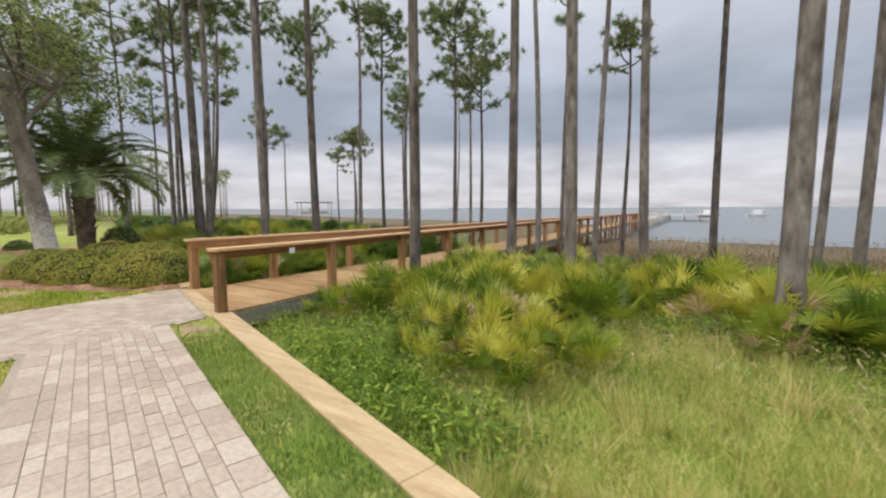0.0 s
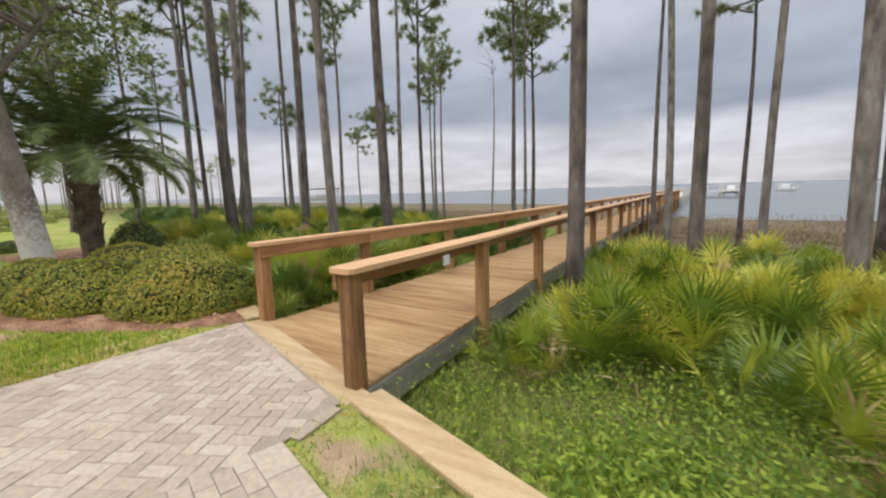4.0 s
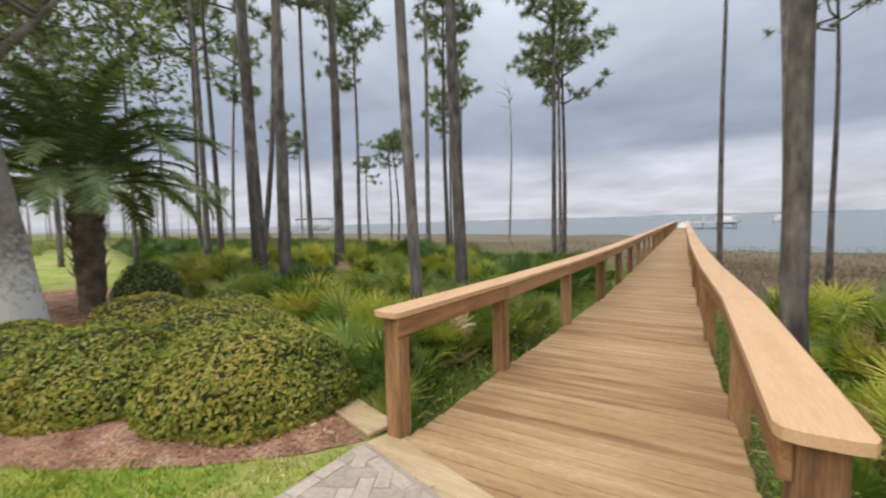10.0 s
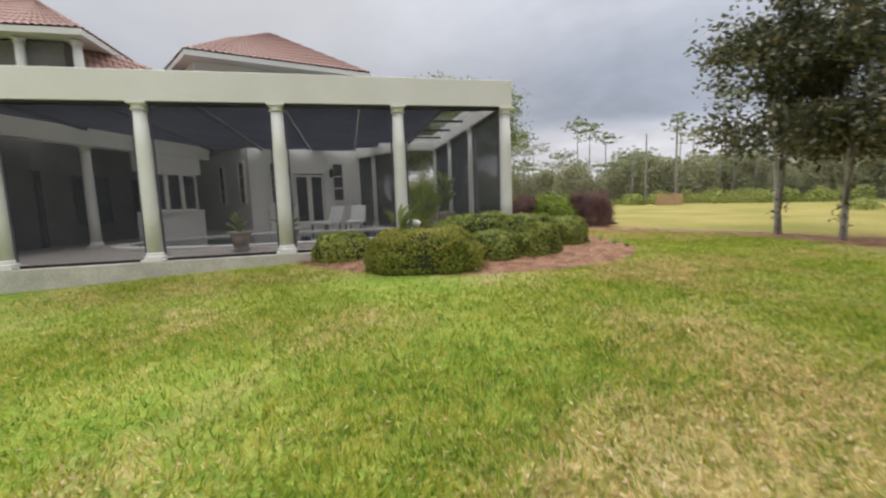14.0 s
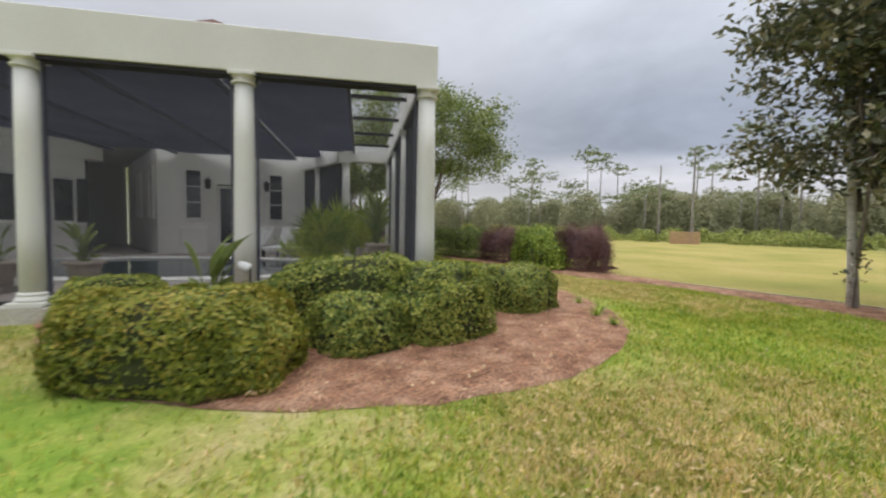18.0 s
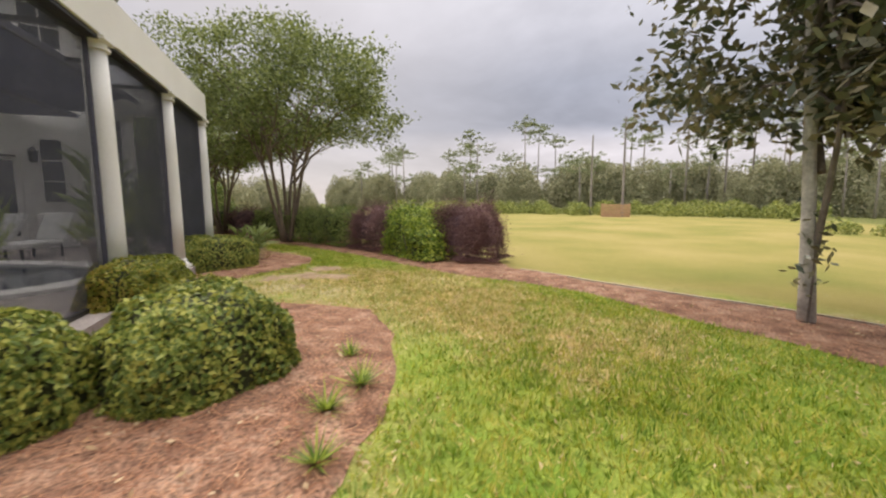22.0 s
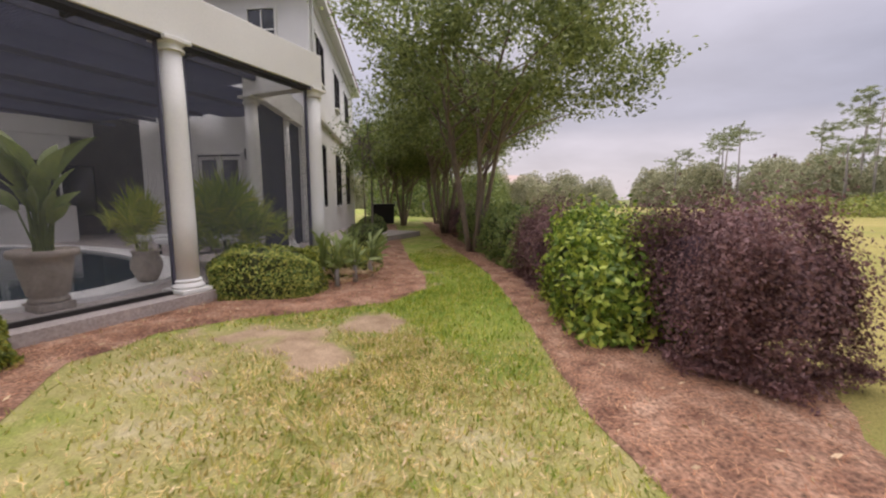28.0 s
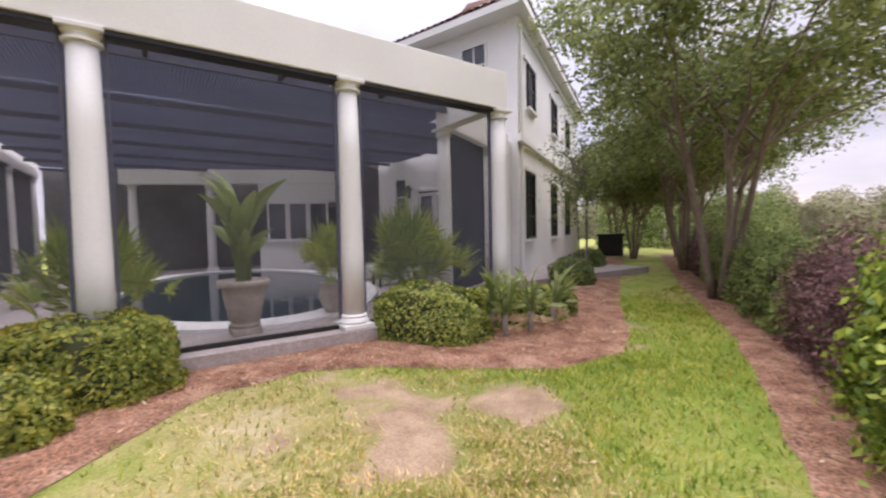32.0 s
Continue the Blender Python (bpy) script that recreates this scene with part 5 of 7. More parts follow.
part("eave_board", Geo().box(-20.01, -29, 7.25, -19.952, -17.0, 7.47), M_TRIM, wing)
# window of the wing's seaward face over the porch
wf = Matrix.Translation((-18.6, -17.33, 5.9)) @ Matrix.Rotation(math.atan2(-1.6, 6.65) + math.pi, 4, "Z")
window(wing, wf, 0.8, 1.1)

main = thing("house_main_block", "two-storey main block of the house with balcony columns and tile roofs", "house")
MAIN = [(-9.75, -19.2), (-4.0, -22.5), (-8.5, -31.0), (-14.7, -27.5)]
prism("wall", MAIN, 0.0, 7.2, M_STUCCO, main, "white stucco walls")
hip_roof(MAIN, 7.5, (-8.9, -24.4, 10.6), (-9.6, -26.0, 10.6), main, 0.9)
# dark slab against the wall, drawn for the shade inside the balcony
prism("balcony_recess", [(-9.4, -18.95), (-5.3, -21.3), (-5.6, -21.7), (-9.7, -19.35)], 4.2, 7.4, M_STUCCO_SHADE, main)
for x, y in ((-9.75, -18.65), (-8.3, -19.45), (-6.7, -20.4)):
    column(x, y, main, 4.0, 7.45, 0.16)
tiled_face((-14.2, -17.0, 5.3), (-9.7, -17.9, 5.3), (-13.2, -19.6, 6.85), (-9.8, -20.0, 7.9), main)

# ---- plants: shared builders ----


def rand_dirs(rng, n, up=0.0):
    d = rng.normal(size=(n, 3))
    d[:, 2] += up
    return unit(d)


def leaf_cluster(g, rng, centres, normals, length, width, spread=0.9):
    """Leaves at the centres, lying roughly across the normals."""
    n = len(centres)
    nn = unit(normals + rng.normal(size=(n, 3)) * spread)
    u = unit(np.cross(nn, rng.normal(size=(n, 3))))
    w = np.cross(nn, u)
    ls = length * rng.uniform(0.65, 1.25, (n, 1))
    return g.leaves(centres, u * ls / 2, w * width / length * ls / 2)


def lumpy(d, seed, amount=0.12, freq=2.3):
    return 1 + amount * np.array([noise.noise(Vector(p) * freq + Vector((seed, 0, 0))) for p in d])


def mound_mesh(seed, size, count, leaf, material, flat=0.35, lump=0.10, box=1.0, sprig=0.0):
    """Clipped shrub: leaves over a rounded body of half sizes; box > 1 squares it up."""
    rng = np.random.RandomState(seed)
    count = int(count * 1.9)
    d = rand_dirs(rng, count)
    d[:, 2] = np.abs(d[:, 2]) * 1.0 - 0.12
    d = unit(d)
    p = np.sign(d) * np.abs(d) ** (1.0 / box)
    sc = np.array([lumpy(d, seed, lump)]).T
    depth = 1 - np.abs(rng.normal(0, 0.03 if box < 1.6 else 0.09, (count, 1)))
    pts = p * sc * depth * np.array(size) * (1 + sprig * np.maximum(0, rng.normal(size=(count, 1))))
    pts[:, 2] = np.maximum(pts[:, 2], 0.03 + rng.rand(count) * 0.08)
    return leaf_cluster(Geo(), rng, pts, unit(p / np.array(size)), leaf, leaf * 0.52, 0.55).mesh("foliage", material)


# solid dark body added inside a shrub as shade behind the leaf gaps
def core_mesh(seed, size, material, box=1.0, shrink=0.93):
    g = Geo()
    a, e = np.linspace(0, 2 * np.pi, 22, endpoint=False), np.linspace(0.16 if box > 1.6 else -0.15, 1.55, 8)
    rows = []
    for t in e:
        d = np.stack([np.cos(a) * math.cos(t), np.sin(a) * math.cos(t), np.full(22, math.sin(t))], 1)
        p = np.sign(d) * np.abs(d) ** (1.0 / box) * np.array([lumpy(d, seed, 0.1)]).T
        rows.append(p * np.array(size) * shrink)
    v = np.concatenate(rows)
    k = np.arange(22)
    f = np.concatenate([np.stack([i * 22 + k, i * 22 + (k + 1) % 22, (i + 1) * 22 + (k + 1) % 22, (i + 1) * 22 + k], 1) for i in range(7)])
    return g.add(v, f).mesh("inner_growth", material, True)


def shrub(name, label, category, x, y, size, turn, seed, count, leaf, material, box=1.35, group="", lump=0.10, sprig=0.0, core_mat=None, z=None, lift=0.0):
    zz = float(ground_z(x, y)) + lift if z is None else z
    o = thing(name, label, category, group, m=pose(x, y, zz, 0, 0, turn))
    part("foliage", mound_mesh(seed, size, count, leaf, material, box=box, lump=lump, sprig=sprig), None, o)
    part("inner_growth", core_mesh(seed, size, core_mat or M_TWIG_SHADE, box, 0.84 if box > 1.6 else 0.93), None, o)
    return o


def limb_path(start, direction, length, n, rng, wander=0.12, lift=0.0):
    p = [np.array(start, float)]
    d = unit(np.array(direction, float))
    for k in range(n):
        d = unit(d + rng.normal(size=3) * wander + np.array((0, 0, lift)))
        p.append(p[-1] + d * length / n)
    return np.array(p), d


def pine_crown_mesh(seed, r, h, tufts, material=None):
    """Open tiers of needle tufts on short limbs, flattened, uneven; the origin is the crown's foot on the trunk."""
    rng = np.random.RandomState(seed)
    g, wood = Geo(), Geo()
    centres = []
    for k in range(int(8 + tufts / 7)):
        z = h * (0.05 + 0.95 * rng.rand() ** 0.8)
        a = rng.uniform(0, 2 * np.pi)
        ln = r * rng.uniform(0.45, 1.1) * (0.55 + 0.75 * (1 - abs(z / h - 0.45)))
        p, d = limb_path((0, 0, z), (math.cos(a), math.sin(a), rng.uniform(0.05, 0.6)), ln, 5, rng, 0.16, 0.03)
        wood.tube(p, np.linspace(0.05, 0.012, 6), 5, False)
        for t in range(max(4, int(tufts / 6))):
            q = p[rng.randint(2, 6)] + rng.normal(size=3) * (0.28, 0.28, 0.14) * (0.6 + r / 4)
            centres.append(q)
    for q in [np.array((0, 0, h)) + rng.normal(size=3) * (0.35, 0.35, 0.2) for _ in range(6)]:
        centres.append(q)
    for q in centres:
        n = 44
        d = rand_dirs(rng, n, 0.3)
        tip = q + d * rng.uniform(0.22, 0.44, (n, 1))
        side = unit(np.cross(d, rng.normal(size=(n, 3)))) * 0.020
        g.blades(q + d * 0.02, tip, side)
    return g.mesh("crown", material or M_NEEDLE), wood.mesh("limbs", M_BARK)


CROWNS = [pine_crown_mesh(11 + k, (1.7, 2.0, 2.3, 1.5, 2.6, 1.9)[k], (3.6, 4.2, 4.0, 3.0, 4.8, 2.6)[k], (40, 52, 60, 34, 70, 36)[k]) for k in range(6)]


def pine_trunk_mesh(d, h, lean, bow, seed, seg=14):
    rng = np.random.RandomState(seed)
    t = np.linspace(0, 1, 16)
    pts = np.stack([lean[0] * t * h + bow[0] * np.sin(t * np.pi) + 0.05 * np.sin(5 * t + seed), lean[1] * t * h + bow[1] * np.sin(t * np.pi) + 0.05 * np.cos(4 * t + seed), t * h - 0.25], 1)
    rad = d / 2 * (1.0 - 0.62 * t) * (1 + 0.35 * np.exp(-t * h / 0.35))
    return Geo().tube(pts, rad, seg, True, 0.05, rng).mesh("trunk", M_BARK, True), pts


def pine(x, y, d, h, crown, seed, lean=(0, 0), bow=(0, 0), scale=1.0, label="tall slender longleaf pine with a bare grey-brown trunk", base=None):
    z = float(ground_z(x, y))
    o = thing("pine_tree", label, "tree", "pines along the shore", m=pose(x, y, z))
    me, pts = pine_trunk_mesh(d, h, lean, bow, seed)
    part("trunk", me, None, o, "scaly grey-brown bark")
    if crown >= 0:
        cm, wm = CROWNS[crown]
        top = pts[-3]
        s = scale
        foot = pts[-1] - np.array((0, 0, [3.6, 4.2, 4.0, 3.0, 4.8, 2.6][crown] * s * 0.93))
        mm = pose(foot[0], foot[1], foot[2], 0, 0, seed * 67 % 360) @ Matrix.Diagonal((s, s, s, 1))
        part("crown", cm, None, o, "open tufts of green needles", m=mm)
        part("branchwork", wm, None, o, m=mm)
    return o


PINES = [
    (-5.56, 7.75, 0.27, 19, 1, (-0.012, 0.0), (0.0, 0.0), 1.0), (-4.05, 9.66, 0.25, 19, 2, (0.0, 0.01), (0, 0), 1.0), (-2.27, 8.50, 0.26, 20, 1, (-0.012, 0.0), (0, 0), 1.0),
    (-1.08, 10.4, 0.22, 19, 4, (-0.02, 0.0), (0, 0), 1.0), (-2.73, 13.3, 0.19, 18, 2, (0.008, 0.0), (0.1, 0), 1.0), (0.5, 17.7, 0.27, 19, 1, (-0.014, 0), (0, 0), 1.0),
    (1.13, 7.55, 0.34, 20, 2, (-0.012, 0.01), (0.0, 0), 1.0), (2.36, 13.0, 0.20, 19, 1, (0.01, 0), (0, 0), 1.0), (2.57, 11.1, 0.22, 20, 2, (0.012, 0), (0, 0), 1.0),
    (-10.6, 9.4, 0.27, 18, 2, (-0.012, 0), (0, 0), 1.0), (-10.25, 7.35, 0.20, 17, 1, (-0.035, 0.0), (0, 0), 1.0), (-14.2, 8.0, 0.27, 13.5, 3, (-0.008, 0), (0.0, 0), 1.1),
    (-15.7, 8.45, 0.37, 13.5, 4, (-0.01, 0.0), (-0.3, 0.0), 1.1), (-15.75, 11.1, 0.31, 15.5, 2, (0.015, 0), (0, 0), 1.0), (-21.0, 14.7, 0.25, 14.5, 1, (0.012, 0), (0, 0), 1.15),
    (-17.9, 21.6, 0.25, 14.0, 4, (0, 0), (0, 0), 0.95), (-22.2, 29.8, 0.22, 13.5, 0, (0, 0), (0, 0), 1.0), (-17.3, 18.8, 0.26, 16.0, 1, (0, 0), (0, 0), 1.1),
    (-11.6, 20.2, 0.24, 13.0, 4, (0, 0.0), (-0.1, 0), 0.95), (-12.5, 25.2, 0.26, 12.0, 2, (0, 0), (0, 0), 1.05), (-12.2, 23.0, 0.20, 12.6, 0, (0.01, 0), (0, 0), 1.0),
    (-4.75, 13.8, 0.21, 16, 0, (-0.05, 0), (0.3, 0), 1.0), (-5.6, 19.9, 0.21, 13.2, 5, (0.004, 0), (0.05, 0), 1.0), (-2.75, 19.1, 0.19, 9.6, 5, (-0.01, 0), (0.1, 0), 0.75),
    (-22.6, 19.8, 0.24, 13.8, 4, (0, 0), (0, 0), 1.0), (-27.3, 28.8, 0.22, 9.0, 3, (0.01, 0), (0, 0), 0.9), (-24.6, 25.9, 0.20, 8.2, 5, (-0.01, 0), (0.3, 0), 0.9),
    (-31.3, 30.7, 0.20, 8.0, 3, (0, 0), (0, 0), 0.8), (-31.8, 18.1, 0.24, 13.0, 1, (0.08, 0), (0, 0), 1.1), (-26.9, 13.3, 0.24, 12.5, 5, (0, 0), (0, 0), 1.3), (-28.0, 11.0, 0.20, 13.5, 0, (-0.03, 0), (0, 0), 1.1),
    (-17.9, 9.9, 0.2, 9.0, -1, (0.12, 0.03), (0.15, 0), 1.0), (-20.5, 10.3, 0.2, 12.5, 2, (-0.01, 0), (0, 0), 1.0), (-24.0, 32.0, 0.22, 12.5, 0, (0, 0), (0, 0), 1.0), (-19.2, 26.0, 0.18, 11.0, 3, (0, 0), (0, 0), 0.8), (-36.0, 26.0, 0.25, 11.0, 0, (0, 0), (0, 0), 1.0), (-40.0, 18.0, 0.25, 12.0, 1, (0, 0), (0, 0), 1.0),
    (-20.0, 9.6, 0.22, 14.0, 3, (-0.02, 0), (0, 0), 1.2), (-33.0, 9.8, 0.25, 12.0, 2, (0, 0), (0, 0), 1.0), (-38.5, 11.5, 0.25, 13.0, 1, (0, 0), (0, 0), 1.0), (-45.0, 13.5, 0.25, 12.0, 4, (0, 0), (0, 0), 1.0),
]
for k, (x, y, d, h, c, lean, bow, s) in enumerate(PINES):
    pine(x, y, d, h, c, 100 + k, lean, bow, s)


def dead_tree(x, y, h, d, seed, nest=False):
    rng = np.random.RandomState(seed)
    o = thing("dead_pine", "bare grey dead pine" + (" holding a big stick nest" if nest else " with a few broken limbs"), "tree", m=pose(x, y, float(ground_z(x, y))))
    t = np.linspace(0, 1, 12)
    pts = np.stack([0.12 * np.sin(4 * t + seed), 0.1 * np.sin(3 * t), t * h - 0.2], 1)
    part("trunk", Geo().tube(pts, d / 2 * (1 - 0.75 * t), 10, True, 0.08, rng), M_DEADWOOD, o)
    g = Geo()
    for k in range(9):
        z = h * rng.uniform(0.72, 1.0)
        a = rng.uniform(0, 6.28)
        p, _ = limb_path((0, 0, z), (math.cos(a), math.sin(a), rng.uniform(0.3, 1.2)), rng.uniform(0.4, 1.4), 4, rng, 0.3)
        g.tube(p, np.linspace(0.03, 0.008, 5), 5, False)
    part("limbs", g, M_DEADWOOD, o)
    if nest:
        n = 260
        q = rng.normal(size=(n, 3)) * (0.42, 0.42, 0.18) + (0, 0, h * 0.90)
        dd = rand_dirs(rng, n) * (1, 1, 0.3)
        part("stick_nest", Geo().blades(q - dd * 0.35, q + dd * 0.4, unit(np.cross(dd, rng.normal(size=(n, 3)))) * 0.025), M_TWIG_SHADE, o, "bulky nest of dark sticks")
    return o


dead_tree(-44.3, 34.5, 12.3, 0.3, 3, True)
dead_tree(-18.5, 32.6, 12.6, 0.2, 5)

# ---- live oak, palm, magnolias, crape myrtles ----


def leafy_tree(name, label, x, y, stems, leaf_mat, bark, seed, crown_c, crown_r, clumps, per, leaf, limb_n=12, low=None, lean=(0, 0), flat=0.7, droop=0.0, foot=None, group="", rag=0.25, hole=-0.22):
    """stems: (start offset, top offset, radius). The crown is many leaf clumps inside an uneven ellipsoid, fed by limbs."""
    rng = np.random.RandomState(seed)
    z = float(ground_z(x, y))
    o = thing(name, label, "tree", group, m=pose(x, y, z))
    tops = []
    for k, (s0, s1, r0, r1) in enumerate(stems):
        s0, s1 = np.array(s0, float), np.array(s1, float)
        t = np.linspace(0, 1, 10)[:, None]
        side = rng.normal(size=3) * 0.06 * np.linalg.norm(s1 - s0) / 3
        pts = s0 + (s1 - s0) * t + side * np.sin(t * np.pi)
        rr = np.linspace(r0, r1, 10) * (1 + 0.18 * np.exp(-np.linspace(0, 1, 10) * 12) * (s0[2] <= 0.1))
        part("trunk" if k == 0 or s0[2] <= 0.1 else "branch", Geo().tube(pts, rr, 12, True, 0.05, rng).mesh("trunk", bark if not (foot and k == 0) else foot, True), None, o)
        tops.append(pts)
    c, r = np.array(crown_c, float), np.array(crown_r, float)
    g = Geo()
    cents = []
    while len(cents) < clumps:
        d = rand_dirs(rng, 1)[0]
        rad = rng.uniform(0.35, 1.0) ** 0.6
        q = c + d * r * rad * (1 + rag * noise.noise(Vector(d) * 1.8 + Vector((seed, 0, 0))))
        if low is not None and q[2] < low + rng.normal() * 0.25:
            continue
        if noise.noise(Vector(q) * 0.9 + Vector((0, seed, 0))) < hole:
            continue
        cents.append(q)
    for k in range(limb_n):
        q = cents[rng.randint(len(cents))]
        st = tops[rng.randint(len(tops))]
        s = st[rng.randint(6, 10)]
        t = np.linspace(0, 1, 6)[:, None]
        part("branch", Geo().tube(s + (q - s) * t + np.array((0, 0, 0.25)) * np.sin(t * np.pi) + rng.normal(size=(6, 3)) * 0.04, np.linspace(0.032, 0.008, 6) * (1 + stems[0][2] * 2), 6, False), bark, o, smooth=True)
    for q in cents:
        n = per
        p = q + rng.normal(size=(n, 3)) * np.array((0.25, 0.25, 0.14)) * min(1.12, 0.75 + 0.25 * r.max() / 2)
        p[:, 2] -= droop * rng.rand(n)
        leaf_cluster(g, rng, p, np.tile((0, 0, 1.0), (n, 1)), leaf, leaf * 0.45, 0.8)
    part("crown", g.mesh("crown", leaf_mat), None, o)
    return o


leafy_tree("live_oak", "leaning oak with pale lichen-covered trunk in the azalea bed", -13.90, 3.76,
           [((0, 0, -0.1), (-0.65, -0.42, 4.8), 0.235, 0.165), ((-0.33, -0.2, 2.3), (-1.6, 0.2, 5.2), 0.10, 0.05), ((-0.48, -0.31, 3.5), (-0.6, 0.85, 5.2), 0.07, 0.035),
            ((-0.54, -0.34, 3.9), (-2.6, -1.1, 5.2), 0.07, 0.03), ((-0.6, -0.38, 4.3), (0.5, -1.6, 6.2), 0.07, 0.03)],
           M_OAKLEAF, M_OAKBARK, 21, (-1.6, -0.6, 5.9), (3.1, 3.2, 2.4), 185, 78, 0.135, 26, 3.9, foot=M_OAKTRUNK, hole=-0.08)
leafy_tree("live_oak", "slender brown-barked oak behind the pale-trunked one", -18.3, 4.7,
           [((0, 0, -0.1), (0.1, -0.25, 5.6), 0.17, 0.10), ((0.05, -0.1, 3.1), (0.2, -2.6, 4.6), 0.06, 0.025), ((0.05, -0.15, 3.8), (-1.2, 1.2, 6.0), 0.06, 0.03)],
           M_OAKLEAF, M_OAKBARK, 24, (0.1, -1.3, 5.9), (2.5, 2.9, 1.9), 72, 64, 0.125, 18, 4.2, rag=0.5)


def palm(x, y, trunk_h, trunk_r, fronds, length, seed, material, label, name="pindo_palm"):
    rng = np.random.RandomState(seed)
    z = float(ground_z(x, y))
    o = thing(name, label, "palm", m=pose(x, y, z))
    t = np.linspace(0, 1, 14)
    g = Geo().tube(np.stack([0.05 * t, 0.02 * t, t * trunk_h - 0.1], 1), trunk_r * (1 + 0.12 * np.sin(t * 40)) * (0.85 + 0.3 * t), 16, True, 0.10, rng)
    for k in range(90):
        a, zz = rng.uniform(0, 6.28), rng.uniform(0.3, 1.0) * trunk_h
        q = np.array((math.cos(a) * trunk_r, math.sin(a) * trunk_r, zz))
        g.blades(q[None], (q + np.array((math.cos(a), math.sin(a), 1.5)) * 0.14)[None], np.array([[-math.sin(a), math.cos(a), 0]]) * 0.05)
    part("trunk", g, M_PALMTRUNK, o, "stubby fibrous trunk")
    for k in range(fronds):
        a = k * 2.39996 + rng.uniform(-0.2, 0.2)
        rise = 1.35 - 1.15 * (k / fronds) + rng.uniform(-0.1, 0.1)
        ln = length * rng.uniform(0.85, 1.1)
        n = 15
        u = np.linspace(0, 1, n)
        el = rise - u ** 1.4 * rng.uniform(1.3, 1.9)
        step = ln / n
        rr = np.cumsum(np.cos(el)) * step
        zz = np.cumsum(np.sin(el)) * step
        dirn = np.array((math.cos(a), math.sin(a), 0))
        rach = np.array((0, 0, trunk_h)) + rr[:, None] * dirn + zz[:, None] * np.array((0, 0, 1))
        rach[:, 2] = np.maximum(rach[:, 2], 0.75 + 0.02 * np.arange(n))
        fg = Geo().tube(rach, np.linspace(0.028, 0.006, n), 5, False)
        m = 84
        uu = np.linspace(0.18, 0.99, m)
        p = np.stack([np.interp(uu, u, rach[:, i]) for i in range(3)], 1)
        tg = unit(np.gradient(p, axis=0))
        lat = np.cross(tg, (0, 0, 1.0))
        lat = unit(lat)
        up = np.cross(lat, tg)
        for sgn in (-1, 1):
            ll = 0.60 * np.sin(np.pi * (0.12 + 0.83 * uu))[:, None] * rng.uniform(0.85, 1.1, (m, 1))
            d = unit(lat * sgn * 0.8 + tg * 0.55 + up * 0.35 + rng.normal(size=(m, 3)) * 0.08)
            tip = p + d * ll - np.array((0, 0, 1.0)) * ll * 0.42
            fg.blades(p, tip, tg * 0.029)
        part("frond", fg, material, o)
    return o


palm(-17.0, 5.45, 2.45, 0.26, 50, 3.2, 31, M_PINDO, "grey-green pindo palm with arching drooping fronds")

for k, (x, y, s) in enumerate(((-23.98, -1.24, 1.12), (-23.5, 0.16, 1.0), (-25.6, 1.75, 0.98))):
    leafy_tree("magnolia_tree", "glossy dark-leaved magnolia with a slim pale trunk in the mulch strip", x, y,
               [((0, 0, -0.1), ((0.25, -0.3, 4.4 * s) if k == 0 else (0.05, 0.02, 4.4 * s)), 0.080 * s, 0.042), ((0.02, 0, 0.85), (0.55 * s, 0.15, 2.6 * s), 0.045, 0.02), ((0.03, 0, 1.9), (-0.8 * s, -0.3, 3.4 * s), 0.045, 0.02)],
               M_MAGLEAF, M_OAKBARK, 41 + k, (0.0, 0.0, 3.95 * s), (1.72 * s, 1.72 * s, 2.5 * s), int(165 * s), 66, 0.19, 20, 2.1 * s, foot=M_WHITEBARK, group="magnolias by the meadow", rag=0.6, hole=-0.08)
    rngk = np.random.RandomState(60 + k)
    sprouts = thing("magnolia_sprouts", "leafy basal sprouts on the magnolia trunk", "sprouts", m=pose(x, y, float(ground_z(x, y))))
    pts = rngk.normal(size=(90, 3)) * (0.10, 0.10, 0.32) + (0.07, 0, 0.9)
    pts[:, 2] = np.abs(pts[:, 2])
    part("foliage", leaf_cluster(Geo(), rngk, pts, np.tile((0, 0, 1.0), (90, 1)), 0.14, 0.055), M_MAGLEAF, sprouts)
    part("stem", Geo().tube([(0.12, 0, -0.02), (0.1, 0.02, 0.6), (0.07, 0, 1.3)], [0.015, 0.012, 0.008], 6), M_OAKBARK, sprouts)

CRAPE_STEMS = [((0.10 * math.cos(a), 0.10 * math.sin(a), -0.05), (0.75 * math.cos(a) * f, 0.75 * math.sin(a) * f, 3.0 + 0.4 * math.sin(3 * a)), 0.06, 0.03) for a, f in
               ((0.3, 1.0), (1.5, 0.8), (2.5, 1.1), (3.6, 0.7), (4.5, 1.0), (5.5, 0.9))]
for k, (x, y, s, sd) in enumerate(((-24.35, -15.2, 1.2, 51), (-24.3, -21.0, 1.05, 52), (-24.6, -27.5, 1.0, 53), (-22.7, -27.0, 0.9, 54), (-21.8, -30.5, 1.0, 56))):
    st = [(tuple(np.array(a) * (s, s, 1)), tuple(np.array(b) * s), c * s, d * s) for a, b, c, d in CRAPE_STEMS]
    leafy_tree("crape_myrtle", "multi-stemmed crape myrtle with smooth tan trunks beside the walk", x, y, st, M_CRAPELEAF, M_SMOOTHBARK, sd, (-0.45 * s, -0.2 * s, 4.45 * s), (3.2 * s, 3.4 * s, 1.85 * s), int(480 * s), 64, 0.145,
               30, 2.85 * s, group="crape myrtles along the walk", rag=0.45, hole=-0.12)

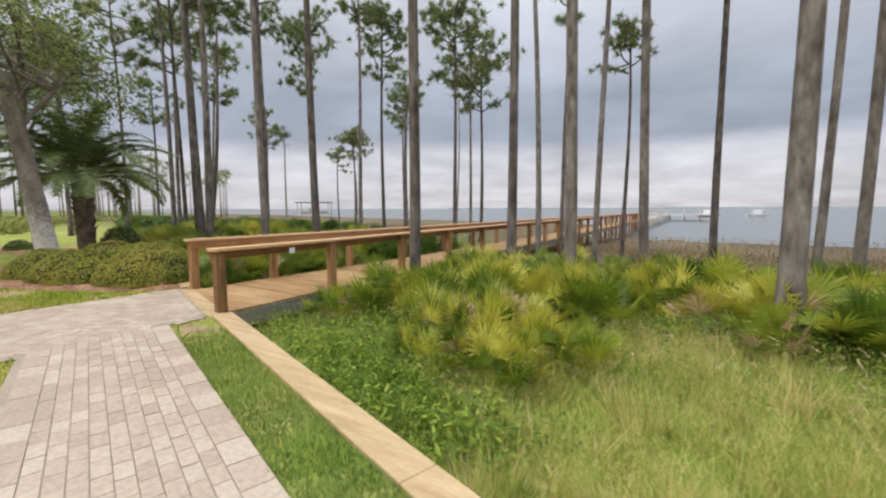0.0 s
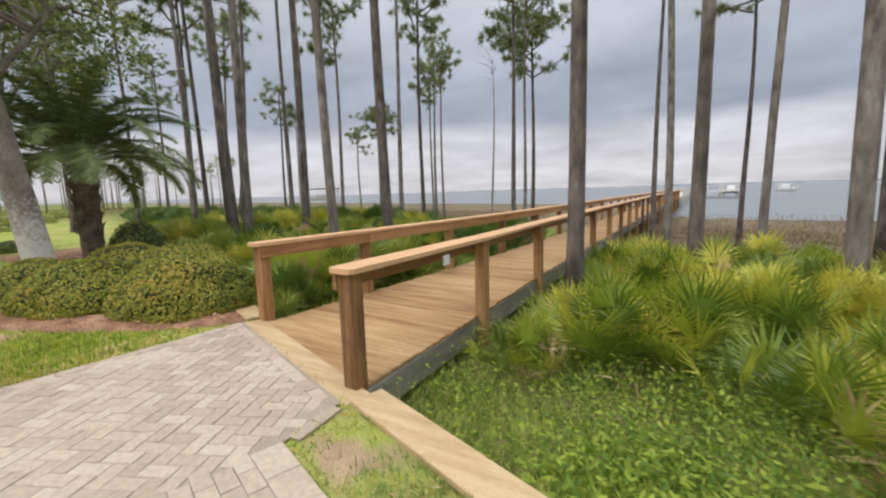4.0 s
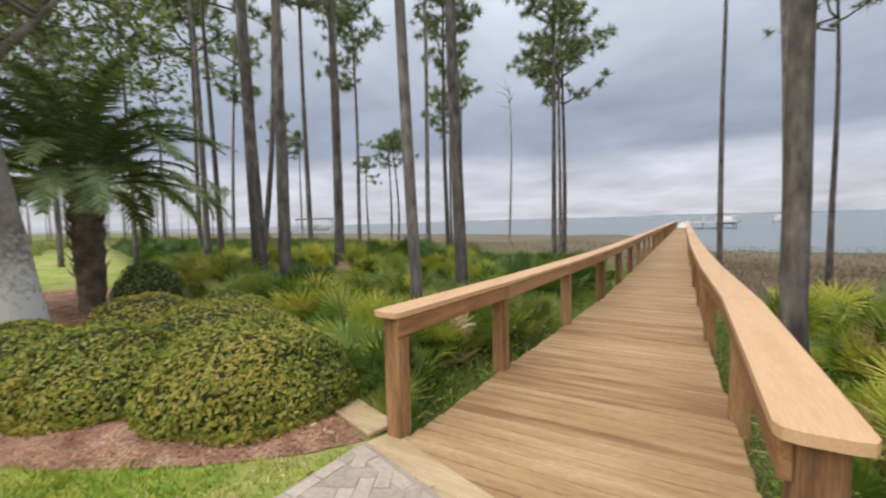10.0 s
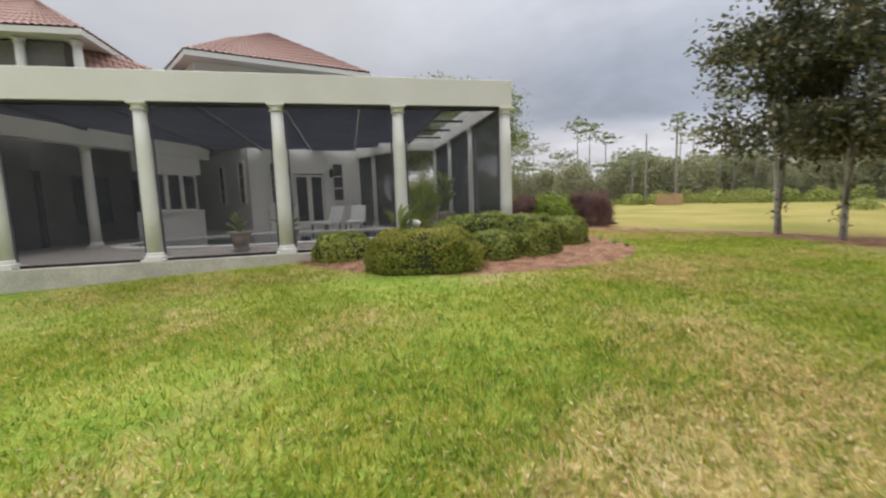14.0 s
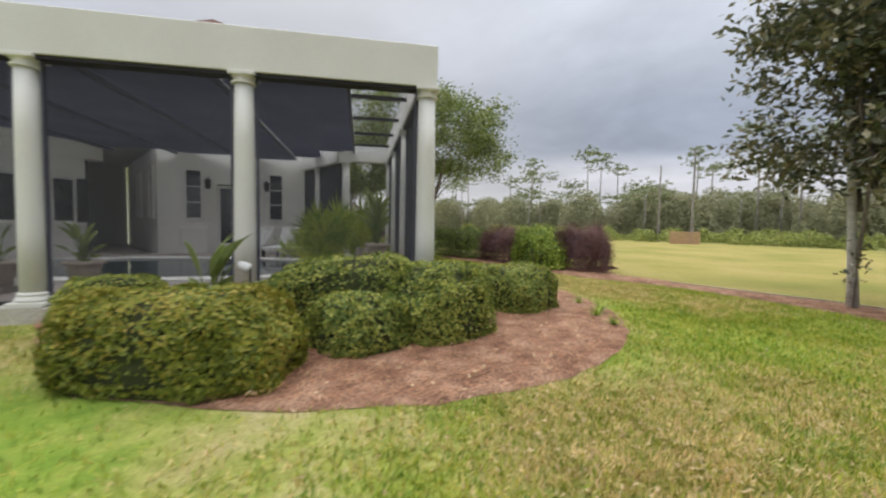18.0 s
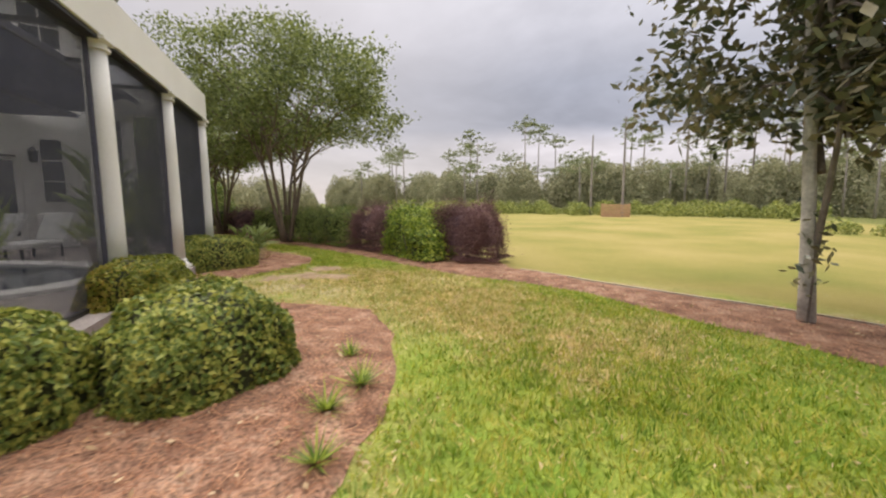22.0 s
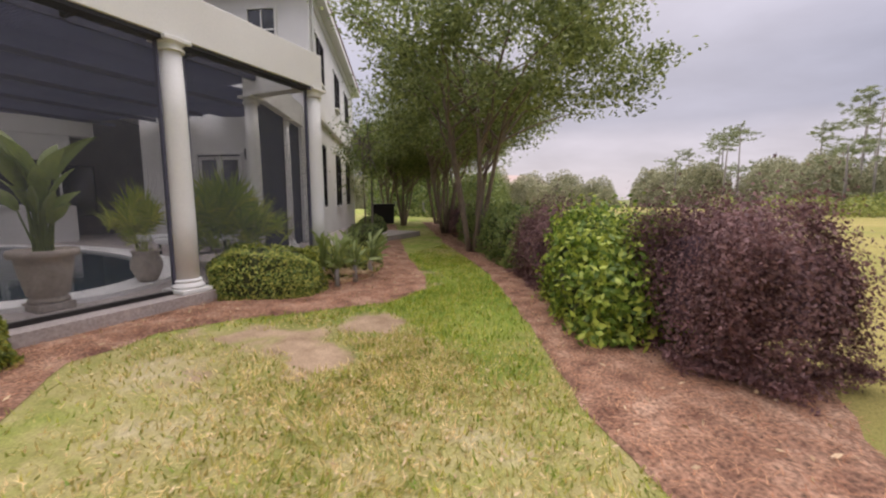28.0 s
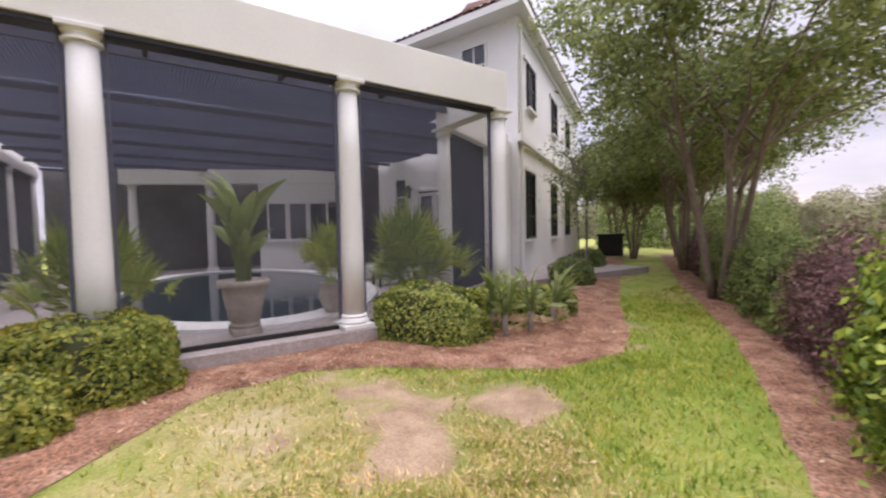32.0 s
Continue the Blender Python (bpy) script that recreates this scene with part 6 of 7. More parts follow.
leafy_tree("sapling", "thin dark young tree beside the white wing wall", -21.45, -19.2, [((0, 0, -0.05), (0.1, 0.1, 4.2), 0.04, 0.015), ((0.2, -0.15, -0.05), (0.35, -0.4, 3.6), 0.03, 0.012)],
           M_DARKHEDGE, M_OAKBARK, 58, (0.1, 0, 3.5), (0.95, 1.0, 1.9), 60, 46, 0.11, 12, 1.7, rag=0.5)

# ---- clipped shrubs ----
for k, (x, y, sx_, sy_, sz_, t, n) in enumerate(((-10.2, 4.3, 1.02, 0.92, 0.77, 10, 6500), (-11.65, 3.62, 0.95, 0.85, 0.70, 20, 5600), (-12.95, 3.4, 0.85, 0.78, 0.64, 0, 4200), (-11.6, 4.85, 1.2, 0.85, 0.77, 10, 3600),
                                                (-13.2, 4.75, 1.1, 0.8, 0.74, 0, 2600), (-12.4, 5.5, 1.2, 0.6, 0.7, 0, 2000))):
    shrub("azalea_bush", "rounded clipped azalea with small yellow-green and bronze leaves", "shrub", x, y, (sx_, sy_, sz_), t, 70 + k, n, 0.054, M_AZALEA, 1.02, "azalea mounds")
for k, (x, y, r, h) in enumerate(((-16.15, 6.1, 0.62, 1.05), (-24.6, 3.9, 0.5, 0.45), (-26.8, 4.1, 0.6, 0.5), (-28.5, 4.3, 0.5, 0.5), (-22.8, 5.2, 0.45, 0.4))):
    shrub("round_shrub", "dark green ball-shaped shrub near the palm", "shrub", x, y, (r, r, h), 0, 80 + k, 1600, 0.06, M_DARKHEDGE, 1.1)
for k, (x, y, sx_, sy_, sz_, t, n, m_) in enumerate((
        (-13.44, -4.74, 1.08, 0.70, 0.80, -45, 6200, M_AZALEA), (-15.0, -4.45, 0.50, 0.48, 0.62, 0, 2200, M_BOXLEAF), (-16.05, -4.36, 0.66, 0.60, 0.88, 0, 3600, M_BOXLEAF),
        (-15.45, -5.35, 1.25, 0.5, 0.94, -30, 3800, M_BOXLEAF), (-16.75, -5.0, 0.7, 0.5, 0.80, -20, 2600, M_BOXLEAF), (-18.15, -4.85, 0.72, 0.66, 0.74, 10, 3800, M_BOXLEAF),
        (-17.0, -5.2, 0.6, 0.5, 0.7, 0, 1800, M_BOXLEAF), (-13.1, -7.15, 0.65, 0.6, 0.66, 0, 2200, M_BOXLEAF), (-18.5, -5.85, 0.75, 0.55, 0.62, 60, 2600, M_BOXLEAF),
        (-18.75, -6.9, 0.6, 0.5, 0.50, 60, 2000, M_AZALEA), (-18.4, -7.75, 0.78, 0.62, 0.74, 60, 4600, M_AZALEA), (-20.35, -10.7, 0.88, 0.52, 0.74, -5, 3900, M_BOXLEAF),
        (-20.95, -11.85, 0.62, 0.5, 0.6, -60, 2200, M_BOXLEAF), (-21.5, -12.6, 0.6, 0.5, 0.5, 80, 1500, M_BOXLEAF), (-21.35, -17.0, 0.9, 0.6, 0.7, 90, 1600, M_DARKHEDGE), (-21.4, -20.5, 0.8, 0.6, 0.8, 90, 1300, M_DARKHEDGE))):
    shrub("boxy_shrub", "dense clipped shrub of small green leaves in pine straw", "shrub", x, y, (sx_ * 0.95, sy_ * 0.95, sz_), t, 90 + k, int(n * 1.4), 0.055, m_, 1.5, "shrubs round the porch", 0.16)
for k, (x, y, r, h) in enumerate(((-25.35, 2.15, 0.5, 0.5), (-25.9, 2.5, 0.55, 0.55), (-24.3, 3.3, 0.42, 0.45), (-23.9, 3.7, 0.4, 0.4))):
    shrub("low_shrub", "loose bright green low shrub in the mulch strip", "shrub", x, y, (r, r, h), 30 * k, 180 + k, 900, 0.10, M_BOXLEAF, 1.0, "", 0.25, 0.15)
# mixed hedge: plum, bright green, plum, dark green
HEDGE = [(-25.40, -7.85, 0.66, 0.86, 1.34, M_PURPLE, M_PLUM_SHADE, "plum-purple fringe-flower hedge, loosely clipped", 30000, 0.039, 0.11),
         (-25.02, -9.3, 0.70, 0.88, 1.22, M_VIBURNUM, M_TWIG_SHADE, "bright green glossy viburnum hedge", 8000, 0.076, 0.10),
         (-24.62, -8.62, 0.42, 0.55, 0.74, M_VIBURNUM, M_TWIG_SHADE, "low bright green viburnum spilling out of the hedge", 2200, 0.095, 0.2),
         (-25.10, -10.95, 0.70, 0.92, 1.22, M_PURPLE, M_PLUM_SHADE, "plum-purple fringe-flower hedge, loosely clipped", 14000, 0.045, 0.11),
         (-25.10, -12.9, 0.74, 1.02, 1.20, M_DARKHEDGE, M_TWIG_SHADE, "dark green clipped hedge", 5200, 0.07, 0.05), (-25.10, -14.9, 0.74, 1.05, 1.18, M_DARKHEDGE, M_TWIG_SHADE, "dark green clipped hedge", 4400, 0.07, 0.05),
         (-25.05, -17.2, 0.74, 1.2, 1.15, M_DARKHEDGE, M_TWIG_SHADE, "dark green clipped hedge", 3200, 0.075, 0.05), (-25.05, -19.7, 0.74, 1.3, 1.15, M_PURPLE, M_PLUM_SHADE, "plum-purple hedge in shade", 2600, 0.065, 0.05),
         (-25.05, -22.4, 0.74, 1.4, 1.15, M_DARKHEDGE, M_TWIG_SHADE, "dark green clipped hedge", 2600, 0.075, 0.05)]
for k, (x, y, hx, hy, hz, m_, tw, lab, n, lf, sp) in enumerate(HEDGE):
    o = shrub("hedge_plant", lab, "hedge", x, y, (hx, hy, hz), 0, 120 + k, n, lf, m_, 1.42 if m_ is M_VIBURNUM else 1.62, "mixed hedge", 0.26 if m_ is M_PURPLE else 0.28 if m_ is M_VIBURNUM else 0.24, sp, tw, lift=0.06)
    rk = np.random.RandomState(500 + k)
    for j in range(7):
        bx_, by_ = rk.uniform(-0.45, 0.45), rk.uniform(-0.8, 0.8) * hy
        part("stem", Geo().tube([(bx_ * 0.6, by_ * 0.8, -0.16), (bx_ * 0.8, by_ * 0.9, 0.2), (bx_, by_, 0.6)], [0.022, 0.018, 0.012], 6, False), M_OAKBARK, o, "bare woody stem", True)

# ---- palmettos ----


def fan_frond(g, rng, foot, direction, stalk, radius, count=20):
    """A fan leaf: a thin stalk, then narrow blades that spread from its end."""
    d = unit(np.array(direction, float))
    tip = foot + d * stalk
    side = unit(np.cross(d, (0, 0, 1.0) if abs(d[2]) < 0.95 else (1.0, 0, 0)))
    up = np.cross(side, d)
    g.blades(np.array([foot]), np.array([tip]), np.array([side]) * 0.010)
    face = unit(d * 0.75 + np.array((0, 0, 0.35)))
    a = np.linspace(-1.75, 1.75, count) + rng.normal(size=count) * 0.04
    ray = unit(np.cos(a)[:, None] * face + np.sin(a)[:, None] * side + up * 0.18 * np.abs(np.sin(a))[:, None])
    rl = radius * (0.72 + 0.28 * np.cos(a))[:, None] * rng.uniform(0.9, 1.1, (count, 1))
    end = tip + ray * rl - np.array((0, 0, 1.0)) * rl * rng.uniform(0.05, 0.30, (count, 1))
    wide = unit(np.cross(ray, up)) * (0.62 / count + 0.006 * rng.rand(count, 1)) * radius
    mid = tip + ray * rl * 0.42
    v = np.stack([np.tile(tip, (count, 1)), mid + wide, end, mid - wide], 1).reshape(-1, 3)
    g.add(v, np.arange(4 * count).reshape(count, 4))


def palmetto_mesh(seed, fronds, material, size=1.0):
    rng = np.random.RandomState(seed)
    g = Geo()
    for k in range(fronds):
        a = rng.uniform(0, 6.28)
        tilt = rng.uniform(0.35, 1.35)
        fan_frond(g, rng, rng.normal(size=3) * (0.10, 0.10, 0.0), (math.cos(a) * math.cos(tilt), math.sin(a) * math.cos(tilt), math.sin(tilt)), size * rng.uniform(0.35, 0.75), size * rng.uniform(0.34, 0.52))
    return g.mesh("fronds", material)


PALMETTOS = [palmetto_mesh(200 + k, (17, 22, 14, 19, 24)[k], (M_PALMETTO, M_PALMETTODK, M_PALMETTO, M_PALMETTODK, M_PALMETTO)[k]) for k in range(5)]


def frond_mesh(seed, material):
    rng = np.random.RandomState(seed)
    g = Geo()
    fan_frond(g, rng, np.zeros(3), (1.0, 0.0, 0.12), rng.uniform(0.4, 0.7), rng.uniform(0.36, 0.54), 26)
    return g.mesh("frond", material)


FRONDS = [[frond_mesh(240 + k, M_PALMETTO) for k in range(6)], [frond_mesh(250 + k, M_PALMETTODK) for k in range(6)]]
DEADFANS = [palmetto_mesh(220 + k, 7, M_DEADLEAF, 0.8) for k in range(2)]


def scrub_spot(rng, xlo, xhi, ylo, yhi, clear=1.0):
    while True:
        x, y = rng.uniform(xlo, xhi), rng.uniform(ylo, yhi)
        if seaward(x, y) < 0.55:
            continue
        if 3.0 < y and lerp(DECK_L, y) - clear < x < lerp(DECK_R, y) + clear:
            continue
        return x, y


rng = np.random.RandomState(77)
KEYED = [(-2.9, 4.5, 1.05, 0), (-3.3, 5.1, 0.95, 2), (-2.25, 4.55, 1.0, 0), (-1.65, 4.75, 0.9, 4), (-2.6, 5.6, 1.0, 4), (-1.2, 5.1, 0.75, 0), (-2.75, 4.0, 0.7, 2), (-1.9, 4.0, 0.75, 0), (-1.9, 7.4, 1.1, 4), (-0.4, 8.4, 1.2, 2), (0.4, 9.6, 1.2, 0), (-0.6, 11.5, 1.2, 4),
         (-4.4, 5.9, 1.0, 2), (-4.75, 6.6, 1.0, 0), (-3.9, 6.3, 0.9, 4), (-3.4, 7.0, 1.1, 0), (-4.2, 8.3, 1.1, 4), (-5.3, 9.6, 1.0, 2), (-4.75, 5.6, 1.15, 0), (-4.1, 6.15, 1.1, 4), (-5.25, 6.2, 0.85, 2), (-4.5, 7.6, 1.0, 2), (-5.0, 8.2, 0.9, 0), (-3.1, 6.5, 1.0, 2), (-5.35, 5.2, 0.7, 4), (-2.4, 7.9, 1.0, 0), (-1.1, 9.3, 1.0, 2), (-9.4, 5.4, 0.95, 1), (-9.6, 6.6, 1.1, 2), (-9.3, 7.8, 1.0, 3), (-10.9, 6.3, 1.1, 1),
         (-12.3, 6.9, 1.1, 3), (-8.9, 9.2, 1.0, 1), (-9.0, 5.0, 0.7, 3), (2.6, 9.9, 1.2, 4), (3.2, 8.6, 1.0, 0)]
spots = [(max(x, lerp(DECK_R, y) + 0.95 * s) if x > -7 else min(x, lerp(DECK_L, y) - 0.95 * s), y, s, v) for x, y, s, v in KEYED]
while len(spots) < 300:
    if rng.rand() < 0.62:
        x, y = scrub_spot(rng, -24, -8.2, 5.0, 15.5)
        spots.append((x, y, rng.uniform(0.75, 1.25), rng.choice([1, 3, 1, 2, 4])))
    else:
        x, y = scrub_spot(rng, -6.3, 6.0, 6.2, 12.3)
        if (x > -2 and y < 7.5 and rng.rand() < 0.85) or (x < -2 and y < 8 and rng.rand() < 0.55):
            continue
        spots.append((x, y, rng.uniform(0.75, 1.25), rng.choice([0, 2, 4, 0, 1])))
for k, (x, y, s, v) in enumerate(spots):
    z = float(ground_z(x, y))
    o = thing("saw_palmetto", ("yellow-green" if v in (0, 2, 4) else "dark green") + " saw palmetto clump of stiff fan leaves", "palmetto", "palmetto scrub", m=pose(x, y, z, rng.uniform(-6, 6), rng.uniform(-6, 6), rng.uniform(0, 360)))
    sc = Matrix.Diagonal((s * 1.05, s * 1.05, s, 1))
    if k < len(KEYED):
        rk = np.random.RandomState(900 + k)
        for j in range((17, 20, 15, 18, 22)[v]):
            q = s * rk.uniform(0.85, 1.2)
            part("frond", FRONDS[v % 2 if v % 2 else 0][rk.randint(6)], None, o, m=pose(rk.normal() * 0.1, rk.normal() * 0.1, 0, 0, -rk.uniform(20, 78), rk.uniform(0, 360)) @ Matrix.Diagonal((q, q, q, 1)))
    else:
        part("foliage", PALMETTOS[v], None, o, m=sc)
    if k % 4 == 0:
        part("dead_foliage", DEADFANS[k % 2], None, o, "dry tan fronds", m=sc)
# further scrub joined into one
src = [np.array([v.co for v in m_.vertices]) for m_ in PALMETTOS[:2]]
fcs = []
for m_ in PALMETTOS[:2]:
    quads_ = [tuple(p.vertices) for p in m_.polygons if len(p.vertices) == 4]
    fcs.append(np.array(quads_))
g = Geo()
for k in range(330):
    x, y = scrub_spot(rng, -48, -9, 12, 16 + 7 * rng.rand())
    if x > -22 and y > 16.5 + 1.5 * math.sin(x):
        continue
    j = k % 2
    a, s = rng.uniform(0, 6.28), rng.uniform(0.8, 1.35)
    c_, s__ = math.cos(a) * s, math.sin(a) * s
    v = src[j]
    g.add(np.stack([v[:, 0] * c_ - v[:, 1] * s__ + x, v[:, 0] * s__ + v[:, 1] * c_ + y, v[:, 2] * s + float(ground_z(x, y))], 1), fcs[j])
tagged(part("far_palmettos", g, M_PALMETTODK), "dense palmetto scrub further toward the marsh", "palmetto", kind="stuff")

# leafy undergrowth between them
g = Geo()
rng = np.random.RandomState(78)
for k in range(2300):
    if rng.rand() < 0.6:
        x, y = scrub_spot(rng, -7.2, 4.0, 2.4, 12, 0.3)
    else:
        x, y = scrub_spot(rng, -22, -8.1, 4.6, 14, 0.3)
    if x > -1.7 and y < 7 and rng.rand() < 0.93:
        continue
    m = 80
    h = rng.uniform(0.15, 0.45) if x > -2.5 or y > 5 or rng.rand() < 0.6 else rng.uniform(0.3, 0.65)
    r = rng.uniform(0.15, 0.32)
    p = np.column_stack([x + rng.normal(size=m) * r, y + rng.normal(size=m) * r, ground_z(x, y) + h * rng.rand(m) ** 0.7])
    keep = seaward(p[:, 0], p[:, 1]) > 0.30
    if keep.sum() > 3:
        leaf_cluster(g, rng, p[keep], np.tile((0, 0, 1.0), (keep.sum(), 1)), rng.uniform(0.035, 0.065), 0.022, 0.8)
for k in range(130):
    u, w = rng.uniform(1.2, 4.6), rng.uniform(0.36, 1.5)
    x, y = WALL_AT[0] + WALL_ALONG[0] * u + WALL_OUT[0] * w, WALL_AT[1] + WALL_ALONG[1] * u + WALL_OUT[1] * w
    n = 26
    a, le = rng.uniform(0, 6.28, n), rng.uniform(0.3, 1.25, n)
    d = np.column_stack([np.cos(a) * np.sin(le), np.sin(a) * np.sin(le), np.cos(le)]) * rng.uniform(0.12, 0.34, (n, 1)) * rng.uniform(0.5, 1.6)
    p = np.column_stack([x + rng.normal(size=n) * 0.08, y + rng.normal(size=n) * 0.08, np.full(n, float(ground_z(x, y)))])
    for q in (0.45, 0.7, 0.95):
        leaf_cluster(g, rng, p + d * q, np.tile((0, 0, 1.0), (n, 1)), 0.095, 0.026, 0.7)
    g.blades(p, p + d, unit(np.cross(d, rng.normal(size=(n, 3)))) * 0.004)
tagged(part("undergrowth", g, M_WEED), "low leafy green undergrowth among the palmettos", "undergrowth", kind="stuff")

g = Geo()
rng = np.random.RandomState(83)
for k in range(230):
    x, y = scrub_spot(rng, -6.3, 5, 4.6, 12, 0.3) if k % 2 else scrub_spot(rng, -20, -8.2, 5, 14, 0.3)
    n = 14
    p = np.column_stack([x + rng.normal(size=n) * 0.25, y + rng.normal(size=n) * 0.25, ground_z(x, y) + rng.uniform(0.05, 0.45, n)])
    d = rand_dirs(rng, n) * (1, 1, 0.45) * rng.uniform(0.12, 0.4, (n, 1))
    g.blades(p, p + d, unit(np.cross(d, rng.normal(size=(n, 3)))) * 0.005)
tagged(part("dry_fronds", g, M_DEADLEAF), "dry tan frond blades lying among the palmettos", "dry fronds", kind="stuff")

# ---- grasses ----


def blades_over(rng, x, y, length, lean, width):
    n = len(x)
    z = ground_z(x, y)
    root = np.column_stack([x, y, z])
    a = 2.5 * np.sin(5.1 * x + 1.3 * y) + 2.5 * np.sin(4.3 * y - 2.2 * x + 1) + 1.4 * rng.normal(size=n)
    ll = length * rng.uniform(0.5, 1.3, n)
    le = lean * rng.uniform(0.2, 1.2, n)
    tip = root + np.column_stack([np.cos(a) * np.sin(le) * ll, np.sin(a) * np.sin(le) * ll, np.cos(le) * ll])
    b = a + np.pi / 2 + rng.normal(size=n) * 0.6
    w = np.column_stack([np.cos(b), np.sin(b), np.zeros(n)]) * width * rng.uniform(0.6, 1.3, (n, 1))
    return root, tip, w


rng = np.random.RandomState(79)
way = [(-6, 1.6), (-8, 0.9), (-10, 0.2), (-12, -0.5), (-14, -0.8), (-16, -1.1), (-18, -1.5), (-20, -2.6), (-21.5, -4.0), (-22.3, -5.5), (-22.4, -7.5), (-21.5, -8.5), (-22.9, -10.5), (-23.2, -13.5), (-23.1, -17.0), (-10.5, 2.0), (-12.5, 1.4),
       (-15.0, 1.2), (-18.0, 1.0), (-11.0, -2.0), (-10.0, -4.0), (-11.0, -6.5), (-9.5, -8.5), (-8.0, -5.0), (-8.0, -1.5), (-20.5, -0.8), (-15.0, -1.9), (-22.0, -3.2), (-9.4, 2.4), (-9.1, 1.2)]
xs_, ys_ = [], []
for cx_, cy_ in way:
    n = 18000
    xs_.append(cx_ + rng.normal(size=n) * 1.1)
    ys_.append(cy_ + rng.normal(size=n) * 1.0)
x, y = np.concatenate(xs_), np.concatenate(ys_)
lx_ = (x + 16.80) * math.cos(radians(-30)) + (y + 5.59) * math.sin(radians(-30))
ly_ = -(x + 16.806) * math.sin(radians(-30)) + (y + 5.59) * math.cos(radians(-30))
ok = (seaward(x, y) < -0.03) & ~inside(HOUSE_BED, x, y) & ~inside(HEDGE_BED, x, y) & ~inside(OAK_BED, x, y) & ~inside(PAVED, x, y) & ~((lx_ > -0.3) & (ly_ < 0.3)) & (x > -24.5)
for bx, by, br, ba in bare:
    ok &= rng.rand(len(x)) + 0.25 > 1.9 * ba * np.exp(-(((x - bx) ** 2 + (y - by) ** 2) / br ** 2))
thin = np.sin(1.7 * x + 0.6 * y) * np.sin(1.3 * y - 0.8 * x + 1)
ok &= rng.rand(len(x)) < 0.75 + 0.35 * thin
x, y = x[ok], y[ok]
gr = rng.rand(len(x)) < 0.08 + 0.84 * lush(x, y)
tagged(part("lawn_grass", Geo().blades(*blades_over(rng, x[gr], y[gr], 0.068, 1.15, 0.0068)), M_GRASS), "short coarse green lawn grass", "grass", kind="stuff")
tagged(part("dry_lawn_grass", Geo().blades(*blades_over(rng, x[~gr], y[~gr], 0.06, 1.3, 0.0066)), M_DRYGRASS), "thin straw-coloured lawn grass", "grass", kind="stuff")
x, y = x[~gr], y[~gr]
k = rng.choice(len(x), 7000, False)
fl = Geo()
leaf_cluster(fl, rng, np.column_stack([x[k], y[k], ground_z(x[k], y[k]) + 0.03]), np.tile((0, 0, 1.0), (7000, 1)), 0.05, 0.014, 0.3)
tagged(part("lawn_thatch", fl, M_DEADLEAF), "dry straw-coloured flecks of thatch on the lawn", "thatch", kind="stuff")
# strip beside the retaining board, brighter turf
sx_, sy_ = rng.uniform(0, 9, 26000), rng.uniform(-0.56, -0.03, 26000)
gx_ = WALL_AT[0] + WALL_ALONG[0] * sx_ + WALL_OUT[0] * sy_
gy_ = WALL_AT[1] + WALL_ALONG[1] * sx_ + WALL_OUT[1] * sy_
ok = ~inside(PAVED, gx_, gy_) & (rng.rand(26000) < np.clip((sx_ - 0.6) * 0.9, 0.05, 1))
tagged(part("turf_strip", Geo().blades(*blades_over(rng, gx_[ok], gy_[ok], 0.06, 0.9, 0.004)), M_TURF), "bright turf strip between pavers and timber", "grass", kind="stuff")
# taller bank grass seaward of the board
x, y = rng.uniform(-6.3, 9, 170000), rng.uniform(-0.5, 12.5, 170000)
s_ = seaward(x, y)
ok = (s_ > 0.32) & (rng.rand(len(x)) < np.where(x > -1.8, 1.0, np.where(s_ < 1.6, 0.7, 0.2)) * np.clip(1.4 - s_ / 9, 0.15, 1))
x, y = x[ok], y[ok]
tufts = Geo()
for k in range(800):
    cx_, cy_ = rng.uniform(-5.5, 7.5), rng.uniform(0.2, 11.5)
    if seaward(cx_, cy_) < 0.5 or cx_ < -1.8 - 0.25 * (cy_ - 3):
        continue
    n = 34
    tufts.blades(*blades_over(rng, cx_ + rng.normal(size=n) * 0.07, cy_ + rng.normal(size=n) * 0.07, 0.42, 0.75, 0.0055))
tagged(part("grass_tufts", tufts, leafmat("pale_tuft_blades", [(0.16, 0.22, 0.05), (0.27, 0.31, 0.09), (0.38, 0.36, 0.17), (0.46, 0.42, 0.27)], 0.6, 0.35, 1.1, 0.35)), "tall pale and green grass tufts on the bank", "grass", kind="stuff")
tagged(part("bank_grass", Geo().blades(*blades_over(rng, x, y, 0.24, 1.1, 0.006)), M_BANKGRASS), "soft light green grass on the bank", "grass", kind="stuff")
x, y = rng.uniform(-24, -8.2, 26000), rng.uniform(4.6, 22, 26000)
ok = seaward(x, y) > 0.4
tagged(part("scrub_grass", Geo().blades(*blades_over(rng, x[ok], y[ok], 0.3, 0.8, 0.008)), M_WEED), "thin grass in the palmetto scrub", "grass", kind="stuff")
# marsh grass
x, y = rng.uniform(-120, 60, 60000), 22 + 30 * rng.rand(60000) ** 1.1
near_ = rng.rand(60000) < 0.4
x[near_], y[near_] = rng.uniform(-6.0, 30, near_.sum()), rng.uniform(11.5, 30, near_.sum())
ok = ~((x > -8.2) & (x < -6.3))
tagged(part("marsh_grass", Geo().blades(*blades_over(rng, x[ok], y[ok], np.where(y[ok] < 30, 0.24, 0.26), 0.7, np.where(y[ok] < 30, 0.014, 0.022)[:, None])), M_MARSH), "tall brown marsh grass reaching to the water", "grass", kind="stuff")
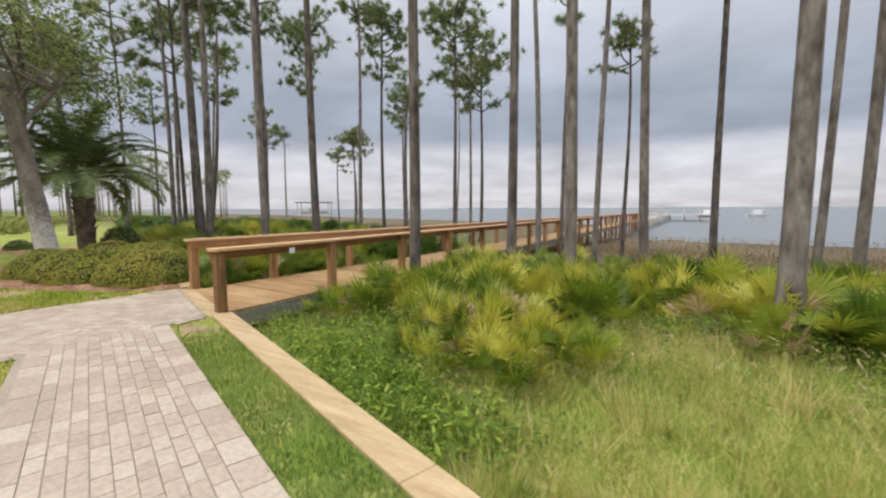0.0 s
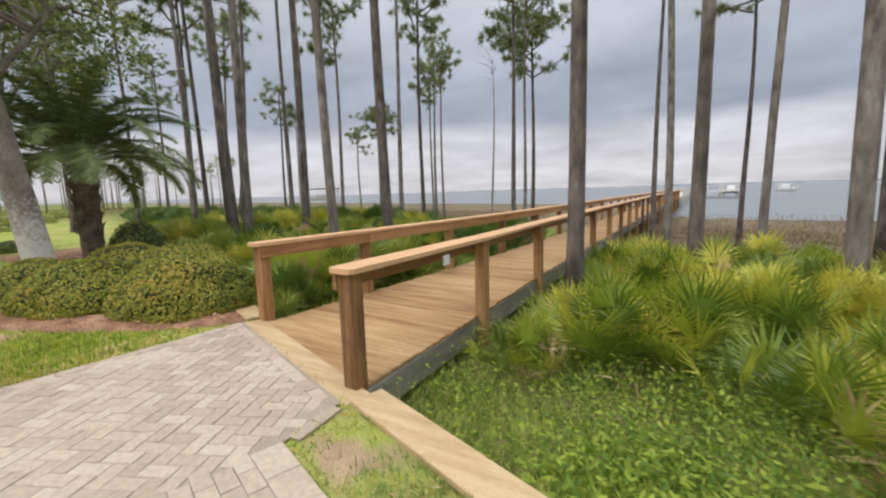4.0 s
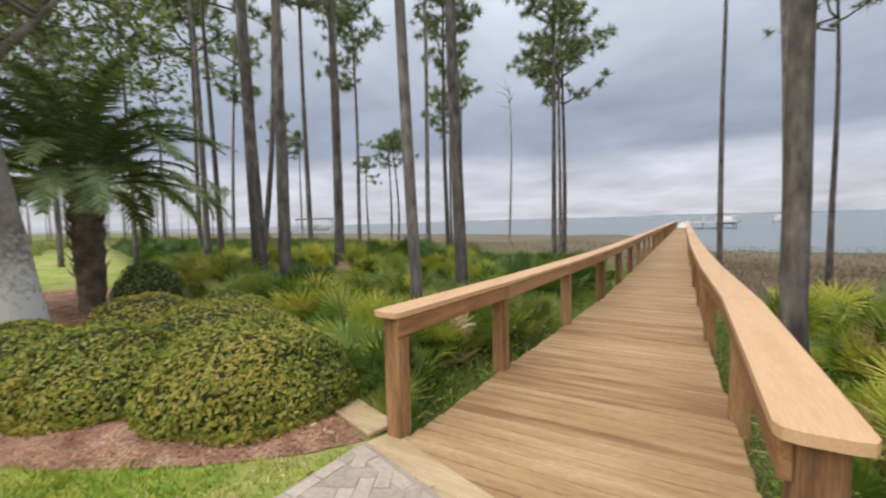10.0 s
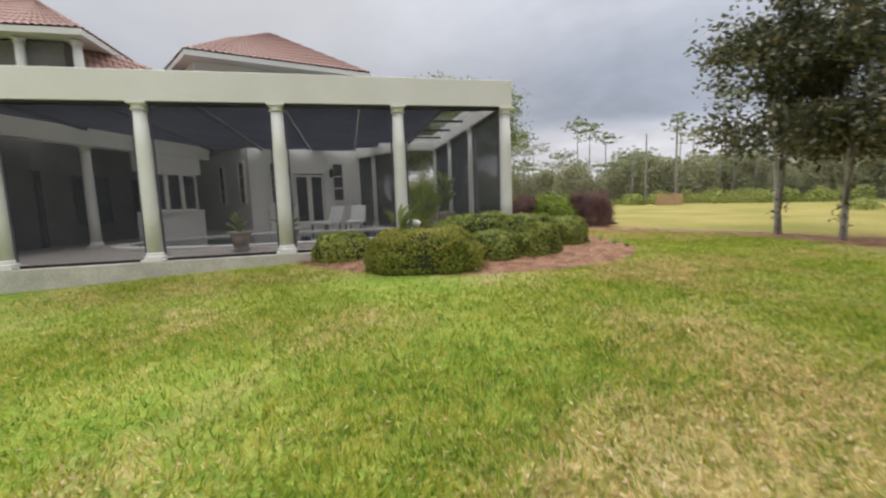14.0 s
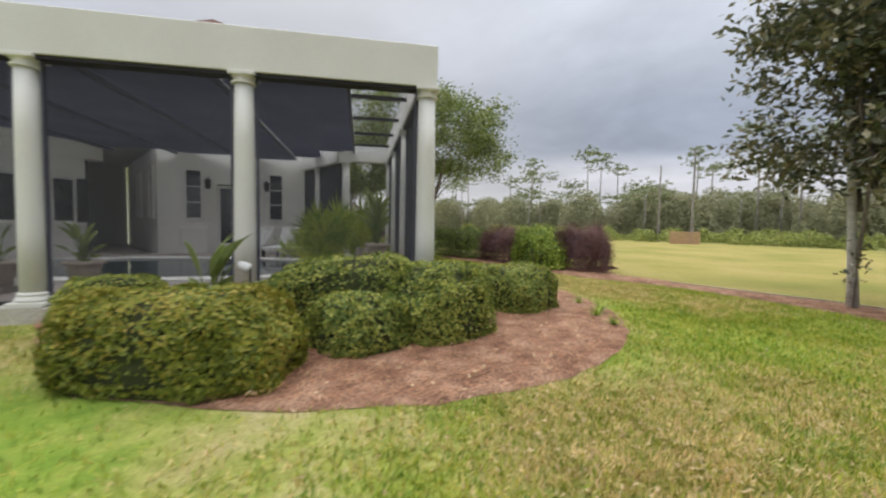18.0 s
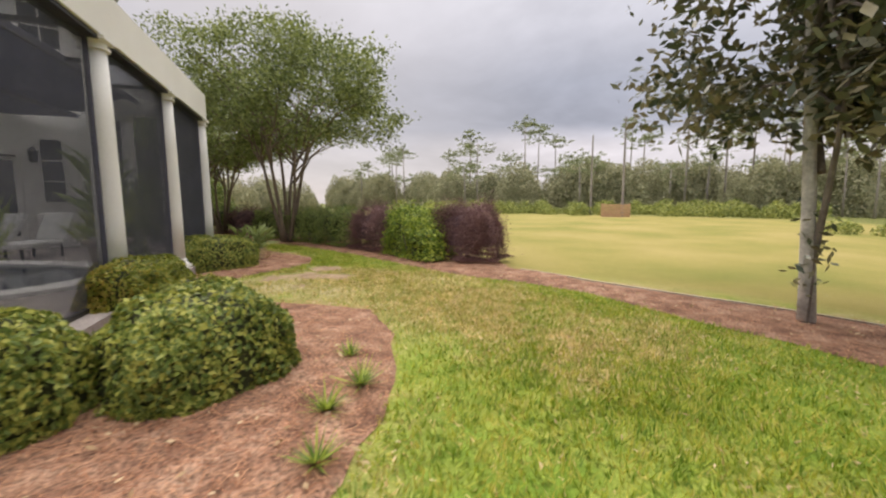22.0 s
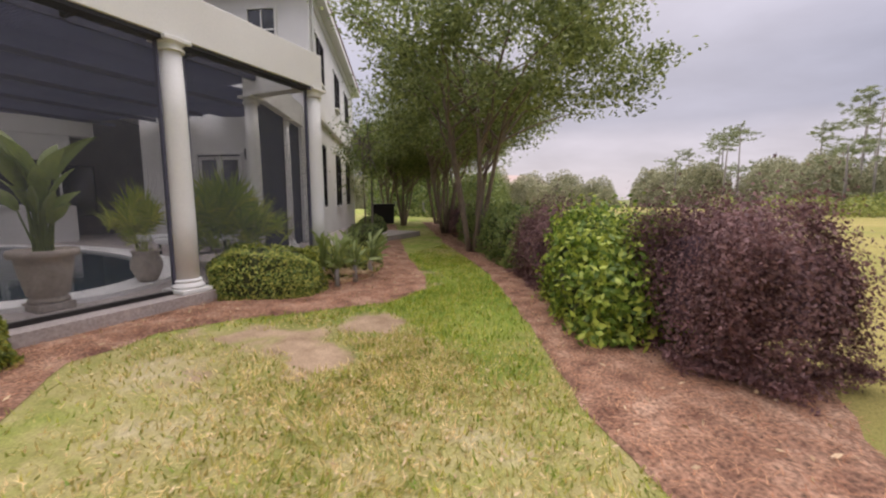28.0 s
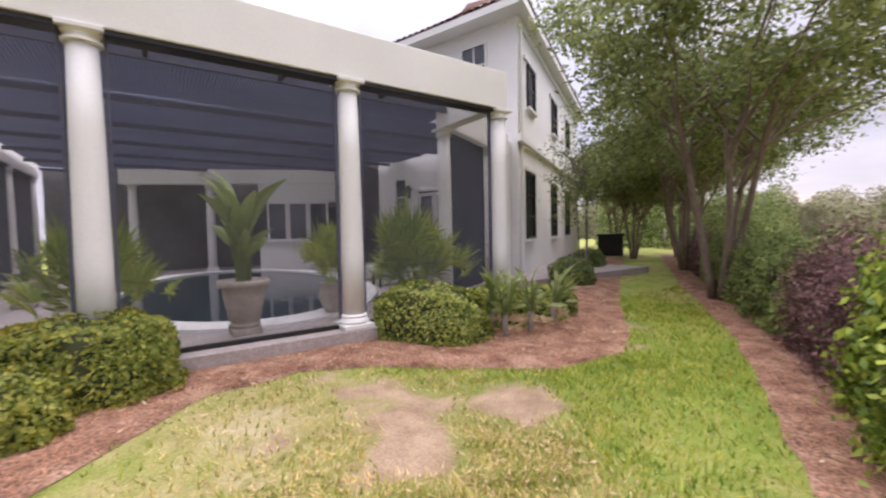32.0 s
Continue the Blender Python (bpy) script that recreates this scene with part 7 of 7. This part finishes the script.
# pine straw needles, twigs and dry leaves on the beds
g, dry = Geo(), Geo()
for poly, n in ((HOUSE_BED, 64000), (HEDGE_BED, 46000), (OAK_BED, 20000)):
    p = np.array(poly)
    x, y = rng.uniform(p[:, 0].min(), p[:, 0].max(), n), rng.uniform(max(p[:, 1].min(), -15), p[:, 1].max(), n)
    ok = inside(poly, x, y)
    x, y = x[ok], y[ok]
    z = ground_z(x, y) + 0.055 + 0.02 * rng.rand(len(x))
    a = rng.uniform(0, 6.28, len(x))
    d = np.column_stack([np.cos(a), np.sin(a), rng.normal(size=len(x)) * 0.12]) * rng.uniform(0.025, 0.085, (len(x), 1))
    c = np.column_stack([x, y, z])
    g.blades(c - d, c + d, np.column_stack([-np.sin(a), np.cos(a), np.zeros(len(x))]) * 0.0028)
    k = rng.choice(len(x), len(x) // 26, False)
    leaf_cluster(dry, rng, c[k] + (0, 0, 0.015), np.tile((0, 0, 1.0), (len(k), 1)), 0.06, 0.026, 0.45)
tagged(part("pine_straw", g, M_STRAW), "loose reddish pine needles on the beds", "pine straw", kind="stuff")
tagged(part("dry_leaves", dry, M_DEADLEAF), "scattered pale dry leaves on the beds", "leaf litter", kind="stuff")

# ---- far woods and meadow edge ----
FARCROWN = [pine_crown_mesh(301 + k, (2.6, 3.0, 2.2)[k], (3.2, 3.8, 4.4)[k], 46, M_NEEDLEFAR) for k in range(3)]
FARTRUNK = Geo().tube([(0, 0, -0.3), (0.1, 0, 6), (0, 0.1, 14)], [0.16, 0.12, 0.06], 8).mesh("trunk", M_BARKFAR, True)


def bush_far_mesh(seed, size, n, leaf, material):
    rng = np.random.RandomState(seed)
    d = rand_dirs(rng, n)
    d[:, 2] = np.abs(d[:, 2])
    p = d * np.array([lumpy(d, seed, 0.3, 2.0)]).T * np.array(size) * (1 - np.abs(rng.normal(0, 0.15, (n, 1))))
    return leaf_cluster(Geo(), rng, p, d, leaf, leaf * 0.6, 0.9).mesh("foliage", material)


# grey-green of the far woods includes the air's haze as base colour
M_FARLEAF = leafmat("hazed_wood_leaves", [(0.165, 0.195, 0.135), (0.225, 0.25, 0.18), (0.275, 0.295, 0.225)], 0.7, 0.3, 0.08)
M_FARBRIGHT = leafmat("meadow_edge_leaves", [(0.12, 0.165, 0.055), (0.19, 0.24, 0.08), (0.26, 0.30, 0.11)], 0.7, 0.3, 0.15)
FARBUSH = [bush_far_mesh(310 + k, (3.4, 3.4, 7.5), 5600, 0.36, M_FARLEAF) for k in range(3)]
EDGEBUSH = [bush_far_mesh(320 + k, (1.5, 1.5, 1.9), 700, 0.28, M_FARBRIGHT) for k in range(3)]
EVERGREEN = [bush_far_mesh(330 + k, (3.2, 3.2, 7.5), 7000, 0.26, M_DARKHEDGE) for k in range(2)]
rng = np.random.RandomState(80)


def wood_line(x0, y0, x1, y1, n, depth, hmin, hmax, rng):
    nx_, ny_ = y0 - y1, x1 - x0
    ln = math.hypot(nx_, ny_)
    nx_, ny_ = nx_ / ln, ny_ / ln
    for k in range(n):
        t, q = (k + rng.rand()) / n, rng.rand() * depth
        yield x0 + (x1 - x0) * t + nx_ * q, y0 + (y1 - y0) * t + ny_ * q, rng.uniform(hmin, hmax)


# west and south-west of the meadow
for x, y, h in wood_line(-84, 26, -57, -70, 60, -28, 6.0, 15.5, rng):
    s = h / 14
    o = thing("far_pine", "distant flat-topped pine over the far woods", "tree", "far pines", m=pose(x, y, -0.2, 0, 0, rng.uniform(0, 360)))
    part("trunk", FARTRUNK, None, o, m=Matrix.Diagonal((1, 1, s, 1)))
    j = rng.randint(3)
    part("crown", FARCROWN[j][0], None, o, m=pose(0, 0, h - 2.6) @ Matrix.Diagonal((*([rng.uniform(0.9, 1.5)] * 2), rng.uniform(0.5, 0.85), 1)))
for x, y, h in wood_line(-84, 14, -59, -74, 120, -20, 0.5, 1.05, rng):
    o = thing("far_tree", "distant rounded broadleaf tree in the far woods", "tree", "far woods", m=pose(x, y, -0.3, 0, 0, rng.uniform(0, 360)))
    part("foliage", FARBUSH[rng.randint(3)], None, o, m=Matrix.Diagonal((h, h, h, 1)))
for x, y, h in wood_line(-64, 1, -54, -44, 70, -9, 0.45, 1.05, rng):
    o = thing("edge_shrub", "bright green wild shrub at the meadow's edge", "shrub", "meadow edge shrubs", m=pose(x, y, 0.05, 0, 0, rng.uniform(0, 360)))
    part("foliage", EDGEBUSH[rng.randint(3)], None, o, m=Matrix.Diagonal((h, h, h, 1)))
# north-west along the shore, open pines over low green
for x, y, h in wood_line(-60, 12, -110, 70, 60, 30, 8, 13, rng):
    o = thing("far_pine", "distant thin pine on the marsh shore", "tree", "far pines", m=pose(x, y, -0.8, 0, 0, rng.uniform(0, 360)))
    part("trunk", FARTRUNK, None, o, m=Matrix.Diagonal((0.8, 0.8, h / 14, 1)))
    part("crown", FARCROWN[rng.randint(3)][0], None, o, m=pose(0, 0, h - 2.4) @ Matrix.Diagonal((0.7, 0.7, 0.7, 1)))
for x, y, h in wood_line(-38, 9, -74, 26, 70, 14, 0.35, 0.7, rng):
    o = thing("edge_shrub", "low bright green shrub on the marsh edge", "shrub", "marsh edge shrubs", m=pose(x, y, float(ground_z(x, y)) - 0.1, 0, 0, rng.uniform(0, 360)))
    part("foliage", EDGEBUSH[rng.randint(3)], None, o, m=Matrix.Diagonal((h, h, h * 0.8, 1)))
# south, beyond the garden walk
for x, y, h in wood_line(-56, -62, -8, -66, 34, -10, 0.45, 0.85, rng):
    o = thing("far_tree", "distant rounded street tree beyond the garden", "tree", "far woods", m=pose(x, y, -0.3, 0, 0, rng.uniform(0, 360)))
    part("foliage", FARBUSH[rng.randint(3)], None, o, m=Matrix.Diagonal((h * 1.2, h * 1.2, h, 1)))
for k, (x, y, s) in enumerate(((-27.2, -31.0, 0.5), (-26.6, -36.5, 0.55), (-24.6, -40.0, 0.85), (-29.5, -38.0, 0.55), (-22.4, -43.0, 0.85), (-31.5, -44.0, 0.6))):
    o = thing("evergreen_tree", "dense dark evergreen behind the crape myrtles", "tree", "evergreens past the walk", m=pose(x, y, -0.2, 0, 0, 77 * k))
    part("foliage", EVERGREEN[k % 2], None, o, m=Matrix.Diagonal((s * 1.1, s * 1.1, s, 1)))
    part("trunk", FARTRUNK, None, o, m=Matrix.Diagonal((1, 1, 0.15 * s, 1)))
planter = thing("garden_planter", "dark brown square planter at the walk's end", "planter", m=pose(-21.6, -29.4, float(ground_z(-21.6, -29.4))))
part("box", Geo().box(-0.6, -0.6, 0, 0.6, 0.6, 1.02, 0.02), M_BRONZE, planter)
part("rim", Geo().box(-0.68, -0.68, 1.022, 0.68, 0.68, 1.14, 0.015), M_BRONZE, planter)
neighbour = thing("neighbour_house", "distant tan house with a red roof beyond the gardens", "house", m=pose(-52, -104, -1.5, 0, 0, 15) @ Matrix.Diagonal((0.8, 0.8, 0.8, 1)))
part("wall", Geo().box(-9, -6, 0, 9, 6, 7.5), M_NEIGHWALL, neighbour)
part("roof", Geo().add([(-10, -7, 7.4), (10, -7, 7.4), (10, 7, 7.4), (-10, 7, 7.4), (-4, 0, 11), (4, 0, 11)], [[0, 1, 5, 4], [2, 3, 4, 5]]).add([(10, -7, 7.4), (10, 7, 7.4), (4, 0, 11), (-10, 7, 7.4), (-10, -7, 7.4), (-4, 0, 11)], [[0, 1, 2], [3, 4, 5]]),
     M_NEIGHROOF, neighbour)
# slatted wooden crib on the meadow
crib = thing("slatted_bin", "square orange-brown slatted wooden bin on the meadow", "bin", m=pose(-57.5, -15.4, 0.1, 0, 0, 18.5))
for k in range(5):
    z = 0.05 + 0.265 * k
    for a in range(4):
        part("slat", Geo().box(-1.25, -1.27, z, 1.25, -1.19, z + 0.19), M_CRIB, crib, m=Matrix.Rotation(radians(90 * a), 4, "Z"))
for a in range(4):
    part("corner_post", Geo().box(-1.25, -1.18, 0, -1.15, -1.08, 1.4), M_CRIB, crib, m=Matrix.Rotation(radians(90 * a), 4, "Z"))
for dx, h in ((-1.6, 8.5), (0.9, 9.5)):
    x, y = -58.8 + dx * 0.9, -16.4 + dx * 1.6
    pole = thing("bare_pole", "tall pale bare tree trunk behind the slatted bin", "trunk", m=pose(x, y, 0))
    part("trunk", Geo().tube([(0, 0, -0.2), (0.05, 0, h * 0.5), (0, 0, h)], [0.14, 0.11, 0.07], 8), M_DEADWOOD, pole)

# ---- porch plants and furniture ----


def urn(x, y, h, r, slim=False):
    o = thing("planter_urn", "round-bellied grey-brown stone urn on the patio" if slim else "weathered grey-brown flared stone urn with a rolled rim", "planter", m=HOUSE @ pose(x, y, Z0))
    if slim:
        prof = [(r * 0.62, 0.0), (r * 0.62, 0.04), (r * 0.45, 0.07), (r * 0.62, 0.16 * h), (r * 0.98, 0.5 * h), (r, 0.66 * h), (r * 0.82, 0.86 * h), (r * 0.8, 0.9 * h), (r * 0.95, h), (r * 0.84, h), (r * 0.72, h - 0.06)]
    else:
        prof = [(r * 0.56, 0.085), (r * 0.66, 0.10), (r * 0.62, 0.14), (r * 0.55, 0.16), (r * 0.66, 0.26 * h), (r * 0.86, 0.72 * h), (r * 0.9, 0.86 * h), (r * 1.06, 0.88 * h), (r * 1.1, 0.94 * h), (r * 1.06, h), (r * 0.93, h), (r * 0.88, h - 0.06)]
        part("plinth", Geo().box(-r * 0.62, -r * 0.62, 0, r * 0.62, r * 0.62, 0.088, 0.012), M_CLAYPOT, o)
    part("bowl", Geo().lathe(prof, 28), M_CLAYPOT, o, smooth=True)
    part("soil", Geo().lathe([(0.01, h - 0.05), (r * 0.8, h - 0.055)], 20), M_MULCH, o)
    return o


def paddle_plant(x, y, z, count, height, seed, name="bird_of_paradise", label="tall bird-of-paradise with upright paddle leaves in the urn", base=None, lean_most=0.7):
    rng = np.random.RandomState(seed)
    o = thing(name, label, "plant", m=(base or HOUSE) @ pose(x, y, z))
    for k in range(count):
        a = rng.uniform(0, 6.28)
        lean = rng.uniform(0.1, 1.0) * lean_most
        h = height * (rng.uniform(0.62, 1.0) if k < count * 0.5 else rng.uniform(0.3, 0.6))
        lean *= 0.6 if k < count * 0.5 else 1.3
        d = np.array((math.cos(a) * math.sin(lean), math.sin(a) * math.sin(lean), math.cos(lean)))
        side = unit(np.cross(d, rng.normal(size=3)))
        nrm = np.cross(side, d)
        foot = np.array((math.cos(a), math.sin(a), 0)) * rng.uniform(0, 0.05) * height
        g = Geo().tube([foot, d * h * 0.55], [0.014, 0.008], 5, False)
        us = np.linspace(0, 1, 8)
        wid = 0.085 * height / 2 * np.sin(np.pi * (0.08 + 0.9 * us)) + 0.004
        cl = np.array([d * h * (0.55 + 0.45 * u) + np.array((math.cos(a), math.sin(a), -0.6)) * 0.18 * h * u ** 2 for u in us])
        v = np.concatenate([cl - side * wid[:, None] + nrm * wid[:, None] * 0.25, cl, cl + side * wid[:, None] + nrm * wid[:, None] * 0.25])
        f = [[r * 8 + i, r * 8 + i + 1, (r + 1) * 8 + i + 1, (r + 1) * 8 + i] for r in range(2) for i in range(7)]
        g.add(v, f)
        part("leaf", g, M_BANANA, o)
    return o


urn(0.57, -4.11, 0.70, 0.285)
paddle_plant(0.57, -4.11, Z0 + 0.66, 34, 1.7, 401, lean_most=0.4)
urn(0.93, -5.39, 0.52, 0.2, True)

for k, (x, y, s) in enumerate(((5.3, -1.2, 0.9), (6.4, -1.1, 0.8))):
    urn(x, y, 0.5, 0.26)
    paddle_plant(x, y, Z0 + 0.45, 18, 0.9 * s, 410 + k, "potted_foliage", "bushy green potted plant by the pool")
LADY = palmetto_mesh(430, 34, M_FANPALM, 1.35)
o = thing("potted_palm", "bushy yellow-green potted palm in a slim urn by the pool", "plant", m=HOUSE @ pose(0.93, -5.39, Z0 + 0.47, 0, 0, 25))
part("foliage", LADY, None, o, m=Matrix.Diagonal((0.48, 0.48, 0.78, 1)))
FANS = palmetto_mesh(433, 46, M_FANPALM, 1.2)
o = thing("fan_palm", "broad clump of green fan palm inside the porch", "palm", m=HOUSE @ pose(1.1, -7.0, Z0, 0, 0, 40))
part("foliage", FANS, None, o, m=Matrix.Diagonal((1.15, 1.15, 1.6, 1)))
o = thing("fan_palm", "bushy green fan palm in the porch corner", "palm", m=HOUSE @ pose(1.75, -2.62, Z0, 0, 0, 110))
part("foliage", FANS, None, o, m=Matrix.Diagonal((0.95, 0.95, 1.4, 1)))
for k, (x, y) in enumerate(((4.6, -8.3), (3.5, -8.2))):
    o = thing("lounge_chair", "white-cushioned patio lounge chair on the porch", "chair", m=HOUSE @ pose(x, y, Z0, 0, 0, 150 + 20 * k))
    part("seat_cushion", Geo().box(-0.32, -0.9, 0.28, 0.32, 0.35, 0.40, 0.03), M_CUSHION, o)
    part("back_cushion", Geo().box(-0.32, -0.06, 0, 0.32, 0.06, 0.75, 0.03), M_CUSHION, o, m=pose(0, 0.42, 0.36, -30))
    for sx_ in (-0.3, 0.3):
        for sy_ in (-0.8, 0.3):
            part("leg", Geo().box(sx_ - 0.02, sy_ - 0.02, 0, sx_ + 0.02, sy_ + 0.02, 0.28), M_BRONZE, o)
# plants in the beds
I4 = Matrix.Identity(4)
CANNAS = [(-21.37, -10.98), (-21.85, -11.8), (-21.12, -11.2), (-21.62, -11.3)]
paddle_plant(-13.95, -6.25, float(ground_z(-13.95, -6.25)), 16, 1.5, 440, "ginger_plant", "bright green young ginger plant among the shrubs", I4)
for k, (x, y) in enumerate(CANNAS):
    zc = float(ground_z(x, y)) + 0.04
    o = paddle_plant(x, y, zc + 0.30, 20, 0.72, 450 + k, "canna_clump", "strap-leaved clump on a pale withered stalk in the mulch", I4, 1.0)
    part("stalk", Geo().tube([(0, 0, -0.38), (0.02, 0.01, -0.1), (0, 0, 0.08)], [0.045, 0.038, 0.025], 8), M_DEADWOOD, o, "pale withered stalk", True)
    o = thing("dead_leaf_clump", "drooping tan dead leaves at the clump's foot", "dead leaves", m=pose(x, y, zc, 0, 0, 70 * k))
    part("foliage", DEADFANS[k % 2], None, o, m=Matrix.Diagonal((0.5, 0.5, 0.4, 1)))
for k, (x, y, s) in enumerate(((-18.9, -3.75, 0.3), (-18.5, -3.6, 0.25), (-18.15, -3.15, 0.22), (-19.2, -4.3, 0.2))):
    rngk = np.random.RandomState(460 + k)
    n = 60
    o = thing("lily_tuft", "small bright green strap-leaved tuft in the mulch", "plant", m=pose(x, y, float(ground_z(x, y)) + 0.04))
    a = rngk.uniform(0, 6.28, n)
    le = rngk.uniform(0.5, 1.45, n)
    tip = np.column_stack([np.cos(a) * np.sin(le), np.sin(a) * np.sin(le), np.cos(le)]) * (s * rngk.uniform(0.6, 1.1, (n, 1)))
    part("leaves", Geo().blades(np.zeros((n, 3)), tip, np.column_stack([-np.sin(a), np.cos(a), 0 * a]) * 0.009), M_VIBURNUM, o)
lamp = thing("spot_light", "small white garden spotlight on a stake among shrubs", "garden light", m=pose(-14.35, -6.0, float(ground_z(-14.3, -6.0)) + 0.75, 0, 0, 40))
part("head", Geo().lathe([(0.05, 0.0), (0.065, 0.03), (0.065, 0.15), (0.05, 0.17)], 14), M_WHITEMETAL, lamp, m=pose(0, 0, 0.0, 70))
part("stake", Geo().tube([(0, 0, -0.78), (0, 0, 0.02)], [0.012, 0.012], 6), M_BRONZE, lamp)
